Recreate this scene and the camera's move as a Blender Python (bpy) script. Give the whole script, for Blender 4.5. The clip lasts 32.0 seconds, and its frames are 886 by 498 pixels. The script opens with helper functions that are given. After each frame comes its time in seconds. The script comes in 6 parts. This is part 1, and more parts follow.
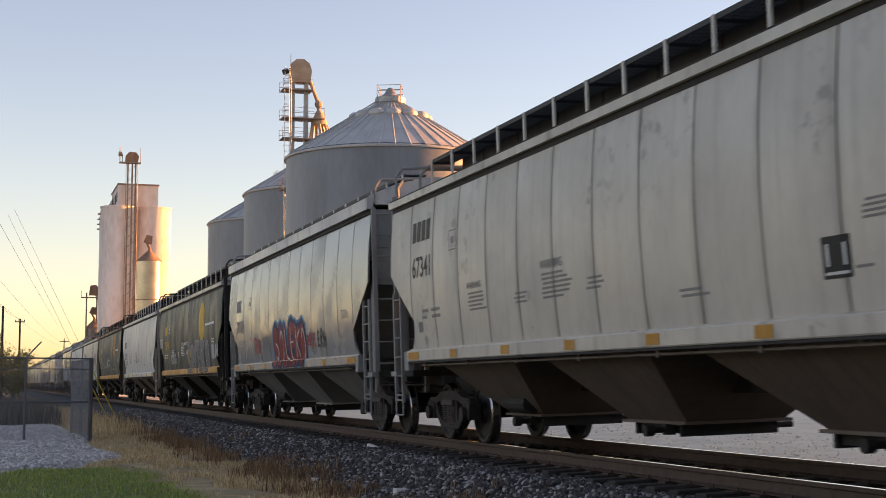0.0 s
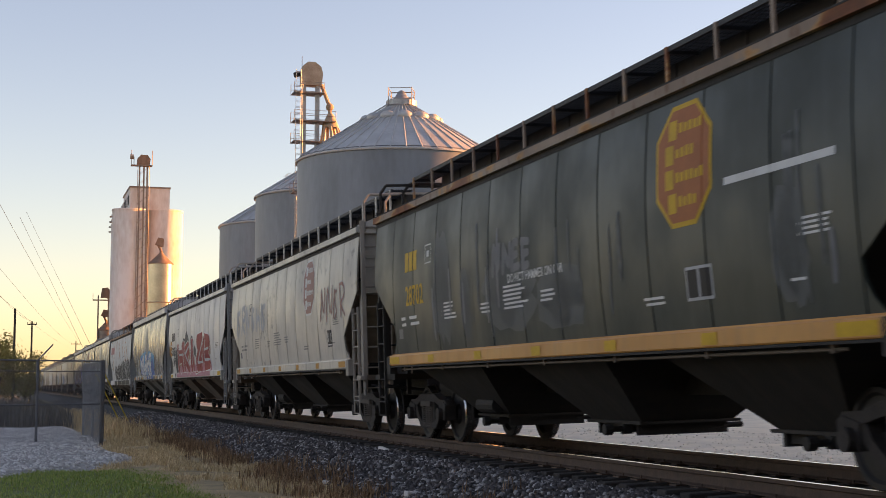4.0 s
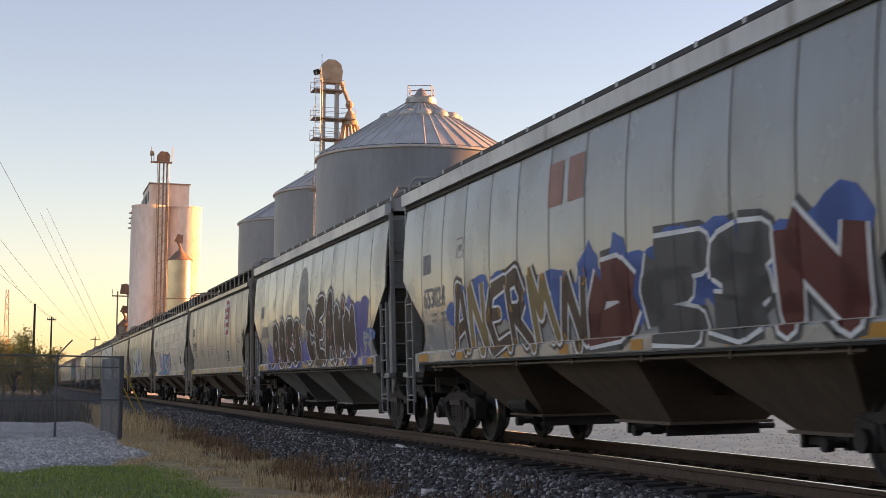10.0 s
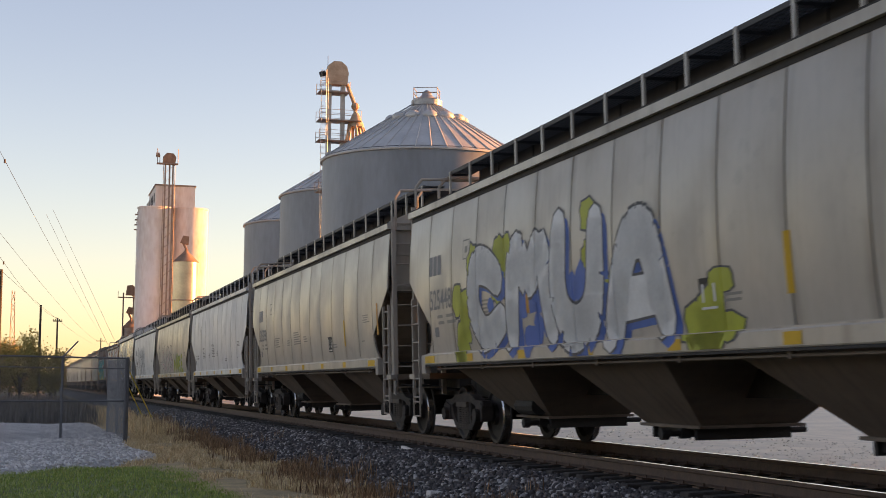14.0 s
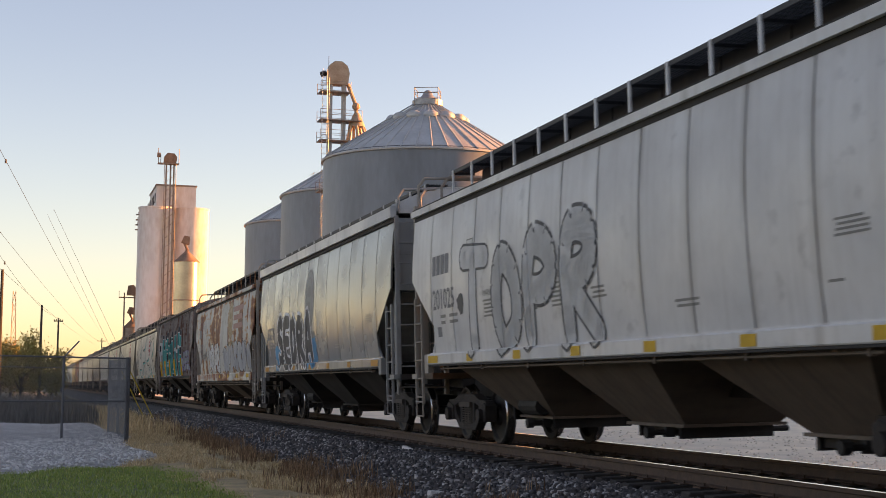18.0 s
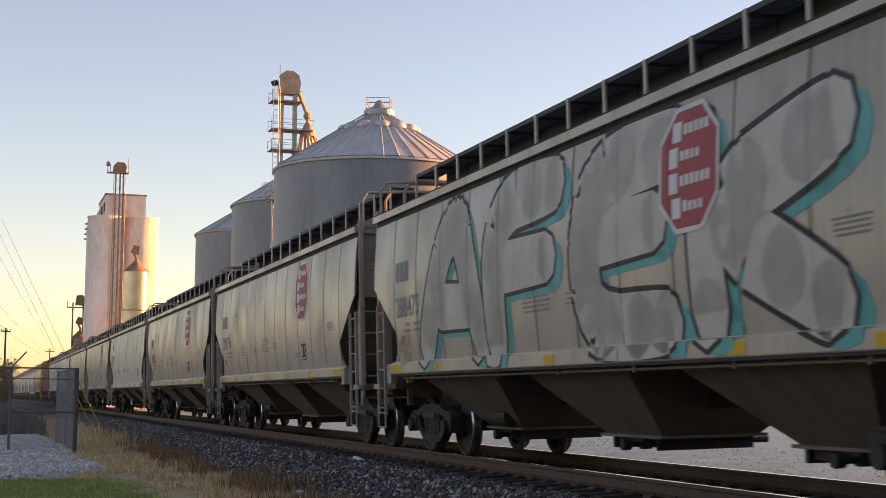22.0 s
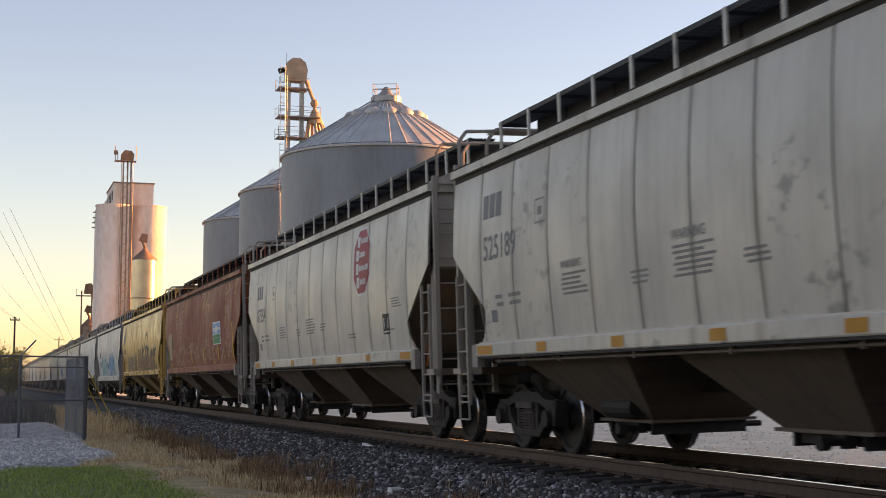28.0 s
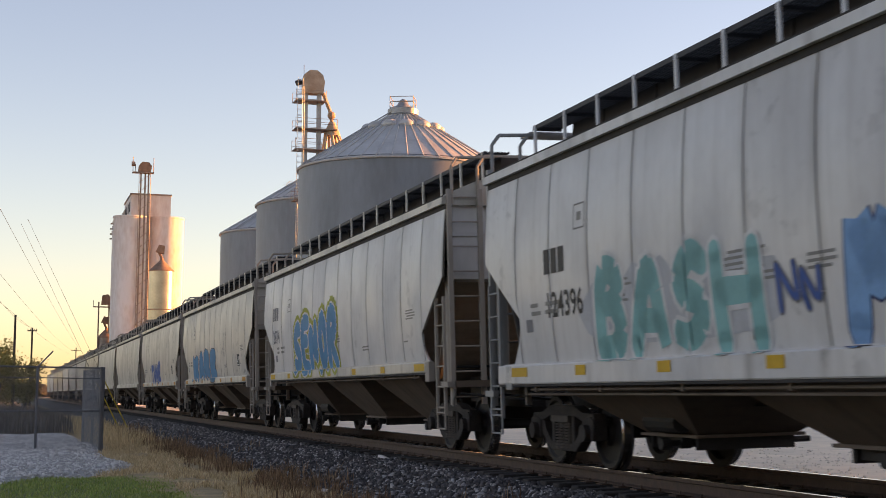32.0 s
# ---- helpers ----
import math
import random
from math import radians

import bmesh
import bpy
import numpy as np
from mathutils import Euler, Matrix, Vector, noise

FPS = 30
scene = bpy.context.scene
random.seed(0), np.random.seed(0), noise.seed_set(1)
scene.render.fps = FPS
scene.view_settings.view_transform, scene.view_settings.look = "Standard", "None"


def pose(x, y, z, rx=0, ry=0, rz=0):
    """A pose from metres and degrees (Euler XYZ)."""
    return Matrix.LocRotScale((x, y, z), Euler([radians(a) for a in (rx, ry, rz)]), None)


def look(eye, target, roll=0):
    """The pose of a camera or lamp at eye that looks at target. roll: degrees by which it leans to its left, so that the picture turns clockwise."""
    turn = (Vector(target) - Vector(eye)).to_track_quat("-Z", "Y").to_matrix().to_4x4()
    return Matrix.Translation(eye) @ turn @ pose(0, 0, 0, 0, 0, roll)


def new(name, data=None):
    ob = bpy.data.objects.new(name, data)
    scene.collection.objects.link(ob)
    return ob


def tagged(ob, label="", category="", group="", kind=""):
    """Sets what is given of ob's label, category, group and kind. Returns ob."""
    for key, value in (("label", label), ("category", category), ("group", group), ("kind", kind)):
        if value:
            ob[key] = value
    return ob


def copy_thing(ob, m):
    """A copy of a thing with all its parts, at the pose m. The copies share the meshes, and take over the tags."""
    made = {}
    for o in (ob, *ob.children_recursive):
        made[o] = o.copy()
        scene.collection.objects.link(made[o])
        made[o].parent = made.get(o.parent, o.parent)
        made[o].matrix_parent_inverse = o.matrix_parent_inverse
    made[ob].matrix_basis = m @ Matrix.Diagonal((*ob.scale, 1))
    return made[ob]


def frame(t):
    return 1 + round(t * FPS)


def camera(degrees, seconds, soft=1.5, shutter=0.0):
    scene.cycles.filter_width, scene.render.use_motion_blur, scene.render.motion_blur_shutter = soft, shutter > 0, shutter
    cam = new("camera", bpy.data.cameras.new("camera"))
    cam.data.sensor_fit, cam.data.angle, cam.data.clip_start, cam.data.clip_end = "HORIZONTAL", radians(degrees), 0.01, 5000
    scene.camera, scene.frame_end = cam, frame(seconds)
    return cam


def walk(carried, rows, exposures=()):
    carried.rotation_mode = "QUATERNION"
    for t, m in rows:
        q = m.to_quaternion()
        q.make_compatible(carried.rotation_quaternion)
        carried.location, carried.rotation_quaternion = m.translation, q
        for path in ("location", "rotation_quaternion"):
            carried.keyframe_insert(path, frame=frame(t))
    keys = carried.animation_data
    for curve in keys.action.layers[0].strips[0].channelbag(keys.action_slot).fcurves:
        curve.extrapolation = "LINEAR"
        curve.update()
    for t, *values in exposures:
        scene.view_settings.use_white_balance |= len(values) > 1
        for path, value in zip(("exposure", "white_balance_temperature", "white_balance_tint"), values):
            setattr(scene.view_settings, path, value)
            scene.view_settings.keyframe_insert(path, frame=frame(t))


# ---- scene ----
cam = camera(33.65, 32.0, soft=0.75, shutter=0.12)
EYE = (0.0, 0.0, 0.853)
PATH = [
    (0, -16.944, 5.311, 0.000), (0.5, -16.716, 5.318, -0.031), (1, -16.912, 5.370, -0.078), (1.5, -16.967, 5.379, -0.126),
    (2, -16.944, 5.337, -0.076), (2.5, -16.879, 5.281, -0.095), (3, -16.846, 5.293, -0.054), (3.5, -16.643, 5.302, -0.096),
    (4, -16.511, 5.416, -0.039), (4.5, -16.380, 5.468, -0.112), (6.5, -16.056, 5.443, -0.306), (7, -15.969, 5.332, -0.320),
    (7.5, -15.995, 5.337, -0.352), (8, -15.981, 5.350, -0.324), (8.5, -15.973, 5.346, -0.433), (9, -15.885, 5.325, -0.377),
    (9.5, -15.861, 5.346, -0.471), (10, -15.820, 5.341, -0.463), (10.5, -15.775, 5.412, -0.412), (11, -15.689, 5.609, -0.435),
    (11.5, -15.660, 5.475, -0.446), (12, -15.663, 5.441, -0.524), (12.5, -15.630, 5.442, -0.515), (13, -15.573, 5.456, -0.520),
    (13.5, -15.573, 5.420, -0.563), (14, -15.609, 5.411, -0.557), (14.5, -15.621, 5.348, -0.566), (15, -15.605, 5.357, -0.589),
    (15.5, -15.591, 5.361, -0.601), (17.5, -15.573, 5.410, -0.535), (18, -15.571, 5.408, -0.542), (18.5, -15.570, 5.476, -0.526),
    (19, -15.599, 5.605, -0.462), (19.5, -15.724, 5.679, -0.452), (20, -15.976, 5.682, -0.421), (20.5, -16.375, 5.687, -0.394),
    (21, -16.895, 5.766, -0.449), (21.5, -17.474, 5.793, -0.398), (22, -17.474, 5.818, -0.444), (22.5, -17.603, 5.833, -0.494),
    (23, -17.656, 5.738, -0.444), (23.5, -17.098, 5.652, -0.558), (24, -17.593, 5.541, -0.507), (24.5, -17.712, 5.390, -0.475),
    (25, -17.710, 5.274, -0.433), (25.5, -17.678, 5.303, -0.447), (27.5, -17.203, 5.271, -0.088), (28, -17.138, 5.286, -0.150),
    (28.5, -17.074, 5.306, -0.229), (29, -16.965, 5.363, -0.215), (29.5, -16.839, 5.501, -0.251), (30, -16.752, 5.617, -0.304),
    (30.5, -16.691, 5.639, -0.261), (31, -16.656, 5.674, -0.274), (31.5, -16.593, 5.717, -0.323), (32, -16.514, 5.760, -0.374),
]
walk(cam, [(t, pose(*EYE, 90 + pitch, roll, yaw)) for t, yaw, pitch, roll in PATH], [(0, 1.77, 8350, 35), (32, 1.77, 8350, 35)])

# ---- light ----
SUN_AZ, SUN_EL = 90.0, 7.5          # degrees clockwise from +Y, above the horizon
sun_dir = Vector((math.sin(radians(SUN_AZ)) * math.cos(radians(SUN_EL)), math.cos(radians(SUN_AZ)) * math.cos(radians(SUN_EL)), math.sin(radians(SUN_EL))))
world = bpy.data.worlds.new("world")
scene.world = world
world.use_nodes = True
sky = world.node_tree.nodes.new("ShaderNodeTexSky")
sky.sky_type, sky.sun_disc = "NISHITA", False
sky.sun_elevation, sky.sun_rotation = radians(SUN_EL), radians(SUN_AZ)
sky.air_density, sky.dust_density, sky.ozone_density = 0.9, 0.5, 1.7
back = world.node_tree.nodes["Background"]
back.inputs["Strength"].default_value = 0.10
world.node_tree.links.new(sky.outputs[0], back.inputs["Color"])
sun = new("sun", bpy.data.lights.new("sun", "SUN"))
sun.data.energy, sun.data.angle, sun.data.color = 5.0, radians(0.6), (1.0, 0.48, 0.15)
sun.matrix_world = look((60, 20, 40), Vector((60, 20, 40)) - sun_dir)


# ---- materials ----
def mat(name, color, rough=0.6, metal=0.0, var=0.25, scale=3.0, dark=None, bump=0.0, bump_scale=40.0, stretch=None, random_tint=0.0, spec=0.5):
    """A surface with mottling at two scales between color and dark, and fine relief."""
    m = bpy.data.materials.new(name)
    m.use_nodes = True
    nt = m.node_tree
    N, L = nt.nodes, nt.links
    b = N["Principled BSDF"]
    b.inputs["Roughness"].default_value, b.inputs["Metallic"].default_value = rough, metal
    b.inputs["Specular IOR Level"].default_value = spec
    tc, mp = N.new("ShaderNodeTexCoord"), N.new("ShaderNodeMapping")
    info = N.new("ShaderNodeObjectInfo")
    add = N.new("ShaderNodeVectorMath")
    add.operation = "MULTIPLY_ADD"
    add.inputs[1].default_value = (37.0, 53.0, 17.0)
    L.new(info.outputs["Random"], add.inputs[0])
    L.new(tc.outputs["Object"], add.inputs[2])
    L.new(add.outputs[0], mp.inputs[0])
    if stretch:
        mp.inputs["Scale"].default_value = stretch
    n1, n2 = N.new("ShaderNodeTexNoise"), N.new("ShaderNodeTexNoise")
    n1.inputs["Scale"].default_value, n1.inputs["Detail"].default_value = scale, 5
    n2.inputs["Scale"].default_value, n2.inputs["Detail"].default_value = scale * 9, 3
    L.new(mp.outputs[0], n1.inputs["Vector"])
    L.new(mp.outputs[0], n2.inputs["Vector"])
    mul = N.new("ShaderNodeMath")
    mul.operation = "MULTIPLY_ADD"
    mul.inputs[1].default_value, mul.inputs[2].default_value = 0.45, 0.0
    L.new(n2.outputs["Fac"], mul.inputs[0])
    su = N.new("ShaderNodeMath")
    L.new(n1.outputs["Fac"], su.inputs[0])
    L.new(mul.outputs[0], su.inputs[1])
    ramp = N.new("ShaderNodeMapRange")
    ramp.inputs["From Min"].default_value, ramp.inputs["From Max"].default_value = 0.52, 0.95
    L.new(su.outputs[0], ramp.inputs["Value"])
    mix = N.new("ShaderNodeMix")
    mix.data_type = "RGBA"
    dk = dark or tuple(c * (1 - var) for c in color)
    mix.inputs["A"].default_value, mix.inputs["B"].default_value = (*color, 1), (*dk, 1)
    L.new(ramp.outputs[0], mix.inputs["Factor"])
    out = mix.outputs["Result"]
    if random_tint:
        hsv = N.new("ShaderNodeHueSaturation")
        mr = N.new("ShaderNodeMapRange")
        mr.inputs["To Min"].default_value, mr.inputs["To Max"].default_value = 1 - random_tint, 1 + random_tint
        L.new(info.outputs["Random"], mr.inputs["Value"])
        L.new(mr.outputs[0], hsv.inputs["Value"])
        L.new(out, hsv.inputs["Color"])
        out = hsv.outputs["Color"]
    L.new(out, b.inputs["Base Color"])
    if bump:
        n3, bp = N.new("ShaderNodeTexNoise"), N.new("ShaderNodeBump")
        n3.inputs["Scale"].default_value, n3.inputs["Detail"].default_value = bump_scale, 4
        bp.inputs["Strength"].default_value, bp.inputs["Distance"].default_value = bump, 0.02
        L.new(tc.outputs["Object"], n3.inputs["Vector"])
        L.new(n3.outputs["Fac"], bp.inputs["Height"])
        L.new(bp.outputs[0], b.inputs["Normal"])
    return m


def car_paint(name, color, dirt=(0.16, 0.12, 0.085), dirty=0.35, rust=0.0, rough=0.33, scuff=0.0, wash=0.0, fringe=(0.56, 0.27, 0.085), core=(0.27, 0.085, 0.032), seams=0.0):
    """Weathered car paint: grime that runs down in streaks, soft dust, rust blotches."""
    m = bpy.data.materials.new(name)
    m.use_nodes = True
    nt = m.node_tree
    N, L = nt.nodes, nt.links
    b = N["Principled BSDF"]
    tc, info = N.new("ShaderNodeTexCoord"), N.new("ShaderNodeObjectInfo")
    off = N.new("ShaderNodeVectorMath")
    off.operation = "MULTIPLY_ADD"
    off.inputs[1].default_value = (31.0, 47.0, 13.0)
    L.new(info.outputs["Random"], off.inputs[0])
    L.new(tc.outputs["Object"], off.inputs[2])

    def noise_of(scale, stretch, lo, hi, detail=4):
        mp, n, r = N.new("ShaderNodeMapping"), N.new("ShaderNodeTexNoise"), N.new("ShaderNodeMapRange")
        mp.inputs["Scale"].default_value = stretch
        n.inputs["Scale"].default_value, n.inputs["Detail"].default_value = scale, detail
        r.inputs["From Min"].default_value, r.inputs["From Max"].default_value = lo, hi
        L.new(off.outputs[0], mp.inputs[0])
        L.new(mp.outputs[0], n.inputs["Vector"])
        L.new(n.outputs["Fac"], r.inputs["Value"])
        return r.outputs[0]

    def blend(a, bcol, fac, amount):
        mx, mu = N.new("ShaderNodeMix"), N.new("ShaderNodeMath")
        mx.data_type, mu.operation = "RGBA", "MULTIPLY"
        mu.inputs[1].default_value = amount
        L.new(fac, mu.inputs[0])
        L.new(mu.outputs[0], mx.inputs["Factor"])
        if isinstance(a, tuple):
            mx.inputs["A"].default_value = (*a, 1)
        else:
            L.new(a, mx.inputs["A"])
        mx.inputs["B"].default_value = (*bcol, 1)
        return mx.outputs["Result"]

    streak = noise_of(1.0, (1.0, 7.0, 0.3), 0.50, 0.74)
    soft = noise_of(0.8, (1.0, 1.0, 1.0), 0.4, 0.75)
    fine = noise_of(9.0, (1.0, 1.0, 0.6), 0.45, 0.8)
    col = blend(color, tuple(c * 0.72 for c in color), soft, 0.6)
    col = blend(col, dirt, streak, dirty * 0.55)
    col = blend(col, dirt, fine, dirty * 0.35)
    if seams > 0:
        # soot that gathers along the upright weld seams, panel by panel
        sep, ping, edge, both = N.new("ShaderNodeSeparateXYZ"), N.new("ShaderNodeMath"), N.new("ShaderNodeMapRange"), N.new("ShaderNodeMath")
        ping.operation, both.operation = "PINGPONG", "MULTIPLY"
        ping.inputs[1].default_value = 0.62
        edge.inputs["From Min"].default_value, edge.inputs["From Max"].default_value = 0.49, 0.62
        L.new(tc.outputs["Object"], sep.inputs[0])
        L.new(sep.outputs["Y"], ping.inputs[0])
        L.new(ping.outputs[0], edge.inputs["Value"])
        L.new(edge.outputs[0], both.inputs[0])
        L.new(noise_of(0.9, (1.0, 1.5, 0.8), 0.42, 0.62, 3), both.inputs[1])
        col = blend(col, tuple(c * 0.8 for c in dirt), both.outputs[0], seams)
    if wash > 0:
        veil = noise_of(0.7, (1.0, 0.6, 1.3), 0.48, 0.66, 6)
        col = blend(col, (0.42, 0.21, 0.10), veil, wash)
        pale = noise_of(1.3, (1.0, 1.3, 0.8), 0.60, 0.70, 6)
        col = blend(col, (0.50, 0.45, 0.38), pale, wash * 0.8)
    if scuff > 0:
        where, marks = noise_of(0.5, (1.0, 1.0, 0.5), 0.50, 0.62), noise_of(3.4, (1.0, 1.0, 1.4), 0.57, 0.66, 6)
        bruise = N.new("ShaderNodeMath")
        bruise.operation = "MULTIPLY"
        L.new(where, bruise.inputs[0])
        L.new(marks, bruise.inputs[1])
        col = blend(col, (0.10, 0.09, 0.085), bruise.outputs[0], scuff)
    if rust > 0:
        # tall patches that break into level bands, with an orange fringe
        patch = noise_of(0.9, (1.0, 1.0, 0.55), 0.35, 0.75, 4)
        band = noise_of(2.6, (1.0, 0.32, 2.4), 0.25, 0.75, 5)
        both = N.new("ShaderNodeMath")
        both.operation = "MULTIPLY_ADD"
        both.inputs[1].default_value = 0.55
        L.new(band, both.inputs[0])
        L.new(patch, both.inputs[2])
        for lo, hi, tone, amount in ((0.98, 1.12, fringe, 0.9), (1.08, 1.22, core, 0.92), (1.22, 1.45, (0.14, 0.045, 0.025), 0.8)):
            r = N.new("ShaderNodeMapRange")
            r.inputs["From Min"].default_value, r.inputs["From Max"].default_value = lo - 0.52 * rust, hi - 0.52 * rust
            L.new(both.outputs[0], r.inputs["Value"])
            col = blend(col, tone, r.outputs[0], amount)
        speck = noise_of(6.0, (1.0, 1.0, 0.5), 0.62 - 0.08 * rust, 0.70, 6)
        col = blend(col, (0.16, 0.065, 0.03), speck, 0.6)
    L.new(col, b.inputs["Base Color"])
    rr = N.new("ShaderNodeMapRange")
    rr.inputs["To Min"].default_value, rr.inputs["To Max"].default_value = rough, min(0.9, rough + 0.25)
    L.new(soft, rr.inputs["Value"])
    L.new(rr.outputs[0], b.inputs["Roughness"])
    wav, bp = N.new("ShaderNodeTexNoise"), N.new("ShaderNodeBump")
    wav.inputs["Scale"].default_value = 1.1
    bp.inputs["Strength"].default_value, bp.inputs["Distance"].default_value = 0.5, 0.03
    L.new(off.outputs[0], wav.inputs["Vector"])
    L.new(wav.outputs["Fac"], bp.inputs["Height"])
    L.new(bp.outputs[0], b.inputs["Normal"])
    return m


def flat(name, color, rough=0.55):
    return mat(name, color, rough=rough, var=0.22, scale=2.5, spec=0.3)


M = {
    "steel_dark": mat("grimy_cast_steel", (0.026, 0.022, 0.019), 0.75, 0.0, 0.5, 6, bump=0.4),
    "truck": mat("dusty_truck_steel", (0.044, 0.033, 0.027), 0.8, 0.0, 0.6, 5, bump=0.5),
    "wheel": mat("wheel_steel", (0.032, 0.028, 0.026), 0.6, 0.3, 0.4, 4),
    "tread": mat("polished_tread", (0.55, 0.54, 0.52), 0.25, 1.0, 0.2, 8),
    "grating": mat("walkway_grating", (0.03, 0.03, 0.032), 0.6, 0.2, 0.3, 6),
    "galv": mat("galvanised_steel", (0.42, 0.42, 0.41), 0.45, 0.4, 0.3, 5),
    "rail": mat("rusty_rail", (0.10, 0.055, 0.035), 0.75, 0.0, 0.4, 7, bump=0.3),
    "railtop": mat("polished_rail_head", (0.6, 0.58, 0.55), 0.22, 1.0, 0.3, 9),
    "tie": mat("creosoted_wood", (0.055, 0.045, 0.038), 0.9, 0.0, 0.5, 7, stretch=(1, 6, 6), bump=0.6, random_tint=0.3),
    "ballast": mat("ballast_bed", (0.07, 0.062, 0.058), 0.95, 0.0, 0.5, 9, bump=0.9, bump_scale=30),
    "soil": mat("dry_field", (0.20, 0.145, 0.085), 0.95, 0.0, 0.5, 1.2, dark=(0.12, 0.10, 0.05), bump=0.7, bump_scale=14),
    "verge": mat("trodden_dry_grass", (0.58, 0.38, 0.19), 0.95, 0.0, 0.4, 1.6, dark=(0.27, 0.20, 0.10), bump=0.8, bump_scale=25),
    "lot": mat("white_limestone_lot", (0.88, 0.72, 0.53), 0.95, 0.0, 0.22, 0.8, bump=0.7, bump_scale=12),
    "pad": mat("pale_gravel_pad", (0.50, 0.46, 0.41), 0.95, 0.0, 0.35, 5, bump=0.9, bump_scale=25),
    "lawn": mat("mown_lawn", (0.19, 0.24, 0.06), 0.95, 0.0, 0.4, 2, dark=(0.11, 0.11, 0.04), bump=0.6, bump_scale=30),
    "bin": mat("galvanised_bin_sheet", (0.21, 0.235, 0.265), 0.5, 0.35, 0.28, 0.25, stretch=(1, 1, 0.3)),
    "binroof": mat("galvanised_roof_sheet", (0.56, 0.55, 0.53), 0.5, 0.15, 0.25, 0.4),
    "concrete": mat("painted_concrete", (0.83, 0.815, 0.79), 0.85, 0.0, 0.25, 0.16, dark=(0.56, 0.47, 0.41), stretch=(1, 1, 0.35), bump=0.2),
    "leg": mat("weathered_leg_steel", (0.40, 0.31, 0.25), 0.6, 0.2, 0.5, 0.8),
    # lighter leg steel, with the low sun's warmth put into its colour
    "tan": mat("sunlit_tan_steel", (0.55, 0.42, 0.31), 0.65, 0.1, 0.35, 1.0, dark=(0.36, 0.24, 0.16)),
    "rustroof": mat("rusted_roof_sheet", (0.36, 0.22, 0.15), 0.8, 0.1, 0.4, 1.0),
    "netting": mat("fence_netting", (0.24, 0.24, 0.245), 0.5, 0.2, 0.3, 5),
    "fence": mat("fence_tube", (0.17, 0.17, 0.175), 0.5, 0.3, 0.3, 5),
    "guard": mat("yellow_guard", (0.6, 0.42, 0.04), 0.55, 0.0, 0.3, 4),
    "pole": mat("pole_wood", (0.09, 0.075, 0.06), 0.9, 0.0, 0.4, 3, stretch=(4, 4, 0.4)),
    "wire": mat("wire", (0.06, 0.06, 0.07), 0.5, 0.5, 0.1, 3),
    "leaf": mat("autumn_leaves", (0.31, 0.28, 0.07), 0.8, 0.0, 0.5, 1.5, dark=(0.30, 0.19, 0.06)),
    "bark": mat("bark", (0.07, 0.055, 0.04), 0.95, 0.0, 0.4, 8, bump=0.6),
    "far": mat("far_woods", (0.05, 0.05, 0.045), 1.0, 0.0, 0.3, 0.05),
    "black": flat("black_paint", (0.018, 0.018, 0.02)),
    "white": flat("white_paint", (0.72, 0.71, 0.68)),
    "red": flat("red_paint", (0.44, 0.065, 0.075)),
    "rustorange": flat("rust_orange_paint", (0.46, 0.13, 0.035)),
    "paleblue": flat("pale_blue_paint", (0.17, 0.40, 0.66)),
    "mint": flat("mint_paint", (0.19, 0.50, 0.48)),
    "greywash": flat("thin_grey_paint", (0.10, 0.11, 0.11)),
    "darkred": flat("maroon_paint", (0.14, 0.02, 0.02)),
    "pink": flat("pink_paint", (0.55, 0.22, 0.27)),
    "yellow": flat("yellow_paint", (0.72, 0.40, 0.02)),
    "orange": flat("orange_paint", (0.62, 0.27, 0.04)),
    "blue": flat("blue_paint", (0.05, 0.14, 0.42)),
    "sky": flat("sky_blue_paint", (0.05, 0.32, 0.55)),
    "teal": flat("teal_paint", (0.06, 0.42, 0.40)),
    "purple": flat("purple_paint", (0.17, 0.12, 0.30)),
    "lime": flat("lime_paint", (0.42, 0.44, 0.05)),
    "green": flat("green_paint", (0.05, 0.28, 0.12)),
    "silver": flat("silver_paint", (0.50, 0.51, 0.52)),
    "grey": flat("grey_paint", (0.20, 0.20, 0.21)),
    "lilac": flat("lilac_paint", (0.42, 0.33, 0.50)),
    "mustard_ink": flat("ochre_paint", (0.30, 0.20, 0.08)),
    "print": flat("worn_stencil_paint", (0.25, 0.24, 0.22)),
    "putty": flat("putty_grey_paint", (0.43, 0.41, 0.375)),
    "faint": flat("faint_grey_paint", (0.19, 0.20, 0.19)),
    "brightwhite": flat("fresh_white_paint", (0.84, 0.84, 0.83)),
    "navy": flat("navy_paint", (0.025, 0.04, 0.13)),
    "brick": flat("brick_red_paint", (0.40, 0.045, 0.045)),
    "umber": flat("umber_paint", (0.10, 0.055, 0.04)),
    "carwhite": flat("car_white_paint", (0.62, 0.61, 0.585)),
    "carbeige": flat("car_beige_paint", (0.58, 0.54, 0.48)),
    "slate": flat("slate_grey_paint", (0.085, 0.085, 0.09)),
    "rosy": flat("faded_rose_paint", (0.40, 0.21, 0.12)),
    "dullpink": flat("dull_pink_paint", (0.46, 0.31, 0.19)),
    "periwinkle": flat("periwinkle_paint", (0.16, 0.15, 0.42)),
    "crestink": flat("worn_olive_grey_paint", (0.265, 0.25, 0.22)),
    "crestfield": flat("pale_crest_paint", (0.36, 0.35, 0.32)),
    "faded": flat("faded_red_paint", (0.42, 0.20, 0.16)),
}

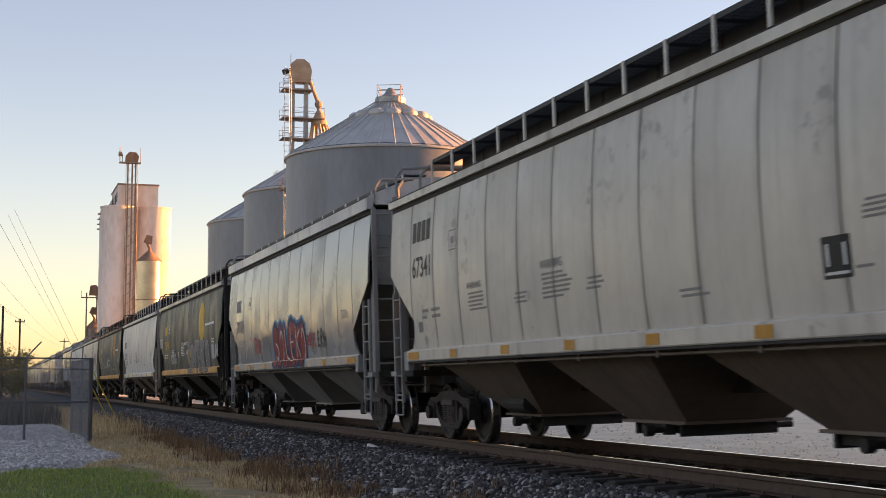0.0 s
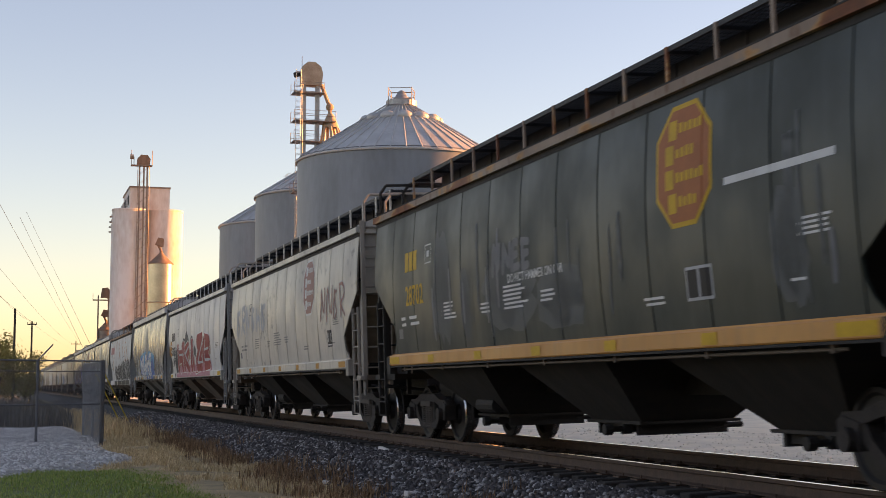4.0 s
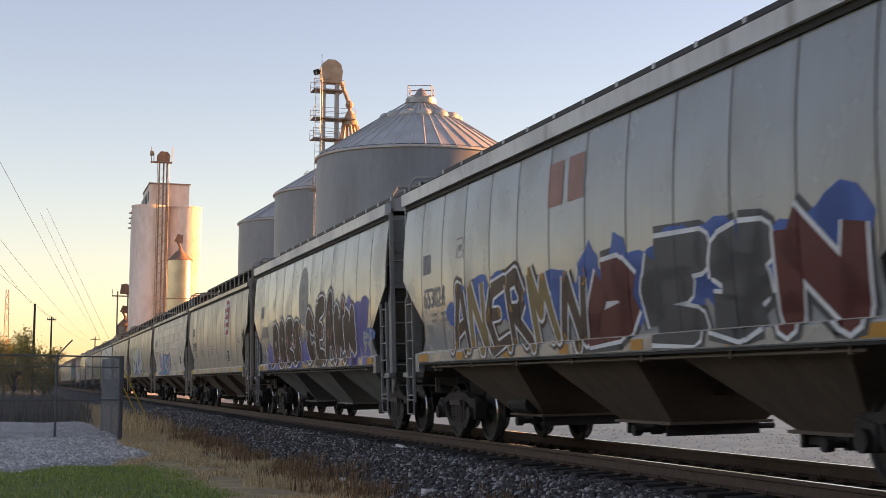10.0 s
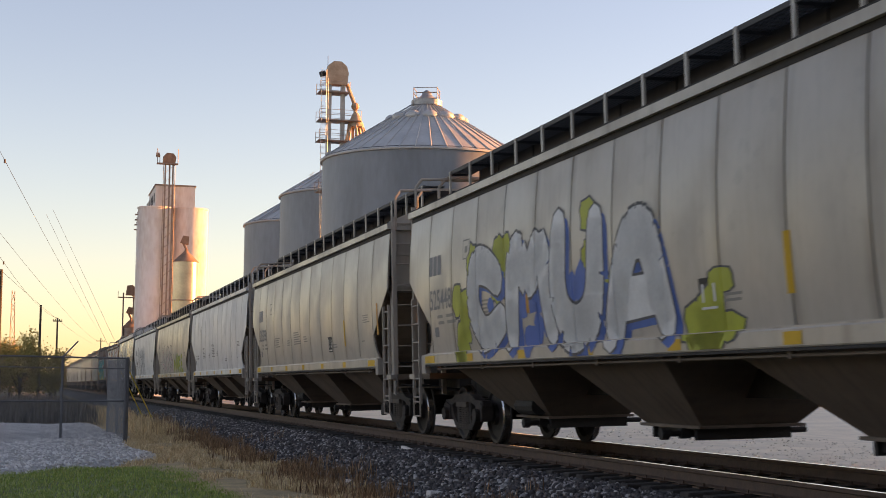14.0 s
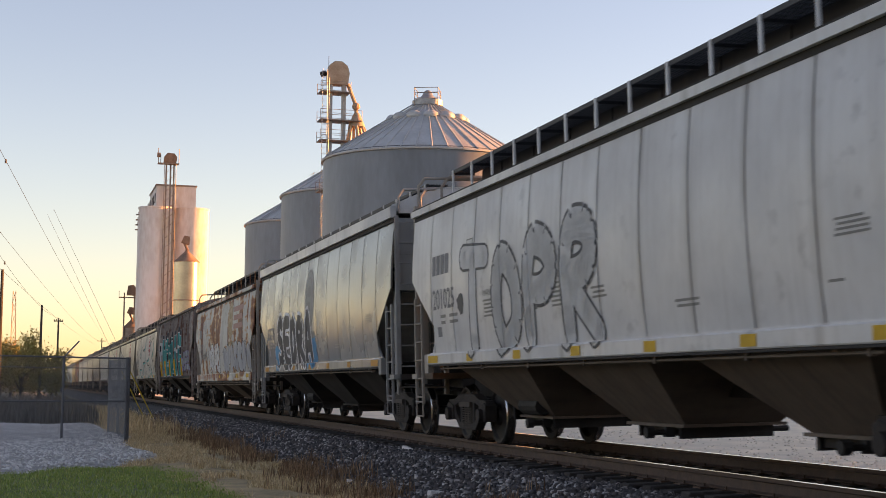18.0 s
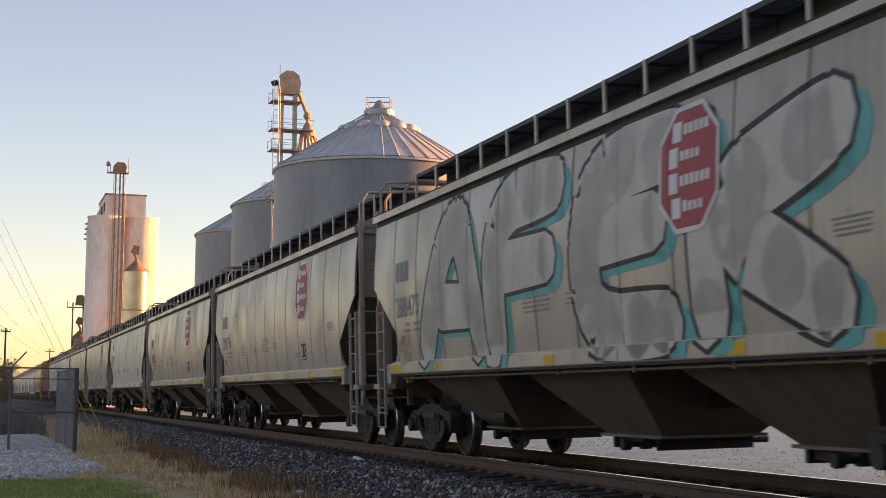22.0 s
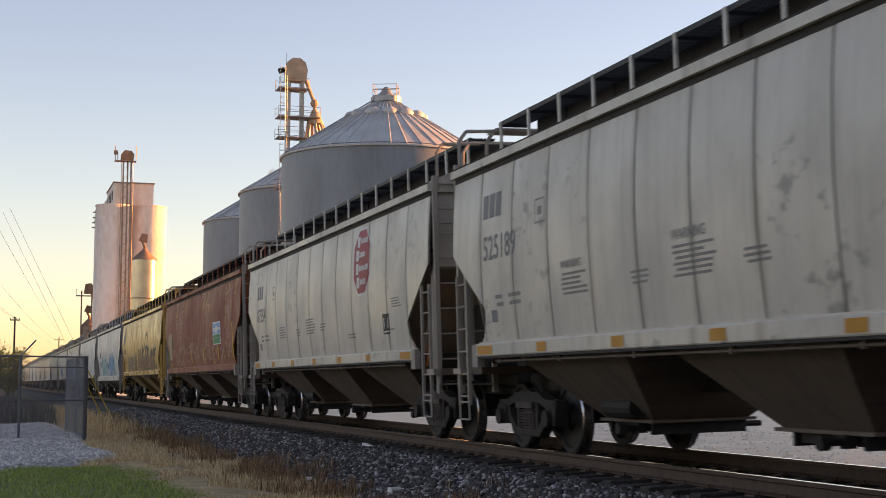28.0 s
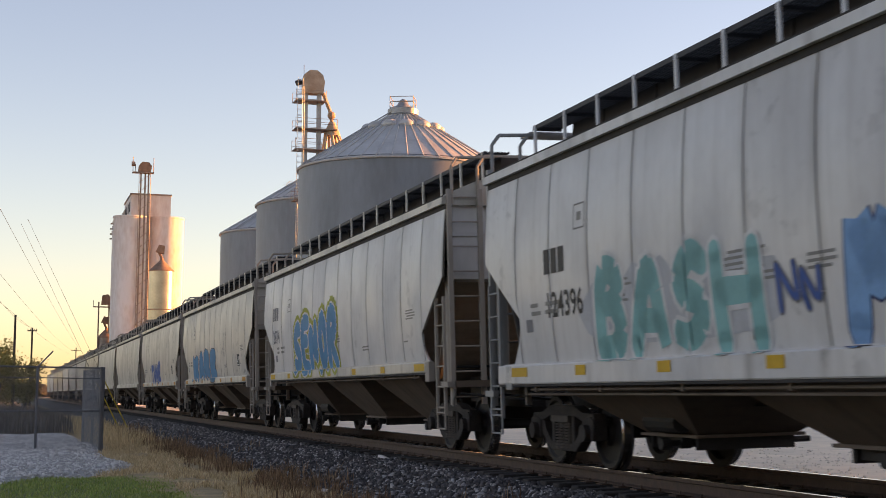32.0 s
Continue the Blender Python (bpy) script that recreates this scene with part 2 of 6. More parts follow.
PAINT = {
    "cream": car_paint("cream_car_paint", (0.60, 0.55, 0.47), dirty=0.32, scuff=0.55, rough=0.36, seams=0.5),
    "beige": car_paint("beige_car_paint", (0.42, 0.37, 0.31), dirty=0.35, scuff=0.2, rough=0.28, seams=0.45),
    "white": car_paint("white_car_paint", (0.64, 0.625, 0.60), dirty=0.26, scuff=0.25, rough=0.36, seams=0.45),
    "ash": car_paint("ash_grey_car_paint", (0.33, 0.34, 0.335), dirty=0.18, rough=0.16, seams=0.35),
    "silver": car_paint("pale_grey_car_paint", (0.36, 0.37, 0.36), dirty=0.2, rough=0.18, seams=0.3),
    "green": car_paint("dark_green_car_paint", (0.020, 0.031, 0.026), dirt=(0.07, 0.085, 0.08), dirty=0.3, rough=0.42),
    "rusty": car_paint("rust_eaten_pale_paint", (0.58, 0.55, 0.48), dirty=0.10, rust=0.84, rough=0.6),
    "patina": car_paint("rust_spotted_white_paint", (0.62, 0.61, 0.585), dirty=0.14, rust=0.12, rough=0.5),
    "brown": car_paint("red_brown_car_paint", (0.30, 0.062, 0.024), dirt=(0.13, 0.045, 0.022), dirty=0.6, rust=0.1, rough=0.55, wash=0.30),
    "ribbed": car_paint("bare_rusted_paint", (0.30, 0.245, 0.215), dirt=(0.055, 0.03, 0.024), dirty=1.6, rust=0.50, rough=0.65, fringe=(0.15, 0.085, 0.06), core=(0.13, 0.055, 0.038)),
    "mustard": car_paint("mustard_car_paint", (0.66, 0.38, 0.115), dirty=0.25, rough=0.26),
    "orange": car_paint("orange_sill_paint", (0.66, 0.275, 0.06), dirty=0.3),
    "rustcap": car_paint("rusted_cap_paint", (0.34, 0.24, 0.18), dirty=0.5, rust=0.6, rough=0.65),
    # ash grey of the sides, dusty, and darkened for the shade under the car
    "bayash": car_paint("shaded_dusty_grey_bay_paint", (0.21, 0.212, 0.20), dirty=0.45, rough=0.45),
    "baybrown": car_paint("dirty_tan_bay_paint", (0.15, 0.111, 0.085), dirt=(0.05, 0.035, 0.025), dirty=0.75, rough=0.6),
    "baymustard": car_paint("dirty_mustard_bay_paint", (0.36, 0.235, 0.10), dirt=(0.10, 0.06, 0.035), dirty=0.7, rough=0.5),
    "dustslope": car_paint("dusty_slope_paint", (0.36, 0.275, 0.205), dirt=(0.07, 0.05, 0.035), dirty=0.6, rough=0.6),
    "endgrey": car_paint("dusty_pale_grey_steel", (0.29, 0.285, 0.27), dirt=(0.12, 0.10, 0.08), dirty=0.5, rough=0.5),
    "seam": car_paint("grimy_seam", (0.15, 0.125, 0.10), dirty=0.5, rough=0.6),
    "grimeblack": car_paint("grime_black_steel", (0.024, 0.02, 0.017), dirt=(0.07, 0.05, 0.035), dirty=0.5, rough=0.7),
    "grimebrown": car_paint("grime_brown_steel", (0.13, 0.092, 0.064), dirt=(0.05, 0.035, 0.025), dirty=0.6, rough=0.7),
    "dusty": car_paint("dusty_beige_steel", (0.37, 0.315, 0.26), dirt=(0.12, 0.09, 0.07), dirty=0.45, rough=0.6),
    "grimegrey": car_paint("dusty_grey_steel", (0.18, 0.165, 0.145), dirt=(0.10, 0.075, 0.055), dirty=0.5, rough=0.6),
}


# ---- mesh helpers ----
def box(bm, x0, x1, y0, y1, z0, z1):
    v = [bm.verts.new(p) for p in ((x0, y0, z0), (x1, y0, z0), (x1, y1, z0), (x0, y1, z0), (x0, y0, z1), (x1, y0, z1), (x1, y1, z1), (x0, y1, z1))]
    for f in ((3, 2, 1, 0), (4, 5, 6, 7), (0, 1, 5, 4), (1, 2, 6, 5), (2, 3, 7, 6), (3, 0, 4, 7)):
        bm.faces.new([v[i] for i in f])


def rod(bm, a, b, r, n=8, r2=None):
    a, b = Vector(a), Vector(b)
    m = Matrix.Translation((a + b) / 2) @ (b - a).to_track_quat("Z", "Y").to_matrix().to_4x4()
    bmesh.ops.create_cone(bm, cap_ends=True, segments=n, radius1=r, radius2=r if r2 is None else r2, depth=(b - a).length, matrix=m)


def prism(bm, pts, axis, lo, hi):
    """The outline pts extruded along an axis from lo to hi."""
    def at(p, d):
        return {"x": (d, p[0], p[1]), "y": (p[0], d, p[1]), "z": (p[0], p[1], d)}[axis]
    a, b = [bm.verts.new(at(p, lo)) for p in pts], [bm.verts.new(at(p, hi)) for p in pts]
    n = len(pts)
    bm.faces.new(a)
    bm.faces.new(b[::-1])
    for i in range(n):
        bm.faces.new((a[i], b[i], b[(i + 1) % n], a[(i + 1) % n]))


def lathe(bm, prof, n=48, cx=0.0, cy=0.0, cap=True):
    """Rings (radius, height) turned about the upright axis."""
    rings = []
    for r, z in prof:
        rings.append([bm.verts.new((cx + r * math.cos(2 * math.pi * i / n), cy + r * math.sin(2 * math.pi * i / n), z)) for i in range(n)])
    for a, b in zip(rings, rings[1:]):
        for i in range(n):
            bm.faces.new((a[i], a[(i + 1) % n], b[(i + 1) % n], b[i]))
    if cap:
        bm.faces.new(rings[0][::-1])
        bm.faces.new(rings[-1])


def mesh_of(name, bm, material, smooth=False):
    bmesh.ops.recalc_face_normals(bm, faces=bm.faces)
    me = bpy.data.meshes.new(name)
    bm.to_mesh(me)
    bm.free()
    me.materials.append(material)
    if smooth:
        me.shade_smooth()
        me.set_sharp_from_angle(angle=radians(40))
    return me


def part(name, bm, material, parent, label="", at=None, smooth=False):
    ob = new(name, bm if isinstance(bm, bpy.types.Mesh) else mesh_of(name, bm, material, smooth))
    ob.parent = parent
    if at is not None:
        ob.matrix_basis = at
    if label:
        ob["label"] = label
    return ob


def raw_mesh(name, verts, faces, material):
    me = bpy.data.meshes.new(name)
    me.from_pydata(verts, [], faces)
    me.materials.append(material)
    me.update()
    return me


# ---- ground and track ----
XC, CANT = 7.94, 1.81                # track centre line, lean of the track towards the inside of the bend
TRACK = pose(XC, 0, 0, 0, CANT * -1, 0)
GROUND = -0.72


def hilly(x, y, size, height, seed=0.0):
    return height * noise.noise(Vector((x / size + seed, y / size, seed)))


def sheet(name, xs, ys, fz, material, label, category="ground"):
    nx = len(xs)
    verts = [(x, y, fz(x, y)) for y in ys for x in xs]
    faces = [(j * nx + i, j * nx + i + 1, (j + 1) * nx + i + 1, (j + 1) * nx + i) for j in range(len(ys) - 1) for i in range(nx - 1)]
    ob = new(name, raw_mesh(name, verts, faces, material))
    ob.data.shade_smooth()
    return tagged(ob, label, category, kind="structure")


def steps(a, b, n):
    return [a + (b - a) * i / n for i in range(n + 1)]


def ground_z(x, y):
    z = GROUND + (hilly(x, y, 6, 0.05) if abs(y) < 150 and abs(x) < 60 else 0)
    if 4.4 < x < 12.5:
        z = min(z, GROUND)
    return z - (0.06 if 3.8 < x < 12 else 0)


gx = [-2500, -900, -300, -120, -60] + steps(-40, 3, 43) + steps(3.5, 14, 21) + [16, 20, 30, 45, 60, 120, 300, 900, 2500]
gy = [-2500, -900, -300, -120, -50] + steps(-30, 90, 80) + [100, 120, 150, 200, 300, 500, 900, 1500, 3500]
sheet("ground", gx, gy, ground_z, M["soil"], "dry autumn field with brown weeds beside the railway")


def bed_z(x, y):
    u = abs(x - XC)
    if u < 1.75:
        z = -0.245 - (XC - x) * 0.0316
    else:
        z = -0.30 - (u - 1.75) * 0.33
    return z + hilly(x, y, 0.5, 0.03) + (0.05 * noise.noise(Vector((x, y * 0.3, 3.0))) if u > 1.75 else 0)


sheet("ballast_bed", steps(XC - 3.5, XC + 3.2, 34), [-700, -300, -100] + steps(-20, 100, 300) + [150, 300, 900], bed_z, M["ballast"],
      "grey crushed-stone ballast bed under the track", "ballast")


def lot_z(x, y):
    return -0.60 + hilly(x, y, 9, 0.10) + max(0, hilly(x, y, 14, 0.35, 4.0)) * (1 if x > 14 else 0)


sheet("limestone_lot", steps(11.2, 70, 50), [-60] + steps(-20, 120, 90) + [150, 200, 300], lot_z, M["lot"], "pale crushed-limestone lot beyond the track", "gravel lot")


def pad_edge(y):
    return 2.9 + 0.25 * math.sin(y * 0.45) + hilly(y, 1.0, 3, 0.35) - max(0, 31 - y) * 0.42


def pad_z(x, y):
    d = min(pad_edge(y) - x, (y - 25.0 - 0.3 * x) * 0.5, (57 - y) * 0.5)
    return GROUND - 0.10 + 0.24 * max(0.0, min(1.0, d / 0.8)) + hilly(x, y, 1.2, 0.05) + hilly(x, y, 4, 0.06, 7)


sheet("gravel_pad", steps(-14, 3.8, 70), steps(24, 58, 100), pad_z, M["pad"], "pale grey gravel pad inside the fenced yard", "gravel")


def lawn_z(x, y):
    d = min((3.85 - x + hilly(x, y, 1.5, 0.7)) * 0.6, (29.0 + 0.1 * x - y + hilly(x, y, 1.5, 0.8, 2)) * 0.6)
    return GROUND - 0.08 + 0.14 * max(0.0, min(1.0, d)) + hilly(x, y, 2, 0.03)


sheet("lawn", steps(-26, 4.4, 70), [-30, -20, -12, -6, -2] + steps(0, 30, 80), lawn_z, M["lawn"], "mown green lawn with dry patches", "lawn")


def verge_z(x, y):
    d = min((x - 0.6 + hilly(x, y, 1.2, 0.4)) * 0.7, (5.0 - x) * 0.6)
    return GROUND - 0.09 + 0.13 * max(0.0, min(1.0, d)) + hilly(x, y, 0.8, 0.03) + max(0, x - 4.3) * 0.12


sheet("dry_verge", steps(0.0, 5.3, 40), [-30, -15, -5, 3] + steps(10, 80, 140), verge_z, M["verge"], "trodden straw-coloured verge beside the ballast", "verge")


def rail(x):
    prof = [(-0.07, -0.172), (0.07, -0.172), (0.07, -0.160), (0.012, -0.145), (0.009, -0.05), (0.036, -0.038), (0.036, -0.006), (0.028, -0.001),
            (-0.028, -0.001), (-0.036, -0.006), (-0.036, -0.038), (-0.009, -0.05), (-0.012, -0.145), (-0.07, -0.160)]
    bm = bmesh.new()
    prism(bm, [(x + a, b) for a, b in prof], "y", -680, 900)
    ob = part("rail", bm, M["rail"], track, "rust-brown steel rail with polished head")
    bm = bmesh.new()
    box(bm, x - 0.027, x + 0.027, -680, 900, -0.003, 0.002)
    part("rail_head", bm, M["railtop"], ob, "polished running surface")


track = tagged(new("railway_track"), "railway track on dark wooden ties in crushed stone", "railway track", kind="structure")
track.matrix_world = TRACK
rail(-0.7535)
rail(0.7535)
bm = bmesh.new()
box(bm, -1.3, 1.3, -0.115, 0.115, -0.34, -0.178)
bmesh.ops.bevel(bm, geom=bm.edges, offset=0.012, segments=1, affect="EDGES")
tie_mesh = mesh_of("tie", bm, M["tie"])
rng = random.Random(5)
for i in range(300):
    part("tie", tie_mesh, None, track, at=pose(rng.uniform(-0.05, 0.05), -20 + i * 0.52 + rng.uniform(-0.02, 0.02), rng.uniform(-0.012, 0.004), 0, 0, rng.uniform(-1, 1)))
bm = bmesh.new()
for i in range(130):
    for sx in (-1, 1):
        y = -20 + i * 0.52
        for a in (-0.7535, 0.7535):
            box(bm, a + sx * 0.05, a + sx * 0.17, y - 0.09, y + 0.09, -0.185, -0.165)
            box(bm, a + sx * 0.085, a + sx * 0.10, y - 0.05, y - 0.03, -0.17, -0.13)
tagged(part("tie_plate", bm, M["rail"], track, "rusty tie plates and spikes"), kind="stuff")


def rock_field(name, places, material, label, rmin, rmax, seed, category):
    """Many small angular stones in one mesh."""
    r = np.random.RandomState(seed)
    base = np.array([(-1, -1, -.6), (1, -1, -.6), (1, 1, -.6), (-1, 1, -.6), (-.6, -.5, .7), (.7, -.6, .6), (.5, .6, .75), (-.7, .5, .6)])
    quads = np.array([(0, 3, 2, 1), (4, 5, 6, 7), (0, 1, 5, 4), (1, 2, 6, 5), (2, 3, 7, 6), (3, 0, 4, 7)])
    n = len(places)
    s = r.uniform(rmin, rmax, (n, 1, 1)) * r.uniform(0.6, 1.25, (n, 1, 3))
    v = (base[None] * (1 + r.uniform(-.35, .35, (n, 8, 3)))) * s
    a, t = r.uniform(0, 6.28, n), r.uniform(-.7, .7, n)
    ca, sa, ct, st = np.cos(a)[:, None], np.sin(a)[:, None], np.cos(t)[:, None], np.sin(t)[:, None]
    x, y, z = v[..., 0], v[..., 1], v[..., 2]
    y, z = y * ct - z * st, y * st + z * ct
    x, y = x * ca - y * sa, x * sa + y * ca
    v = np.stack([x, y, z], -1) + np.array(places)[:, None, :]
    me = bpy.data.meshes.new(name)
    f = (quads[None] + 8 * np.arange(n)[:, None, None]).reshape(-1, 4)
    me.vertices.add(n * 8)
    me.vertices.foreach_set("co", v.ravel())
    me.loops.add(f.size)
    me.loops.foreach_set("vertex_index", f.ravel())
    me.polygons.add(len(f))
    me.polygons.foreach_set("loop_start", np.arange(0, f.size, 4))
    me.update(calc_edges=True)
    me.materials.append(material)
    return tagged(new(name, me), label, category, kind="stuff")


def stone_mat(name, lo, mid, hi, at=0.55):
    """Stones whose tone differs from one to the next."""
    m = mat(name, mid, 0.9, 0.0, 0.3, 12)
    N, L = m.node_tree.nodes, m.node_tree.links
    g, ramp = N.new("ShaderNodeNewGeometry"), N.new("ShaderNodeValToRGB")
    e = ramp.color_ramp.elements
    e[0].color, e[1].color = (*lo, 1), (*hi, 1)
    e.new(at).color = (*mid, 1)
    L.new(g.outputs["Random Per Island"], ramp.inputs[0])
    L.new(ramp.outputs[0], N["Principled BSDF"].inputs["Base Color"])
    return m


M["stones"] = stone_mat("crushed_stone", (0.045, 0.038, 0.036), (0.12, 0.104, 0.10), (0.52, 0.49, 0.46), 0.70)
M["pale"] = stone_mat("pale_stone", (0.40, 0.36, 0.32), (0.65, 0.59, 0.53), (0.86, 0.81, 0.75))
rng = random.Random(8)
places = []
for i in range(42000):
    y = 11 + 62 * rng.random() ** 1.5
    x = XC - rng.choice((rng.uniform(0.85, 3.5), rng.uniform(1.2, 3.45), rng.uniform(1.2, 3.45)))
    if x > XC - 1.32 and (y + 20.115) % 0.52 < 0.23 and rng.random() < 0.9:
        continue
    places.append((x, y, bed_z(x, y) + rng.uniform(-0.005, 0.02)))
for i in range(2500):
    x, y = XC + rng.uniform(-0.65, 2.4), rng.uniform(10, 45)
    places.append((x, y, bed_z(x, y)))
rock_field("ballast_stone", places, M["stones"], "angular grey and brownish ballast stones", 0.014, 0.036, 3, "ballast")
places = []
for i in range(22000):
    x, y = rng.uniform(-4, 3.3), rng.uniform(25, 57)
    if pad_z(x, y) > GROUND + 0.0:
        places.append((x, y, pad_z(x, y) + 0.005))
rock_field("pad_stone", places, M["pale"], "pale crushed stones of the gravel pad", 0.014, 0.038, 4, "gravel")
places = [(x, y, lot_z(x, y)) for x, y in ((rng.uniform(11.5, 22), rng.uniform(8, 45)) for i in range(2500))]
rock_field("lot_stone", places, stone_mat("limestone_chip", (0.58, 0.47, 0.35), (0.78, 0.64, 0.48), (0.88, 0.75, 0.58)), "loose limestone chips", 0.015, 0.04, 6, "gravel")


def blades(name, places, material, label, hmin, hmax, width, seed, per=1, spread=0.5, category="grass"):
    """Upright tapering leaves, bent to one side, in one mesh."""
    r = random.Random(seed)
    verts, faces = [], []
    for x, y, z in places:
        for k in range(per):
            a, h, lean = r.uniform(0, 6.28), r.uniform(hmin, hmax), r.uniform(0.1, spread)
            dx, dy, w = math.cos(a), math.sin(a), width * r.uniform(0.6, 1.3)
            bx, by = x + r.uniform(-0.06, 0.06), y + r.uniform(-0.06, 0.06)
            n = len(verts)
            for f, ww in ((0, 1.0), (0.55, 0.75)):
                ox, oy = dx * lean * h * f * f, dy * lean * h * f * f
                verts += [(bx + ox - dy * w * ww, by + oy + dx * w * ww, z + h * f), (bx + ox + dy * w * ww, by + oy - dx * w * ww, z + h * f)]
            verts.append((bx + dx * lean * h, by + dy * lean * h, z + h))
            faces += [(n, n + 1, n + 3, n + 2), (n + 2, n + 3, n + 4)]
    return tagged(new(name, raw_mesh(name, verts, faces, material)), label, category, kind="stuff")


M["straw"] = stone_mat("dry_grass", (0.42, 0.28, 0.14), (0.70, 0.49, 0.26), (0.86, 0.67, 0.40))
M["rustweed"] = stone_mat("russet_weed", (0.11, 0.06, 0.03), (0.26, 0.14, 0.07), (0.46, 0.29, 0.16))
M["turf"] = stone_mat("turf", (0.19, 0.26, 0.05), (0.30, 0.40, 0.085), (0.50, 0.46, 0.16))
rng = random.Random(11)
pts = []
for i in range(30000):
    y = 14 + 60 * rng.random() ** 1.7
    x = rng.uniform(1.6, 4.9) + hilly(0, y, 4, 0.4)
    if lawn_z(x, y) < GROUND - 0.0 and pad_z(x, y) < GROUND + 0.03 and noise.noise(Vector((x * 1.1, y * 0.5, 1))) > -0.18:
        pts.append((x, y, max(verge_z(x, y), bed_z(x, y) if x > 4.45 else -9) - 0.02))
blades("dry_grass", pts, M["straw"], "straw-coloured dry grass along the ballast", 0.03, 0.14, 0.007, 1, 3, 1.3)
pts = []
for i in range(3600):
    y = 14 + 55 * rng.random() ** 1.4
    x = rng.gauss(4.72, 0.36)
    if noise.noise(Vector((x, y * 0.35, 9))) > -0.05:
        pts.append((x, y, max(bed_z(x, y), verge_z(x, y)) - 0.03))
blades("russet_weeds", pts, M["rustweed"], "russet seed-heads of dead weeds at the foot of the ballast", 0.10, 0.34, 0.007, 2, 5, 0.6, "weeds")
pts = [(x, y, lawn_z(x, y) - 0.01) for x, y in ((rng.uniform(-4, 4.3), rng.uniform(17, 29.5)) for i in range(17000)) if lawn_z(x, y) > GROUND - 0.02]
blades("lawn_grass", pts, M["turf"], "short green lawn grass", 0.03, 0.075, 0.006, 3, 3, 0.9)
pts = [(x, y, ground_z(x, y) - 0.02) for x, y in ((rng.uniform(-9, 2.5), 57 + 70 * rng.random() ** 1.5) for i in range(7000))]
M["greyweed"] = stone_mat("grey_weed", (0.07, 0.06, 0.05), (0.15, 0.13, 0.105), (0.26, 0.225, 0.18))
blades("field_weeds", pts, M["greyweed"], "tall brown weeds of the field behind the yard", 0.3, 1.0, 0.02, 4, 2, 0.4, "weeds")
pts = [(x, y, ground_z(x, y) - 0.02) for x, y in ((rng.gauss(3.9, 0.7), rng.uniform(46, 90)) for i in range(1500))]
blades("tall_straw", pts, M["straw"], "tall tufts of faded grass by the guy guards", 0.15, 0.55, 0.010, 5, 3, 0.6)


for x, y, z, sx, sy, turn in ((5.35, 19.4, 0.0, 0.16, 0.05, 20), (5.0, 23.5, 0.0, 0.09, 0.06, 70), (6.6, 26.0, 0.02, 0.05, 0.22, 8), (3.05, 31.0, 0.02, 0.09, 0.08, 0)):
    bm = bmesh.new()
    box(bm, -sx, sx, -sy, sy, -0.03, 0.05)
    bmesh.ops.bevel(bm, geom=bm.edges, offset=0.015, segments=1, affect="EDGES")
    for v in bm.verts:
        v.co += Vector((hilly(v.co.x * 9, v.co.y * 9, 1, 0.02), hilly(v.co.y * 9, v.co.z * 9, 1, 0.02), 0))
    ob = tagged(new("loose_stone", mesh_of("loose_stone", bm, M["pale"] if y < 30 else M["steel_dark"])), "long pale stone lying on the ballast" if y < 30 else "dark stone on the gravel pad", "stone")
    ob.matrix_world = pose(x, y, (bed_z(x, y) if x > 4.4 else pad_z(x, y)) + z, 6, 4, turn)


# ---- grain bins ----
def grain_bin(at):
    b = tagged(new("grain_bin"), "large corrugated galvanised steel grain bin with a conical roof", "grain bin", "row of grain bins")
    R, H, RISE = 9.65, 22.4, 5.55
    bm = bmesh.new()
    prof, z = [], 0.0
    while z < H:
        prof += [(R, z), (R + 0.035, z + 0.2)]
        z += 0.4
    lathe(bm, prof + [(R, H)], 96)
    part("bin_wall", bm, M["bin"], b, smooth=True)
    bm = bmesh.new()
    lathe(bm, [(R + 0.22, H - 0.12), (R + 0.25, H), (1.0, H + RISE), (0.9, H + RISE)], 96)
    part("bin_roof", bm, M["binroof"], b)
    bm = bmesh.new()
    for i in range(44):
        a = 2 * math.pi * (i + 0.5) / 44
        c, s = math.cos(a), math.sin(a)
        rod(bm, (c * (R + 0.2), s * (R + 0.2), H + 0.05), (c * 1.1, s * 1.1, H + RISE), 0.06, 5)
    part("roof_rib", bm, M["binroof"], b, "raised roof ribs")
    for rr in (0.36, 0.62):
        bm = bmesh.new()
        lathe(bm, [(R * rr + 0.09, H + RISE * (1 - rr) - 0.02), (R * rr + 0.09, H + RISE * (1 - rr) + 0.12), (R * rr - 0.09, H + RISE * (1 - rr) + 0.16)], 64, cap=False)
        part("stiffening_ring", bm, M["binroof"], b)
    for i in range(13):
        bm = bmesh.new()
        a = 2 * math.pi * i / 13 + 0.2
        r1, z1 = R * 0.34, H + RISE * 0.66
        p = Vector((math.cos(a) * r1, math.sin(a) * r1, z1 + 0.34))
        bmesh.ops.create_uvsphere(bm, u_segments=10, v_segments=6, radius=0.70, matrix=Matrix.Translation(p) @ Matrix.Rotation(a, 4, "Z") @ Matrix.Diagonal((1.0, 1.15, 0.72, 1)))
        part("roof_vent", bm, M["binroof"], b, "hooded roof vent", smooth=True)
    bm = bmesh.new()
    lathe(bm, [(1.45, H + RISE - 0.1), (1.45, H + RISE + 0.4), (0.95, H + RISE + 0.5), (0.55, H + RISE + 0.9), (0.35, H + RISE + 1.3), (0.1, H + RISE + 1.45)], 20)
    part("peak_cap", bm, M["galv"], b, smooth=True)
    for k in range(4):
        a, a2 = math.pi / 2 * k + 0.4, math.pi / 2 * (k + 1) + 0.4
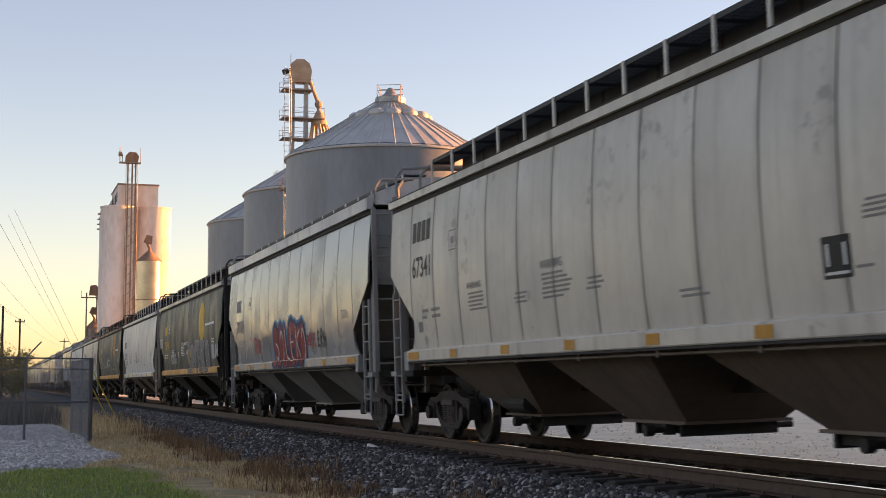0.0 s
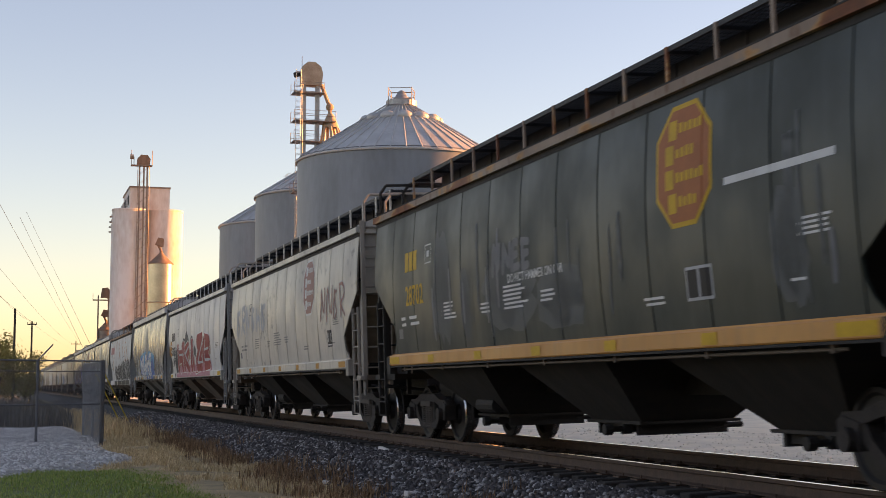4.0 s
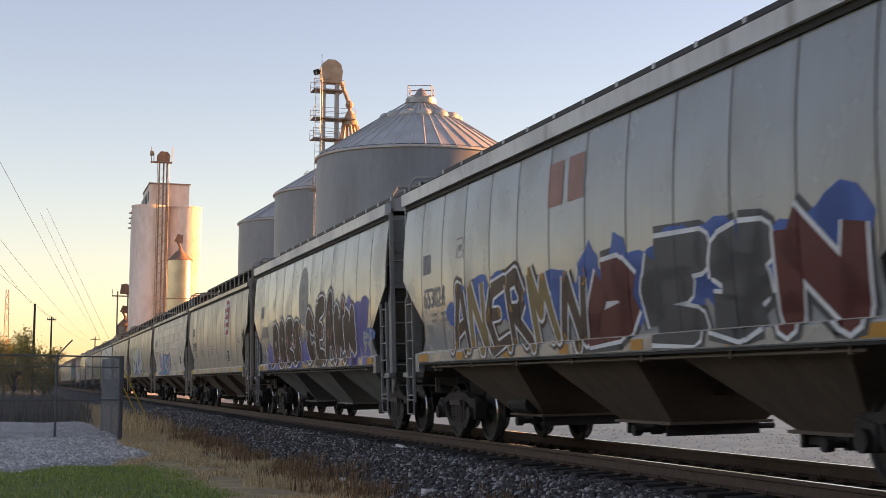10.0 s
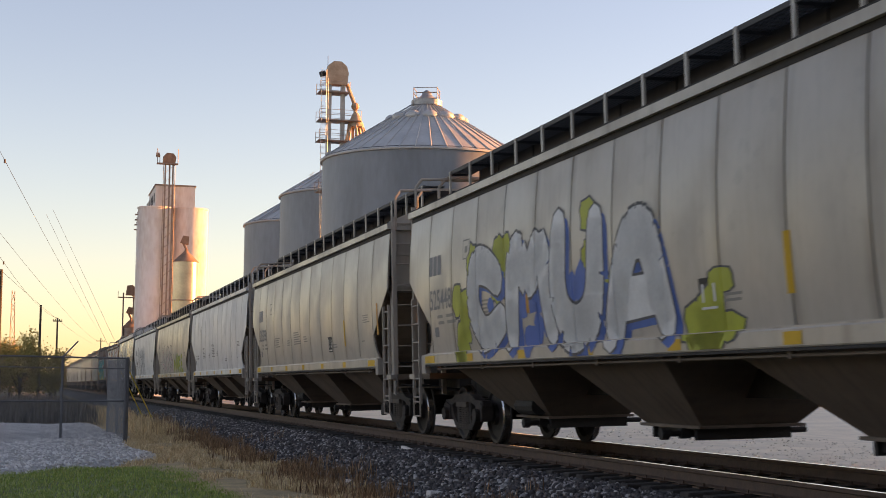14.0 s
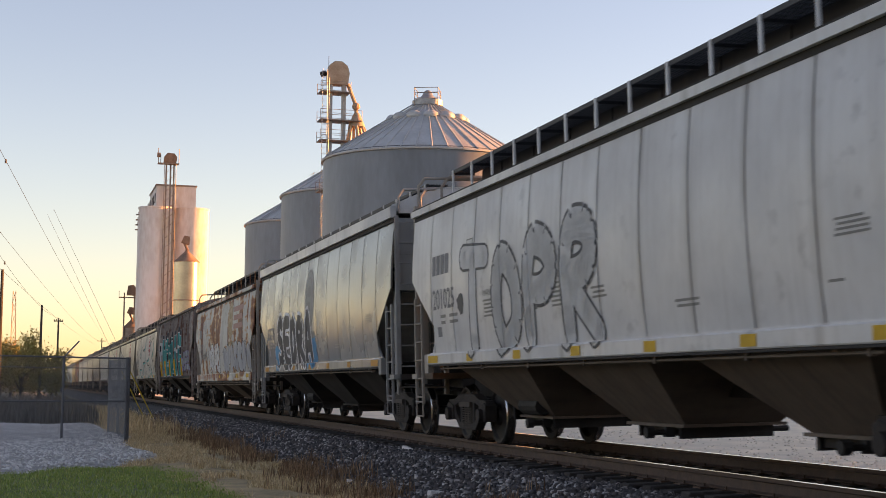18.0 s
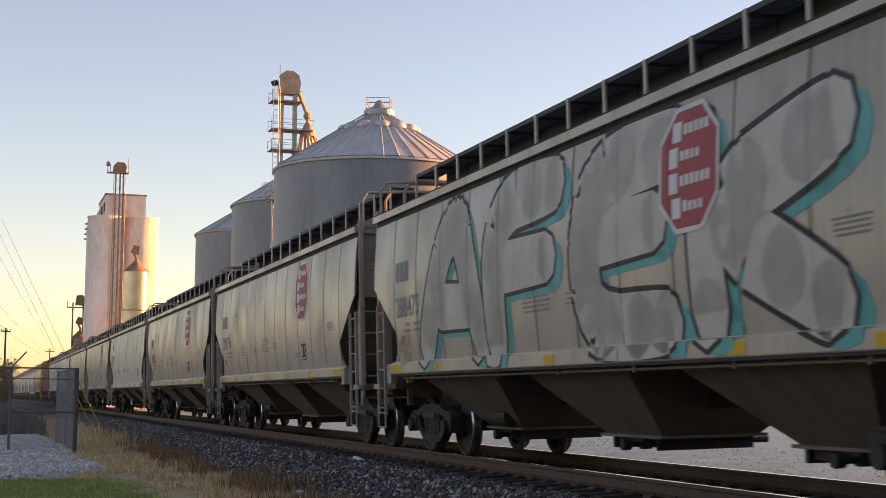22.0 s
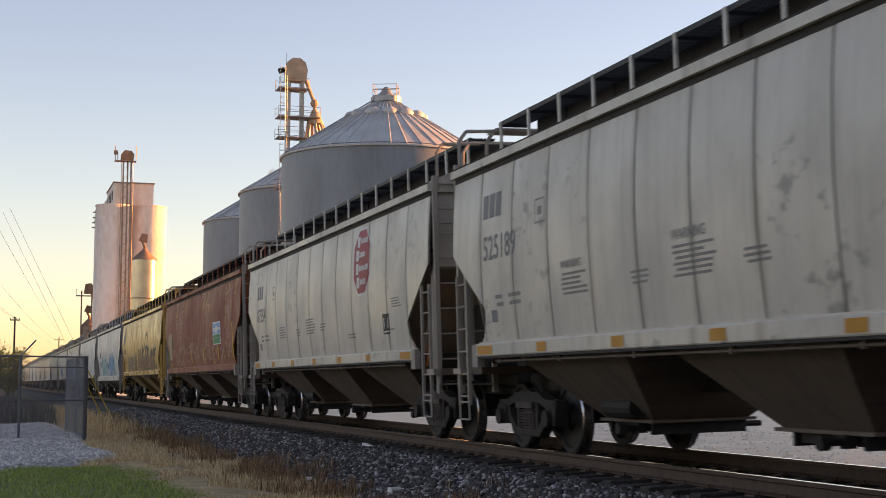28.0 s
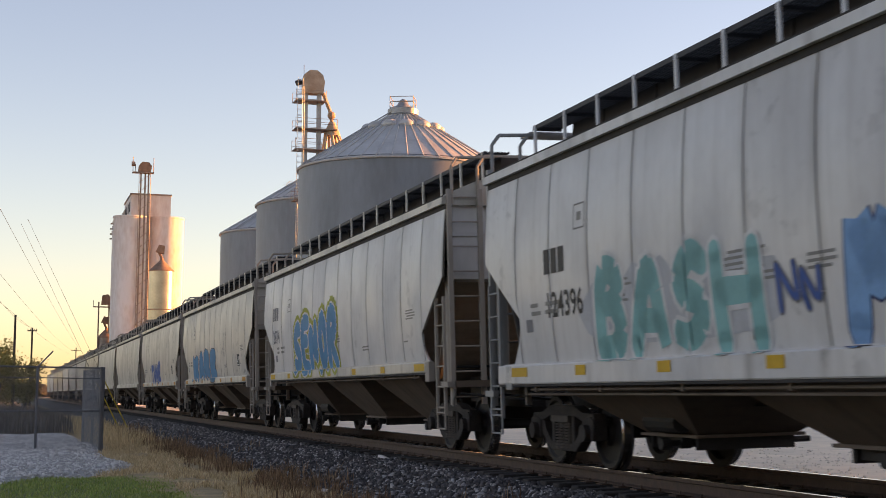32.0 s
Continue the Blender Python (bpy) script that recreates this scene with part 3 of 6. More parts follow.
        p, p2 = (1.55 * math.cos(a), 1.55 * math.sin(a)), (1.55 * math.cos(a2), 1.55 * math.sin(a2))
        bm = bmesh.new()
        rod(bm, (*p, H + RISE - 0.6), (*p, H + RISE + 1.55), 0.035, 6)
        part("railing_post", bm, M["leg"], b)
        for h in (0.45, 1.0, 1.5):
            bm = bmesh.new()
            rod(bm, (*p, H + RISE + h), (*p2, H + RISE + h), 0.03, 6)
            part("railing_rail", bm, M["leg"], b)
    bm = bmesh.new()
    ua = radians(190)
    for k in range(-1, 2, 2):
        o = Vector((-math.sin(ua), math.cos(ua), 0)) * 0.25 * k
        rod(bm, Vector((math.cos(ua) * (R + 0.3), math.sin(ua) * (R + 0.3), H + 0.1)) + o, Vector((math.cos(ua) * 1.2, math.sin(ua) * 1.2, H + RISE + 0.15)) + o, 0.05, 6)
    part("roof_ladder", bm, M["galv"], b)
    b.matrix_world = at
    return b


bin_a = grain_bin(pose(34.8, 131.2, GROUND, 0, 0, 0))
copy_thing(bin_a, pose(35.3, 158.2, GROUND, 0, 0, 63))
copy_thing(bin_a, pose(35.6, 188.9, GROUND, 0, 0, 21))


def leg_tower(x, y, top):
    """Bucket elevator with its support tower, head, spout and distributor."""
    t = tagged(new("bucket_elevator"), "tall steel bucket elevator with a tan head and spouts", "bucket elevator")
    t.location = (x, y, GROUND)
    H = top - GROUND
    for dx in (-0.75, 0.65):
        bm = bmesh.new()
        box(bm, dx - 0.2, dx + 0.2, -0.25, 0.25, 0, H - 2.2)
        part("leg_casing", bm, M["galv"], t)
    bm = bmesh.new()
    prof = [(-1.05, H - 2.4), (1.0, H - 2.4), (1.15, H - 1.2), (0.95, H - 0.45), (0.35, H), (-0.4, H), (-0.9, H - 0.4), (-1.1, H - 1.1)]
    prism(bm, prof, "y", -0.5, 0.5)
    part("head", bm, M["tan"], t, "tan steel head housing")
    for k, z in enumerate((H - 3.3, H - 6.2, H - 8.3, H - 13.5)):
        bm = bmesh.new()
        box(bm, -1.9, 1.2 if k != 1 else 2.4, -1.0, 1.0, z, z + 0.1)
        for px in (-1.9, 1.2 if k != 1 else 2.4):
            for py in (-1.0, 1.0):
                rod(bm, (px, py, z), (px, py, z + 1.1), 0.03, 5)
        for h in (0.55, 1.1):
            for py in (-1.0, 1.0):
                rod(bm, (-1.9, py, z + h), (1.2 if k != 1 else 2.4, py, z + h), 0.025, 5)
        part("platform", bm, M["leg"], t)
    bm = bmesh.new()
    for dx in (-1.75, -1.25):
        rod(bm, (dx, -1.05, 0), (dx, -1.05, H - 1.0), 0.03, 5)
    z = 1.0
    while z < H - 1.0:
        rod(bm, (-1.75, -1.05, z), (-1.25, -1.05, z), 0.015, 4)
        if z > 3:
            rod(bm, (-1.85, -1.55, z), (-1.15, -1.55, z), 0.015, 4)
            rod(bm, (-1.85, -1.55, z), (-1.85, -1.05, z), 0.015, 4)
        z += 0.6
    for dx in (-1.85, -1.15):
        rod(bm, (dx, -1.55, 3), (dx, -1.55, H - 2), 0.015, 4)
    part("caged_ladder", bm, M["galv"], t)
    bm = bmesh.new()
    dis = Vector((2.05, 0, H - 5.7))
    rod(bm, (1.1, 0, H - 2.2), (1.35, 0, H - 2.9), 0.2, 8)
    rod(bm, (1.35, 0, H - 2.9), (1.95, 0, H - 4.4), 0.2, 8)
    rod(bm, (1.95, 0, H - 4.4), dis, 0.2, 8)
    bmesh.ops.create_uvsphere(bm, u_segments=10, v_segments=6, radius=0.42, matrix=Matrix.Translation((1.97, 0, H - 4.5)))
    part("spout", bm, M["tan"], t, "rusty down-spout")
    bm = bmesh.new()
    lathe(bm, [(0.3, 0.5), (0.4, 0.3), (0.7, -0.4), (0.85, -0.75), (0.85, -0.95), (0.3, -1.0)], 18, dis.x, dis.y)
    bmesh.ops.translate(bm, verts=bm.verts, vec=(0, 0, dis.z))
    part("distributor", bm, M["tan"], t, "rusty cone distributor", smooth=True)
    for k in range(7):
        bm = bmesh.new()
        a = 2 * math.pi * k / 7
        rod(bm, dis + Vector((0.7 * math.cos(a), 0.7 * math.sin(a), -0.8)), dis + Vector((1.7 * math.cos(a) + 0.5, 1.7 * math.sin(a), -4.5)), 0.16, 6)
        part("spout_leg", bm, M["tan"], t)
    bm = bmesh.new()
    z = 0.0
    while z < H - 14:
        for sx, sy in ((-1, -1), (1, -1), (1, 1), (-1, 1)):
            rod(bm, (sx * 1.2, sy * 1.2, z), (sx * 1.2, sy * 1.2, z + 3), 0.05, 5)
        rod(bm, (-1.2, -1.2, z), (1.2, -1.2, z + 3), 0.03, 4)
        rod(bm, (1.2, 1.2, z), (-1.2, 1.2, z + 3), 0.03, 4)
        rod(bm, (-1.2, 1.2, z), (-1.2, -1.2, z + 3), 0.03, 4)
        z += 3
    part("support_tower", bm, M["galv"], t)
    bm = bmesh.new()
    rod(bm, (-0.95, 0, H - 1), (-0.95, 0, H + 0.6), 0.03, 5)
    rod(bm, (-1.75, 0, H - 1.4), (-1.2, 0, H - 1.2), 0.28, 8)
    part("drive_motor", bm, M["steel_dark"], t)
    return t


leg_tower(29.0, 145.4, 34.0)


# ---- concrete elevator ----
def concrete_elevator():
    e = tagged(new("grain_elevator"), "white-painted concrete grain elevator with a headhouse", "grain elevator")
    e.location = (24.2, 316.0, GROUND)
    H, R = 38.9, 3.75
    for k in range(4):
        for j in range(2):
            bm = bmesh.new()
            lathe(bm, [(R, 0), (R, H), (R + 0.12, H + 0.02), (R + 0.12, H + 0.35), (0.1, H + 0.36)], 40)
            part("silo", bm, M["concrete"], e, at=pose(j * 7.3 + k * 0.42, k * 7.45, -0.25 * k), smooth=True)
    bm = bmesh.new()
    box(bm, -0.3, 8.0, -2.2, 16, H + 0.3, H + 4.9)
    part("headhouse", bm, M["concrete"], e, "flat-roofed headhouse")
    bm = bmesh.new()
    box(bm, -0.5, 8.2, -2.4, 16.2, H + 4.9, H + 5.2)
    part("headhouse_roof", bm, M["leg"], e)
    for k in range(4):
        bm = bmesh.new()
        box(bm, -0.4, -0.25, 0.5 + k * 4, 1.9 + k * 4, H + 1.6, H + 3.6)
        part("window", bm, M["steel_dark"], e)
    for k, px in enumerate((1.4, 2.3, 3.0)):
        bm = bmesh.new()
        box(bm, px - 0.15, px + 0.15, -4.6, -4.1, 0, H + 9.8)
        part("leg_casing", bm, M["leg"], e)
    for px in (1.0, 3.4):
        bm = bmesh.new()
        rod(bm, (px, -4.7, 0), (px, -4.7, H + 9.3), 0.06, 4)
        part("leg_post", bm, M["leg"], e)
    z = 0
    while z < H + 8:
        bm = bmesh.new()
        rod(bm, (1.0, -4.7, z), (3.4, -4.7, z + 2), 0.05, 4)
        part("leg_brace", bm, M["leg"], e)
        z += 2
    bm = bmesh.new()
    prism(bm, [(0.8, H + 9.4), (3.4, H + 9.4), (3.6, H + 10.7), (3.0, H + 11.5), (1.6, H + 11.6), (0.9, H + 10.8)], "y", -5.0, -3.8)
    part("leg_head", bm, M["rustroof"], e)
    bm = bmesh.new()
    box(bm, -0.4, 4.0, -5.2, -3.6, H + 9.2, H + 9.4)
    for px in (-0.3, 0.2, 4.0):
        rod(bm, (px, -4.4, H + 9.3), (px, -4.4, H + (12.6 if px != 0.2 else 11.2)), 0.08, 6)
    rod(bm, (-0.6, -4.6, H + 11.1), (0.1, -4.6, H + 11.1), 0.5, 10)
    part("head_platform", bm, M["leg"], e)
    for h in (0.4, 0.8, 1.2):
        bm = bmesh.new()
        rod(bm, (-1.6, -1.5, H + 0.3 + h), (-1.6, 4.5, H + 0.3 + h), 0.05, 4)
        part("roof_rail", bm, M["leg"], e)
    for k in range(4):
        bm = bmesh.new()
        rod(bm, (-1.6, -1.5 + k * 2.0, H + 0.3), (-1.6, -1.5 + k * 2.0, H + 1.6), 0.05, 4)
        part("roof_rail_post", bm, M["leg"], e)
    for k in range(4):
        bm = bmesh.new()
        box(bm, k * 0.42 - R - 0.55, k * 0.42 - R + 0.4, k * 7.45 - 0.2, k * 7.45 + 0.2, H - 1.4 - 0.3 * k, H - 1.1 - 0.3 * k)
        part("wall_bracket", bm, M["leg"], e)
    return e


concrete_elevator()


def hopper_bin(x, y, r, h, cone, mat_wall, mat_roof, label):
    b = tagged(new("small_bin"), label, "grain bin")
    b.location = (x, y, GROUND)
    bm = bmesh.new()
    prof = []
    for i in range(int(h / 0.8)):
        prof += [(r, i * 0.8), (r + 0.03, i * 0.8 + 0.4)]
    lathe(bm, prof + [(r, h)], 40)
    part("bin_wall", bm, mat_wall, b, smooth=True)
    bm = bmesh.new()
    lathe(bm, [(r + 0.15, h - 0.1), (r + 0.15, h), (0.3, h + cone), (0.3, h + cone + 0.3)], 40)
    part("bin_roof", bm, mat_roof, b)
    for k in range(2):
        bm = bmesh.new()
        lathe(bm, [(r + 0.12, h * (0.45 + 0.25 * k)), (r + 0.25, h * (0.45 + 0.25 * k) + 0.1), (r + 0.12, h * (0.45 + 0.25 * k) + 0.2)], 40, cap=False)
        part("band", bm, M["leg"], b)
    bm = bmesh.new()
    prism(bm, [(-1.2, h + cone + 1.6), (0.4, h + cone + 1.2), (0.5, h + cone + 2.8), (-0.6, h + cone + 3.0)], "y", -0.6, 0.6)
    rod(bm, (-0.6, 0, h + cone + 1.6), (0.2, 0, h + cone), 0.25, 6)
    part("intake_head", bm, M["rustroof"], b)
    return b


# the slim bin's steel has the golden reflected light mixed into its base colour
hopper_bin(28.6, 293.4, 2.4, 26.0, 2.2, mat("shiny_gold_lit_bin_sheet", (0.55, 0.46, 0.33), 0.3, 0.8, 0.3, 0.3), M["rustroof"], "slim shiny steel bin with a rusted cone roof")
hopper_bin(21.4, 344.0, 1.9, 14.6, 1.8, M["leg"], M["rustroof"], "small dull steel bin with a dark roof")
ft = tagged(new("far_leg_tower"), "slender steel leg tower with a rusty head", "bucket elevator")
ft.location = (20.9, 343.0, GROUND)
for dx in (-1.4, 0.9):
    bm = bmesh.new()
    box(bm, dx - 0.15, dx + 0.15, -0.2, 0.2, 0, 22.6)
    part("leg_casing", bm, M["leg"], ft)
bm = bmesh.new()
prism(bm, [(-0.9, 22.0), (1.3, 22.0), (1.3, 23.6), (0.6, 24.4), (-0.6, 24.2)], "y", -0.6, 0.6)
part("leg_head", bm, M["rustroof"], ft)
bm = bmesh.new()
box(bm, -2.6, 1.6, -0.8, 0.8, 21.4, 21.6)
rod(bm, (-2.6, 0, 21.5), (-2.6, 0, 23), 0.06, 5)
rod(bm, (0.6, 0, 22.2), (2.4, 0, 19.5), 0.2, 6)
rod(bm, (2.4, 0, 19.5), (0.4, 0, 14), 0.15, 6)
part("head_platform", bm, M["leg"], ft)


# ---- fence, guards, poles, wires, trees ----
def chain_fence(a, b, posts, arm, label):
    f = tagged(new("chain_link_fence"), label, "fence")
    a, b = Vector(a), Vector(b)
    L, d = (b - a).length, (b - a).normalized()
    f.matrix_world = Matrix.Translation(a) @ d.to_track_quat("X", "Z").to_matrix().to_4x4()
    H = 2.2
    for u in posts:
        bm = bmesh.new()
        rod(bm, (u, 0, -0.1), (u, 0, H + 0.03), 0.036, 8)
        p = part("post", bm, M["fence"], f)
        if arm and u < 10:
            bm = bmesh.new()
            rod(bm, (u, 0, H), (u + 0.32, -0.2, H + 0.42), 0.02, 6)
            part("barb_arm", bm, M["fence"], p)
    for z in (H, 1.05, H - 0.28):
        bm = bmesh.new()
        rod(bm, (0, 0, z), (L, 0, z), 0.021 if z != H - 0.28 else 0.012, 6)
        part("rail", bm, M["fence"], f)
    bm = bmesh.new()
    step, u = 0.065, -H
    while u < L:
        for s in (1, -1):
            p0, p1 = (u, 0.04), (u + H, H)
            lo = max(0, -u)
            hi = min(H - 0.04, L - u)
            if hi > lo:
                xs = (u + lo, u + hi) if s == 1 else (L - u - lo, L - u - hi)
                box_v = [(xs[0], 0.03, 0.04 + lo), (xs[1], 0.03, 0.04 + hi)]
                rod(bm, box_v[0], box_v[1], 0.0026 if arm else 0.0022, 3)
        u += step
    part("wire_mesh", bm, M["netting"], f, "diamond wire mesh")
    return f


chain_fence((-7.0, 36.2, GROUND + 0.08), (2.5, 40.6, GROUND + 0.08), (0.2, 4.3, 8.55, 10.4), True, "grey chain-link yard fence with barbed-wire arms")
chain_fence((2.5, 40.7, GROUND + 0.08), (2.24, 45.8, GROUND + 0.08), (0.0, 2.5, 5.1), False, "chain-link fence return with close-set wire")
for k in range(2):
    g = tagged(new("guy_guard"), "yellow plastic guard on a pole guy wire", "guy guard", "guy guards")
    bm = bmesh.new()
    rod(bm, (0, 0, 0), (-1.15, -0.4, 2.2), 0.028, 8)
    part("guard", bm, M["guard"], g)
    bm = bmesh.new()
    rod(bm, (-1.1, -0.38, 2.1), (-4.6, -1.6, 9.0), 0.006, 4)
    part("guy_wire", bm, M["wire"], g)
    g.matrix_world = pose(5.2 - 0.25 * k, 66 + k * 2.0, GROUND, 0, 0, 0)


def utility_pole(x, y, h, arms, label):
    p = tagged(new("utility_pole"), label, "utility pole")
    p.location = (x, y, GROUND)
    bm = bmesh.new()
    rod(bm, (0, 0, -0.2), (0, 0, h), 0.16, 10, 0.11)
    part("pole", bm, M["pole"], p)
    for z, w in arms:
        bm = bmesh.new()
        box(bm, -w, w, -0.06, 0.06, z - 0.07, z + 0.07)
        for s in (-0.9, 0.9, -0.4, 0.4):
            rod(bm, (s * w, 0, z + 0.05), (s * w, 0, z + 0.28), 0.05, 6)
        part("crossarm", bm, M["pole"], p)
    return p


utility_pole(-2.3, 78.0, 8.6, (), "plain wooden utility pole")
utility_pole(-4.0, 41.0, 11.5, ((11.2, 1.2),), "tall wooden utility pole with a crossarm")
utility_pole(-2.5, 114.5, 10.1, (), "weathered wooden utility pole")
utility_pole(0.6, 155.5, 9.6, (), "weathered wooden utility pole")
utility_pole(2.9, 196.5, 10.1, ((9.7, 0.6),), "weathered wooden utility pole")
utility_pole(14.6, 339.0, 12.0, ((11.3, 1.0),), "weathered wooden utility pole")


def sweep(bm, path, r, n=4):
    """One tube along a path that never runs straight up."""
    rings = []
    for k, p in enumerate(path):
        d = (path[min(k + 1, len(path) - 1)] - path[max(k - 1, 0)]).normalized()
        u = d.cross(Vector((0, 0, 1))).normalized()
        v = u.cross(d)
        rings.append([bm.verts.new(p + (u * math.cos(6.283 * i / n) + v * math.sin(6.283 * i / n)) * r) for i in range(n)])
    for q, w_ in zip(rings, rings[1:]):
        for i in range(n):
            bm.faces.new((q[i], q[(i + 1) % n], w_[(i + 1) % n], w_[i]))


wire = tagged(new("overhead_wires"), "sagging overhead wires between the poles", "wires")
for a, b, sag in (((-3.2, 41, 11.0), (15.5, 338.8, 10.8), 0.6), ((-4.0, 41, 8.6), (13.7, 339.3, 10.7), 0.9), ((-4.8, 41, 7.4), (13.7, 339.3, 9.7), 0.9), ((-4.4, 41, 10.6), (-2.3, 78, 8.0), 0.4),
                  ((-2.3, 78, 8.0), (2.9, 196.5, 9.4), 0.8)):
    a, b = Vector(a), Vector(b)
    bm = bmesh.new()
    sweep(bm, [a.lerp(b, i / 24) - Vector((0, 0, sag * 4 * i / 24 * (1 - i / 24))) for i in range(25)], 0.012)
    w = part("wire", bm, M["wire"], wire)
    for u in (0.035, 0.09):
        bm = bmesh.new()
        p = a.lerp(b, u) - Vector((0, 0, sag * 4 * u * (1 - u)))
        rod(bm, p - Vector((0, 0, 0.12)), p + Vector((0, 0, 0.06)), 0.05, 6)
        part("damper", bm, M["wire"], w)
mast = tagged(new("radio_mast"), "slim lattice radio mast", "mast")
mast.location = (-3.8, 270.6, GROUND)
bm = bmesh.new()
for k in range(9):
    for j in range(3):
        a, a2 = 2.094 * j, 2.094 * (j + 1)
        r = 0.8 - 0.06 * k
        p, p2 = Vector((r * math.cos(a), r * math.sin(a), k * 2.0)), Vector((r * math.cos(a2), r * math.sin(a2), k * 2.0 + 2.0))
        rod(bm, p, (p.x, p.y, p.z + 2.0), 0.06, 4)
        rod(bm, p, p2, 0.04, 4)
part("lattice", bm, M["rustroof"], mast, "red-painted lattice")


def tree(x, y, h, spread, seed, label):
    """Tapered trunk, limbs, and a crown of small leaf clumps with gaps."""
    t = tagged(new("tree"), label, "tree")
    t.location = (x, y, GROUND)
    r = random.Random(seed)
    bm = bmesh.new()
    rod(bm, (0, 0, -0.1), (0.1, 0, h * 0.5), 0.16, 8, 0.09)
    tips = []
    for k in range(15):
        a, z = r.uniform(0, 6.28), h * r.uniform(0.06, 0.45)
        e = Vector((math.cos(a) * spread * r.uniform(0.3, 0.8), math.sin(a) * spread * r.uniform(0.3, 0.8), h * r.uniform(0.22, 0.95)))
        rod(bm, (0.05, 0, z), e, 0.06, 5, 0.02)
        tips.append(e)
    part("trunk", bm, M["bark"], t)
    verts, faces = [], []
    for i in range(3600):
        c = r.choice(tips)
        p = c + Vector((r.gauss(0, 0.33) * spread * 0.6, r.gauss(0, 0.33) * spread * 0.6, r.gauss(0, 0.28) * h * 0.3))
        s = r.uniform(0.05, 0.14)
        d = Vector((r.gauss(0, 1), r.gauss(0, 1), r.gauss(0, 1))).normalized()
        u = d.orthogonal().normalized() * s
        v = d.cross(u)
        n = len(verts)
        verts += [tuple(p + u), tuple(p + v), tuple(p - u * 0.8), tuple(p - v * 0.8)]
        faces.append((n, n + 1, n + 2, n + 3))
    part("crown", raw_mesh("crown", verts, faces, M["leaf"]), None, t)
    return t


rng = random.Random(21)
for i, (x, y) in enumerate(((-5.5, 150), (-3.3, 156), (-1.2, 152), (0.6, 158), (-7.5, 160), (1.9, 163), (-2.4, 170), (-10, 150), (-12.5, 158))):
    tree(x, y, rng.uniform(5.0, 6.8), rng.uniform(1.8, 2.6), 30 + i, "small olive-green tree with thinning autumn leaves")


def far_woods():
    verts, faces = [], []
    r = random.Random(4)
    for i in range(3600):
        a = radians(r.uniform(-75, 285))
        d, lift = r.uniform(900, 1150), 0
        # unseen tall belt added to the east, to keep low sun off the train
        if radians(66) < a < radians(130):
            d, lift = r.uniform(240, 290), 31
        # unseen nearer belt added behind the camera, to cut the low sky light
        elif a >= radians(130):
            d, lift = r.uniform(75, 115), 6
        x, y = d * math.sin(a), d * math.cos(a)
        w, h = r.uniform(4, 12), r.uniform(4, 11) + lift
        n = len(verts)
        ca, sa = math.cos(a), -math.sin(a)
        for k in range(7):
            b = math.pi * k / 6
            verts.append((x + ca * w * math.cos(b), y + sa * w * math.cos(b), GROUND - 1 + (h + r.uniform(-1, 1)) * math.sin(b)))
        verts.append((x - sa * w * 0.5, y - ca * w * 0.5, GROUND + h * 0.4))
        for k in range(6):
            faces.append((n + k, n + k + 1, n + 7))
        faces.append(tuple(range(n, n + 7)))
    return tagged(new("far_woods", raw_mesh("far_woods", verts, faces, M["far"])), "low dark line of distant woods, plus unseen taller belts added to block light", "woods", kind="stuff")


far_woods()


M["spring"] = mat("dusty_spring_steel", (0.085, 0.068, 0.056), 0.75, 0.0, 0.4, 9)


# ---- the train ----
ZS, ZE = 1.46, 3.78                  # foot of the side sheet, usual foot of the eave cap
KNEE = 2.72                          # height at which the end corner starts to slope in
WAIST, CUT, FOOT = 1.91, 1.30, 0.90   # height of the deepest notch, its depth, and the depth at the sill


def side_x(z):
    """How far the bowed side stands out from the centre line."""
    return 1.585 - 0.075 * ((z - 2.55) / 1.2) ** 2


def end_in(z):
    """How far the end of the side sheet is cut back at a height."""
    if z >= KNEE:
        return 0.0
    if z >= WAIST:
        return CUT * (KNEE - z) / (KNEE - WAIST)
    return CUT - (CUT - FOOT) * min(1.0, (WAIST - z) / (WAIST - 1.38)) ** 2.5


def skin(bm, ya, yb, half, out=0.0, cols=2, rows=9, thick=0.035, side=-1, zb=None, zt=ZE):
    """A piece of bowed side sheet between two stations along the car, cut back at the car's ends."""
    lo = ZS if zb is None else zb
    zs = sorted({round(lo + (zt - lo) * j / rows, 4) for j in range(rows + 1)} | {z for z in (1.6, 1.75, WAIST, KNEE) if lo + 0.02 < z < zt - 0.02})
    grid = []
    for z in zs:
        lim = half - end_in(z)
        a, b = max(-lim, min(lim, ya)), max(-lim, min(lim, yb))
        if abs(a - b) < 0.004:
            b = a - 0.004 * (1 if a > 0 else -1)
        grid.append([bm.verts.new((side * (side_x(z) + out), a + (b - a) * i / cols, z)) for i in range(cols + 1)])
    faces = [bm.faces.new((p[i], p[i + 1], q[i + 1], q[i])) for p, q in zip(grid, grid[1:]) for i in range(cols)]
    edges = [e for e in {e for f in faces for e in f.edges} if len(e.link_faces) == 1]
    ret = bmesh.ops.extrude_edge_only(bm, edges=edges)
    bmesh.ops.translate(bm, verts=[v for v in ret["geom"] if isinstance(v, bmesh.types.BMVert)], vec=(-side * thick, 0, 0))


def wheelset_mesh():
    bm = bmesh.new()
    rod(bm, (-1.02, 0, 0), (1.02, 0, 0), 0.08, 12)
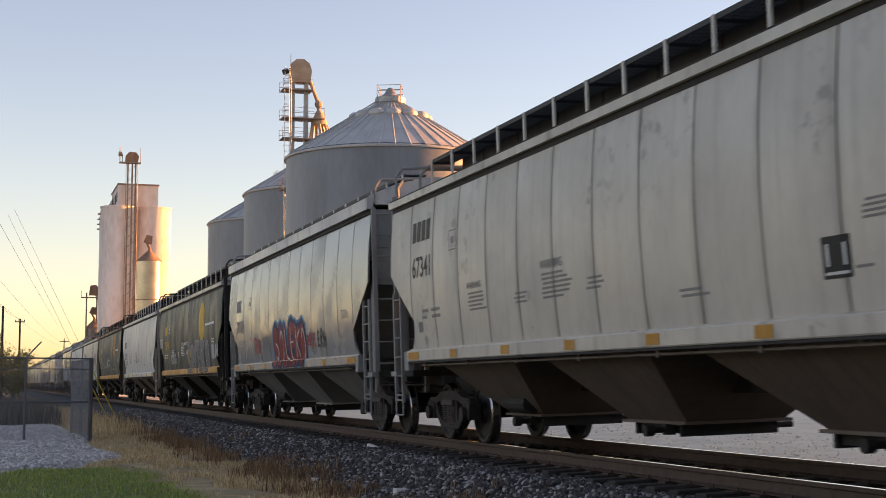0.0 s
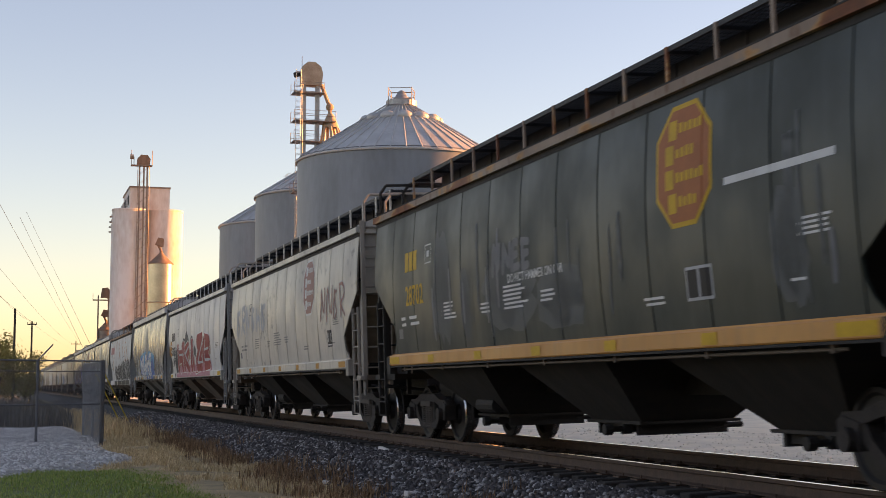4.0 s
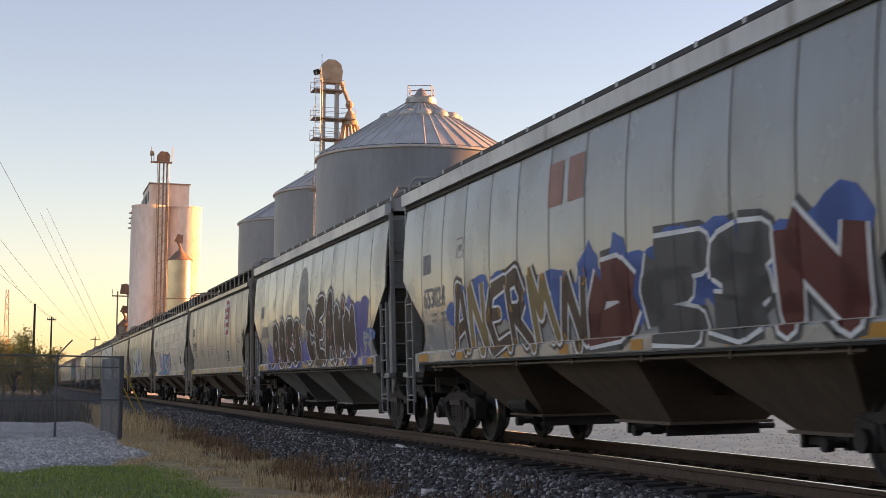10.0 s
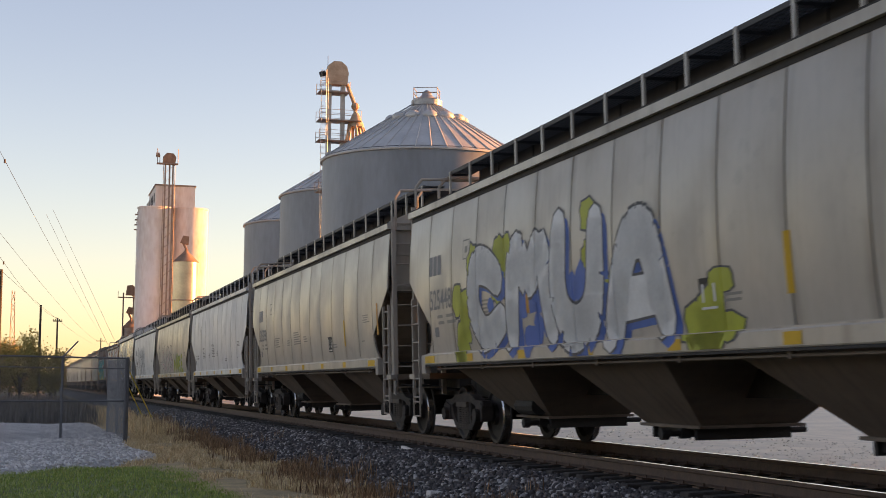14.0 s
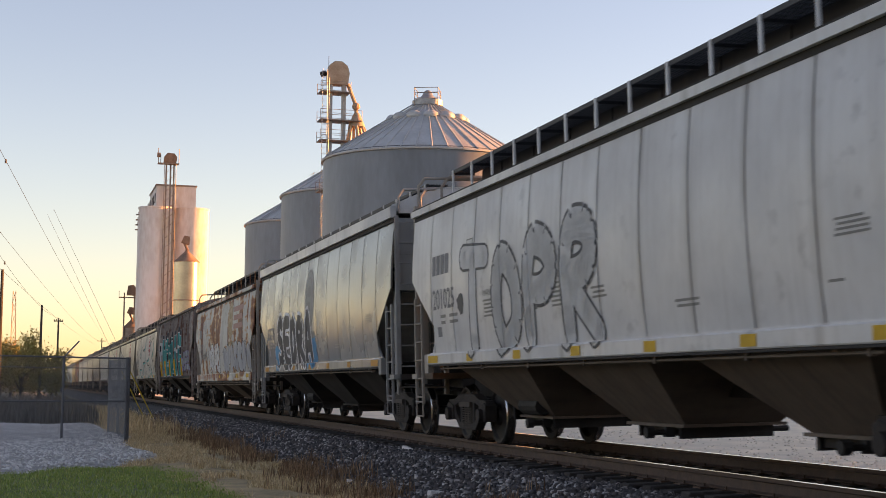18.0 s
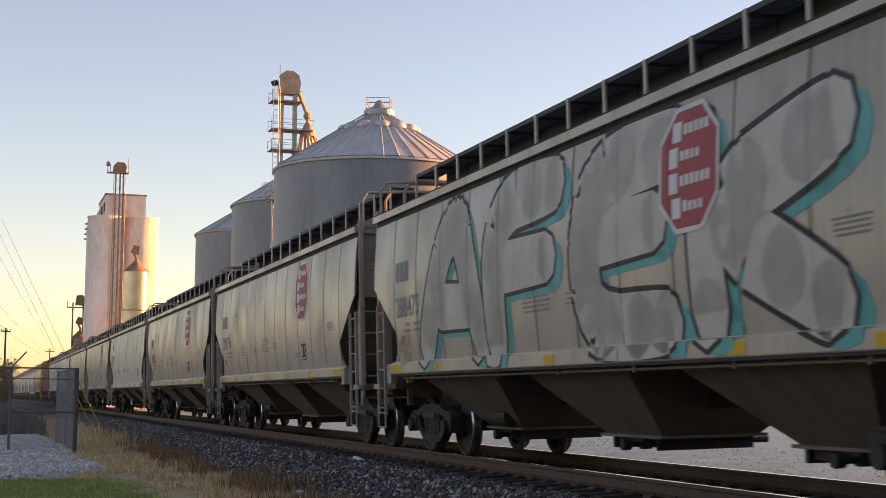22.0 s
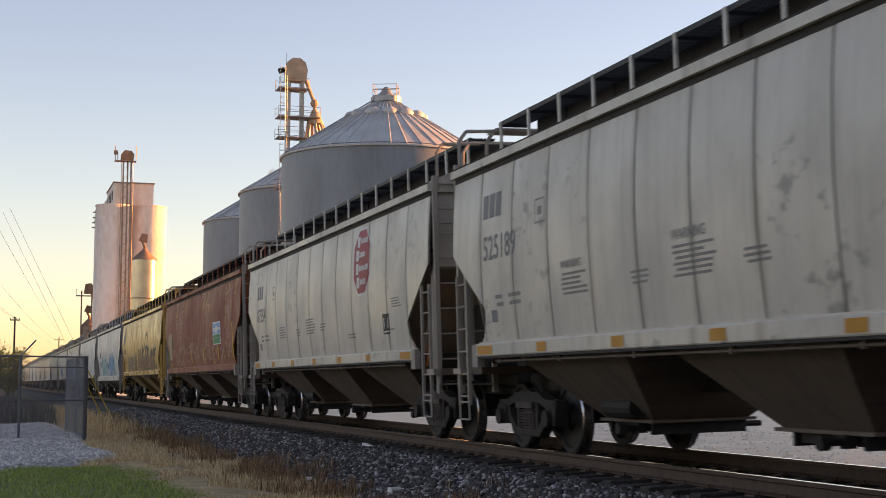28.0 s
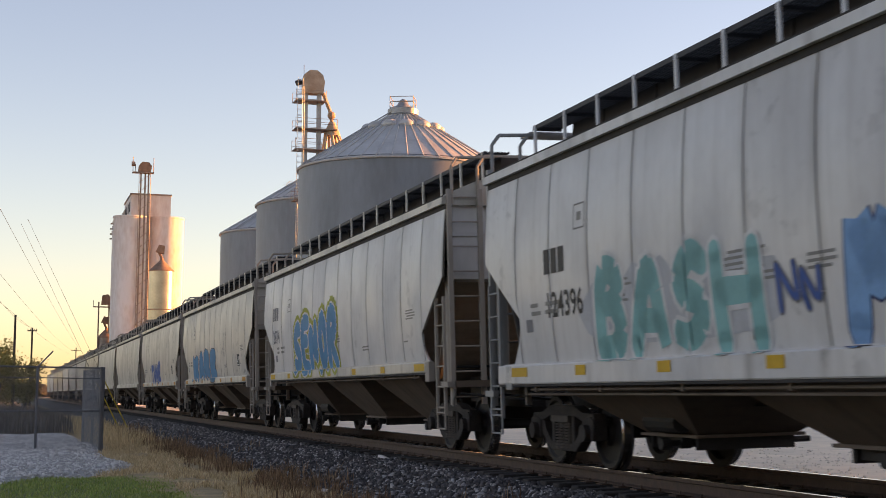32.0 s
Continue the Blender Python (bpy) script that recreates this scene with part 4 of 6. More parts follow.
    for s in (-1, 1):
        prof = [(0.09, 0.70), (0.15, 0.68), (0.17, 0.735), (0.36, 0.755), (0.39, 0.685), (0.485, 0.682), (0.485, 0.70), (0.462, 0.715), (0.455, 0.805), (0.437, 0.822), (0.39, 0.822), (0.36, 0.79), (0.17, 0.80), (0.15, 0.86), (0.09, 0.86)]
        n = 32
        rings = [[bm.verts.new((s * a, r * math.cos(2 * math.pi * i / n), r * math.sin(2 * math.pi * i / n))) for i in range(n)] for r, a in prof]
        for k, (a, b) in enumerate(zip(rings, rings[1:])):
            for i in range(n):
                f = bm.faces.new((a[i], a[(i + 1) % n], b[(i + 1) % n], b[i]))
                f.material_index = 1 if k in (7, 8) else 0
    me = mesh_of("wheelset", bm, M["wheel"], True)
    me.materials.append(M["tread"])
    return me


def side_frame_mesh():
    """Cast side frame: chords, columns and pedestals with open windows between."""
    bm = bmesh.new()
    prism(bm, [(-1.10, 0.60), (-1.04, 0.69), (-0.70, 0.69), (-0.42, 0.79), (0.42, 0.79), (0.70, 0.69), (1.04, 0.69), (1.10, 0.60), (0.72, 0.58), (0.42, 0.67), (-0.42, 0.67), (-0.72, 0.58)], "x", -0.08, 0.08)
    prism(bm, [(-0.82, 0.60), (-0.74, 0.42), (-0.44, 0.21), (0.44, 0.21), (0.74, 0.42), (0.82, 0.60), (0.68, 0.60), (0.60, 0.46), (0.38, 0.30), (-0.38, 0.30), (-0.60, 0.46), (-0.68, 0.60)], "x", -0.075, 0.075)
    for s in (-1, 1):
        box(bm, -0.07, 0.07, min(s * 0.30, s * 0.39), max(s * 0.30, s * 0.39), 0.28, 0.68)
        prism(bm, [(s * 0.74, 0.60), (s * 0.75, 0.36), (s * 0.80, 0.36), (s * 0.82, 0.56), (s * 0.97, 0.56), (s * 0.99, 0.36), (s * 1.06, 0.36), (s * 1.10, 0.61), (s * 1.0, 0.66)], "x", -0.10, 0.10)
    bmesh.ops.bevel(bm, geom=bm.edges, offset=0.010, segments=1, affect="EDGES")
    return mesh_of("side_frame", bm, M["truck"])


def truck_at(parent, y):
    t = new("truck")
    t.parent = parent
    t.location = (0, y, 0)
    for s in (-1, 1):
        f = part("side_frame", FRAME, None, t, at=pose(s * 1.0, 0, 0))
        part("spring_nest", SPRINGS, None, f, at=pose(s * 0.02, 0, 0))
        for d in (-0.89, 0.89):
            part("bearing_cap", CAP, None, f, at=pose(s * 0.05, d, 0.457))
    part("bolster", BOLSTER, None, t)
    for d in (-0.89, 0.89):
        part("wheelset", WHEELS, None, t, at=pose(0, d, 0.457))
    return t


WHEELS, FRAME = wheelset_mesh(), side_frame_mesh()
bm = bmesh.new()
for yy in (-0.165, 0.0, 0.165):
    for k in range(9):
        rod(bm, (0, yy, 0.245 + k * 0.037), (0, yy, 0.265 + k * 0.037), 0.08, 10)
    rod(bm, (0, yy, 0.24), (0, yy, 0.58), 0.045, 8)
box(bm, -0.1, 0.1, -0.30, 0.30, 0.58, 0.66)
SPRINGS = mesh_of("spring_nest", bm, M["spring"])
bm = bmesh.new()
rod(bm, (-0.12, 0, 0), (0.12, 0, 0), 0.105, 14)
CAP = mesh_of("bearing_cap", bm, M["truck"], True)
bm = bmesh.new()
prism(bm, [(-1.05, 0.50), (-0.5, 0.36), (0.5, 0.36), (1.05, 0.50), (1.05, 0.68), (0.4, 0.72), (-0.4, 0.72), (-1.05, 0.68)], "y", -0.2, 0.2)
box(bm, -0.95, 0.95, -0.62, -0.55, 0.42, 0.52)
box(bm, -0.95, 0.95, 0.55, 0.62, 0.42, 0.52)
BOLSTER = mesh_of("bolster", bm, M["steel_dark"])


def ladder(name, parent, mat_, a, b, z0, z1, n, w=0.022):
    """Two stiles at a and b (x, y) with n rungs."""
    bm = bmesh.new()
    for p in (a, b):
        box(bm, p[0] - w, p[0] + w, p[1] - w, p[1] + w, z0, z1)
    for k in range(n):
        z = z0 + 0.12 + (z1 - z0 - 0.24) * k / (n - 1)
        rod(bm, (*a, z), (*b, z), 0.014, 6)
    return part(name, bm, mat_, parent)


PAINTED, CAPMAT, SILLMAT, BAYMAT, ENDMAT, DARKEND, SLOPE, SEAM = (mat(n, (0.5, 0.5, 0.5)) for n in ("side_slot", "cap_slot", "sill_slot", "bay_slot", "end_slot", "dark_end_slot", "slope_slot", "seam_slot"))


def hopper_template(body, style, walkway, sill):
    """One covered hopper with all its parts; its side, cap, sill, bays and ends are painted car by car."""
    global ZS
    ZS, sill_h = (1.31, 0.05) if style == "posts" else (1.32, 0.25) if sill == "deep" else (1.46, 0.18)
    half = body / 2
    ze = 4.03 if style == "posts" else {"high": ZE, "low": 3.975}[walkway]
    car = new("hopper_car")
    liner = bmesh.new()
    skin(liner, half, -half, half, -0.012, 40, 9, 0.02, zt=ze)
    part("side_backing", liner, SEAM, car)
    if style == "long_ribs":
        zs = [ZS + (ze - ZS) * k / 7 for k in range(8)]
        for z0, z1 in zip(zs, zs[1:]):
            bm = bmesh.new()
            skin(bm, half, -half, half, 0.0, 40, 3, 0.03, zb=z0 + 0.005, zt=z1 - 0.005)
            part("side_panel", bm, PAINTED, car, smooth=True)
    else:
        n = 21 if style == "posts" else 13
        ys = [half - body * k / n for k in range(n + 1)]
        mid = None
        for k in range(n):
            wid, yc = (ys[k] - ys[k + 1]), (ys[k] + ys[k + 1]) / 2
            gap = 0.017
            if abs(ys[k]) > half - CUT - 0.01 or abs(ys[k + 1]) > half - CUT - 0.01:
                bm = bmesh.new()
                skin(bm, ys[k] - gap, ys[k + 1] + gap, half, 0.0, 6, zt=ze)
                bmesh.ops.translate(bm, verts=bm.verts, vec=(0, -yc, 0))
                part("side_panel", bm, PAINTED, car, at=pose(0, yc, 0), smooth=True)
            else:
                if mid is None:
                    bm = bmesh.new()
                    skin(bm, wid / 2 - gap, -wid / 2 + gap, 99, 0.0, 2, zt=ze)
                    mid = mesh_of("side_panel", bm, PAINTED, True)
                part("side_panel", mid, None, car, at=pose(0, yc, 0))
        if style == "posts":
            bm = bmesh.new()
            grid = []
            for z in steps(ZS - 0.02, ze, 8):
                grid.append([(-(side_x(z) + o), y) + (z,) for o, y in ((0, -0.075), (0.06, -0.05), (0.06, 0.05), (0, 0.075))])
            vs = [[bm.verts.new(p) for p in row] for row in grid]
            for a, b in zip(vs, vs[1:]):
                for i in range(3):
                    bm.faces.new((a[i], a[i + 1], b[i + 1], b[i]))
            post_mesh = mesh_of("side_post", bm, PAINTED)
            for y in ys[2:-2]:
                part("side_post", post_mesh, None, car, at=pose(0, y, 0))
    far = bmesh.new()
    skin(far, half, -half, half, 0.0, 40, 9, 0.03, 1, zt=ze)
    part("far_side_sheet", far, PAINTED, car, smooth=True)
    # eave caps and roof
    cap_h = 0.10 if style == "posts" else 0.15 if walkway == "high" else 0.25
    for s in (-1, 1):
        bm = bmesh.new()
        prism(bm, [(s * 1.46, ze + 0.045), (s * 1.575, ze + 0.045), (s * 1.575, ze + cap_h), (s * 1.54, ze + cap_h + 0.012), (s * 1.46, ze + cap_h + 0.012)], "y", -half - 0.04, half + 0.04)
        part("eave_cap", bm, CAPMAT, car)
        # dark backing strip that draws the black line of the gap under the cap
        bm = bmesh.new()
        box(bm, min(s * 1.44, s * 1.515), max(s * 1.44, s * 1.515), -half, half, ze - 0.03, ze + 0.05)
        part("eave_gasket", bm, M["steel_dark"], car)
        bm = bmesh.new()
        box(bm, min(s * 1.50, s * 1.553), max(s * 1.50, s * 1.553), -half, half, ze + cap_h + 0.0125, ze + cap_h + 0.03)
        part("roof_lip", bm, M["steel_dark"], car)
    bm = bmesh.new()
    top = ze + cap_h
    prism(bm, [(-1.545, top + 0.02), (-1.5, top + 0.05), (-1.0, top + 0.26), (-0.45, top + 0.38), (0.45, top + 0.38), (1.0, top + 0.26), (1.5, top + 0.05), (1.545, top + 0.02), (1.4, top - 0.12), (-1.4, top - 0.12)],
          "y", -half - 0.02, half + 0.02)
    part("roof", bm, CAPMAT, car)
    zw = 4.66 if style != "posts" else 4.40
    bm = bmesh.new()
    zh = zw
    prism(bm, [(-0.44, top + 0.25), (-0.415, zh), (0.415, zh), (0.44, top + 0.25)], "y", -half + 0.5, half - 0.5)
    for k in range(9):
        y = -half + 1.6 + (body - 3.2) * k / 8
        box(bm, -0.44, 0.44, y - 0.04, y + 0.04, top + 0.30, zh + 0.03)
    # near-black colour stands in for the shaded band below the walkway
    part("hatch_cover", bm, PAINT["grimeblack"], car, "long trough hatch cover, coloured dark for the shaded walkway band")
    for s in (-1, 1):
        bm = bmesh.new()
        for k in range(8):
            x = s * (0.44 + 0.052 * k)
            box(bm, x - 0.008, x + 0.008, -half + 0.05, half - 0.05, zw - 0.03, zw)
        box(bm, s * 0.83 - 0.012, s * 0.83 + 0.012, -half + 0.05, half - 0.05, zw - 0.055, zw + 0.005)
        k = -half + 0.1
        while k < half - 0.05:
            box(bm, min(s * 0.42, s * 0.83), max(s * 0.42, s * 0.83), k - 0.006, k + 0.006, zw - 0.028, zw - 0.004)
            k += 0.16
        for k in range(15):
            y = -half + 0.15 + (body - 0.3) * k / 14
            box(bm, min(s * 0.45, s * 0.83), max(s * 0.45, s * 0.83), y - 0.02, y + 0.02, zw - 0.075, zw - 0.032)
        part("running_board", bm, M["grating"], car, "dark roof walkway of open grating")
    nposts = 15
    bm = bmesh.new()
    box(bm, -0.86, -0.83, -0.028, 0.028, top + 0.22, zw + 0.005)
    support = mesh_of("walkway_support", bm, CAPMAT)
    bm = bmesh.new()
    box(bm, 0.83, 0.86, -0.028, 0.028, top + 0.22, zw)
    support_far = mesh_of("walkway_support", bm, CAPMAT)
    for k in range(nposts):
        y = -half + 0.15 + (body - 0.3) * k / (nposts - 1)
        part("walkway_support", support, None, car, at=pose(0, y, 0))
        if k % 3 == 0:
            part("walkway_support", support_far, None, car, at=pose(0, y, 0))
    for s in (-1, 1):
        bm = bmesh.new()
        box(bm, -0.86, 0.86, min(s * half, s * (half + 0.02)), max(s * half, s * (half + 0.42)), zw - 0.1, zw - 0.06)
        for x in (-1.42, 1.42):
            for dx in (0.0, 0.42):
                e = x - math.copysign(dx, x)
                rod(bm, (e, s * (half + 0.06), top - 0.10), (e, s * (half + 0.06), zw - 0.26), 0.026, 6)
                rod(bm, (e, s * (half + 0.06), zw - 0.26), (e - math.copysign(0.10, x), s * (half + 0.03), zw - 0.12), 0.026, 6)
            rod(bm, (x * 0.93, s * (half + 0.03), zw - 0.12), (x * 0.5, s * (half + 0.03), zw - 0.10), 0.026, 6)
        part("end_crossover", bm, ENDMAT if style != "posts" else CAPMAT, car, "roof end crossover platform")
    # sills
    for s in (-1, 1):
        bm = bmesh.new()
        xo = s * 1.60
        e = half - (0.5 if sill == "deep" else 0.95)
        prism(bm, [(s * 1.48, ZS - sill_h), (xo - s * 0.01, ZS - sill_h), (xo, ZS - sill_h + 0.015), (xo, ZS - 0.022), (xo - s * 0.012, ZS - 0.008), (s * 1.48, ZS - 0.008)], "y", -e, e)
        part("side_sill", bm, SILLMAT, car)
        bm = bmesh.new()
        box(bm, min(s * 1.50, s * (side_x(ZS + 0.06) + 0.008)), max(s * 1.50, s * (side_x(ZS + 0.06) + 0.008)), -e, e, ZS - 0.006, ZS + 0.012)
        part("sill_bead", bm, SILLMAT, car)
        bm = bmesh.new()
        box(bm, min(s * 1.48, s * 1.592), max(s * 1.48, s * 1.592), -e, e, ZS - sill_h - 0.03, ZS - sill_h - 0.004)
        part("sill_flange", bm, M["steel_dark"], car)
    bm = bmesh.new()
    rod(bm, (-1.53, -half + 1.6, ZS - sill_h - 0.07), (-1.53, half - 1.6, ZS - sill_h - 0.07), 0.017, 6)
    for k in range(7):
        y = -half + 1.8 + (body - 3.6) * k / 6
        box(bm, -1.555, -1.505, y - 0.03, y + 0.03, ZS - sill_h - 0.10, ZS - sill_h - 0.03)
    if sill == "deep":
        rod(bm, (-1.50, -half + 1.4, ZS - sill_h - 0.13), (-1.50, half - 1.4, ZS - sill_h - 0.13), 0.017, 6)
    part("air_pipe", bm, PAINT["grimebrown"], car, "thin pipe clipped under the side sill")
    # ends
    for s in (-1, 1):
        bm = bmesh.new()
        prism(bm, [(s * (half - 0.70), KNEE + 0.05), (s * (half - 0.70), KNEE - 0.03), (s * (half - 2.45), 1.20), (s * (half - 2.50), 1.20), (s * (half - 2.50), 1.26)], "x", -1.47, 1.47)
        part("end_slope_sheet", bm, SLOPE, car)
        bm = bmesh.new()
        box(bm, -1.46, 1.46, min(s * (half - 0.12), s * (half - 0.06)), max(s * (half - 0.12), s * (half - 0.06)), KNEE, ze + 0.05)
        box(bm, -1.40, 1.40, min(s * (half - 0.09), s * (half - 0.03)), max(s * (half - 0.09), s * (half - 0.03)), KNEE + 0.62, KNEE + 0.68)
        box(bm, -1.46, 1.46, min(s * (half - 0.7), s * (half - 0.06)), max(s * (half - 0.7), s * (half - 0.06)), KNEE - 0.04, KNEE + 0.015)
        part("end_sheet", bm, PAINTED, car)
        for x in (-1.42, -0.55, 0.55, 1.42):
            bm = bmesh.new()
            box(bm, x - 0.05, x + 0.05, min(s * (half - 0.25), s * (half - 0.12)), max(s * (half - 0.25), s * (half - 0.12)), 1.13, KNEE + 0.02)
            part("end_post", bm, ENDMAT, car)
        bm = bmesh.new()
        rod(bm, (-1.36, s * (half - 1.05), 1.2), (-1.36, s * (half - 0.2), KNEE), 0.045, 6)
        part("end_brace", bm, DARKEND, car)
        bm = bmesh.new()
        box(bm, -1.45, 1.45, min(s * (half - 0.75), s * (half + 0.18)), max(s * (half - 0.75), s * (half + 0.18)), 1.04, 1.14)
        part("end_platform", bm, DARKEND, car)
        bm = bmesh.new()
        box(bm, -0.62, 0.62, min(s * (half - 1.75), s * (half - 1.15)), max(s * (half - 1.75), s * (half - 1.15)), 0.80, 1.2)
        box(bm, -0.32, 0.32, min(s * (half - 3.0), s * (half + 0.3)), max(s * (half - 3.0), s * (half + 0.3)), 0.72, 1.03)
        part("body_bolster", bm, M["steel_dark"], car)
        bm = bmesh.new()
        for x in (-0.62, 0.62):
            box(bm, x - 0.03, x + 0.03, min(s * (half - 0.7), s * half), max(s * (half - 0.7), s * half), 1.14, 2.1)
        rod(bm, (-1.3, s * (half - 0.3), 1.35), (1.3, s * (half - 0.3), 1.35), 0.02, 6)
        rod(bm, (0.35, s * (half - 0.45), 1.45), (0.35, s * (half - 0.1), 1.45), 0.2, 12)
        part("brake_gear", bm, M["steel_dark"], car, "brake reservoir and rods on the end platform")
        bm = bmesh.new()
        rod(bm, (0, s * (half + 0.2), 0.86), (0, s * (half + 0.62), 0.86), 0.09, 8)
        box(bm, -0.16, 0.16, min(s * (half + 0.5), s * (half + 0.78)), max(s * (half + 0.5), s * (half + 0.78)), 0.72, 1.0)
        rod(bm, (0.25, s * half, 0.8), (0.3, s * (half + 0.4), 0.42), 0.03, 6)
        rod(bm, (0.3, s * (half + 0.4), 0.42), (0.1, s * (half + 0.78), 0.5), 0.03, 6)
        rod(bm, (-1.4, s * (half + 0.2), 0.95), (-0.2, s * (half + 0.3), 0.80), 0.018, 6)
        part("coupler", bm, M["steel_dark"], car)
        for x in (-1, 1):
            ladder("end_ladder", car, ENDMAT, (x * 1.47, s * (half + 0.06)), (x * 0.98, s * (half + 0.06)), 0.78, 4.05, 9, 0.036)
            ladder("side_ladder", car, ENDMAT, (x * 1.55, s * (half - 0.08)), (x * 1.55, s * (half - 0.50)), 0.62, 2.42, 6, 0.022)
        bm = bmesh.new()
        box(bm, -1.60, -1.50, min(s * (half - 1.02), s * (half - 0.80)), max(s * (half - 1.02), s * (half - 0.80)), ZS - 0.32, ZS - 0.02)
        part("jacking_pad", bm, ENDMAT, car)
        bm = bmesh.new()
        ys_ = s * (half + 0.10)
        prism(bm, [(ys_ - 0.10, 1.02), (ys_ + 0.10, 1.02), (ys_ + 0.10, 0.92), (ys_ + 0.045, 0.86), (ys_ + 0.045, 0.76), (ys_ - 0.045, 0.76), (ys_ - 0.045, 0.86), (ys_ - 0.10, 0.92)], "x", -1.50, -1.47)
        part("tow_plate", bm, PAINT["grimegrey"], car, "pale keyhole-shaped tow plate")
        bm = bmesh.new()
        ya_, yb_ = s * (half - 0.08), s * (half - 0.50)
        for z_ in (0.42, 0.66):
            rod(bm, (-1.56, ya_, z_), (-1.56, yb_, z_), 0.013, 6)
        for y_ in (ya_, yb_):
            rod(bm, (-1.56, y_, 0.42), (-1.56, y_, 0.9), 0.015, 6)
        part("sill_step", bm, ENDMAT, car, "thin hanging stirrup step")
        bm = bmesh.new()
        box(bm, -1.58, -1.50, min(s * (half - 0.2), s * (half + 0.14)), max(s * (half - 0.2), s * (half + 0.14)), ZS - 0.41, ZS - 0.33)
        part("push_pole_pocket", bm, ENDMAT, car)
    # hopper bays
    for k in (-1, 0, 1):
        yc, w, yb = k * (half - 3.72), (1.62, 1.78)[k != 0], (0.76, 0.66)[k != 0]
        bm = bmesh.new()
        zt, zb, xb = ZS - sill_h + 0.06, 0.46, 0.60
        top_ = [(-1.50, yc - w), (1.50, yc - w), (1.50, yc + w), (-1.50, yc + w)]
        bot = [(-xb, yc - yb), (xb, yc - yb), (xb, yc + yb), (-xb, yc + yb)]
        a, b = [bm.verts.new((*p, zt)) for p in top_], [bm.verts.new((*p, zb)) for p in bot]
        for i in range(4):
            bm.faces.new((a[i], a[(i + 1) % 4], b[(i + 1) % 4], b[i]))
        bm.faces.new(b)
        bm.faces.new(a[::-1])
        box(bm, -0.67, 0.67, yc - yb - 0.08, yc + yb + 0.08, 0.437, 0.472)
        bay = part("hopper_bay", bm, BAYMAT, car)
        bm = bmesh.new()
        box(bm, -0.55, 0.55, yc - 0.60, yc + 0.60, 0.33, 0.436)
        for d in (-0.62, 0.56):
            box(bm, -0.60, 0.60, yc + d, yc + d + 0.06, 0.30, 0.436)
        rod(bm, (-0.90, yc - 0.42, 0.38), (0.90, yc - 0.42, 0.38), 0.035, 8)
        rod(bm, (-0.96, yc - 0.42, 0.38), (-0.86, yc - 0.42, 0.38), 0.07, 8)
        box(bm, -0.72, -0.60, yc - 0.47, yc - 0.37, 0.32, 0.44)
        part("outlet_gate", bm, M["steel_dark"], bay, "sliding outlet gate with operating shaft")
    bm = bmesh.new()
    box(bm, -0.2, 0.2, -half + 1.5, half - 1.5, 0.78, 1.1)
    part("centre_sill", bm, M["steel_dark"], car)
    bm = bmesh.new()
    rod(bm, (-0.75, half - 4.3, 0.62), (-0.75, half - 3.5, 0.62), 0.13, 12)
    rod(bm, (-0.6, half - 3.4, 0.66), (-0.6, half - 2.9, 0.66), 0.12, 10)
    part("brake_cylinder", bm, M["steel_dark"], car)
    for s in (-1, 1):
        truck_at(car, s * (half - 1.45))
    return car


def letters(text, size, width=1.0):
    """The built-in font as a flat mesh, its left foot at the origin."""
    cu = bpy.data.curves.new("letters", "FONT")
    cu.body, cu.size, cu.resolution_u, cu.offset = text, size, 3, 0.014 * size
    ob = bpy.data.objects.new("letters", cu)
    me = bpy.data.meshes.new_from_object(ob)
    bpy.data.objects.remove(ob)
    bpy.data.curves.remove(cu)
    pts = [(v.co.x * width, v.co.y) for v in me.vertices]
    polys = [tuple(p.vertices) for p in me.polygons]
    bpy.data.meshes.remove(me)
    return pts, polys


def facet_x(z):
    """The bowed side in level facets of a quarter of a metre, for paint laid on it."""
    a = math.floor(z * 4) / 4
    return side_x(a) + (side_x(a + 0.25) - side_x(a)) * (z - a) * 4


def on_side(name, car, half, u, z, pts, polys, material, lift, label="", cut=True, floor=None):
    """A flat drawing laid on the bowed side; u from the rear end of the car, z its foot."""
    bm = bmesh.new()
    vs = [bm.verts.new((p[0], 0, p[1])) for p in pts]
    for f in polys:
        if len(set(f)) >= 3:
            try:
                bm.faces.new([vs[i] for i in f])
            except ValueError:
                pass
    lo, hi = (min(p[1] for p in pts), max(p[1] for p in pts)) if pts else (0, 0)
    left, right = (min(p[0] for p in pts), max(p[0] for p in pts)) if pts else (0, 0)
    foot, pitch, posts = car.get("sheet_foot", 1.46), car.get("panel_pitch", 0.0), car.get("side_posts", 0)

    def slice_at(co, no):
        bmesh.ops.bisect_plane(bm, geom=bm.verts[:] + bm.edges[:] + bm.faces[:], plane_co=co, plane_no=no)
    if cut and hi - lo > 0.35:
        for k in range(math.ceil((z + lo) * 4), math.floor((z + hi) * 4) + 1):
            slice_at((0, 0, k / 4 - z), (0, 0, 1))
    for k in (foot - 0.006, foot + 0.004):
        if lo + z < k < hi + z:
            slice_at((0, 0, k - z), (0, 0, 1))
    if pitch:
        for k in range(math.floor((u + left) / pitch), math.ceil((u + right) / pitch) + 1):
            for d in (-0.075, -0.05, 0.05, 0.075) if posts else (-0.014, 0.0, 0.014):
                if left < k * pitch + d - u < right:
                    slice_at((k * pitch + d - u, 0, 0), (1, 0, 0))
    for v in bm.verts:
        zz = z + v.co.z if floor is None else max(z + v.co.z, floor)
        d = abs((u + v.co.x + pitch / 2) % pitch - pitch / 2) if pitch else 1.0
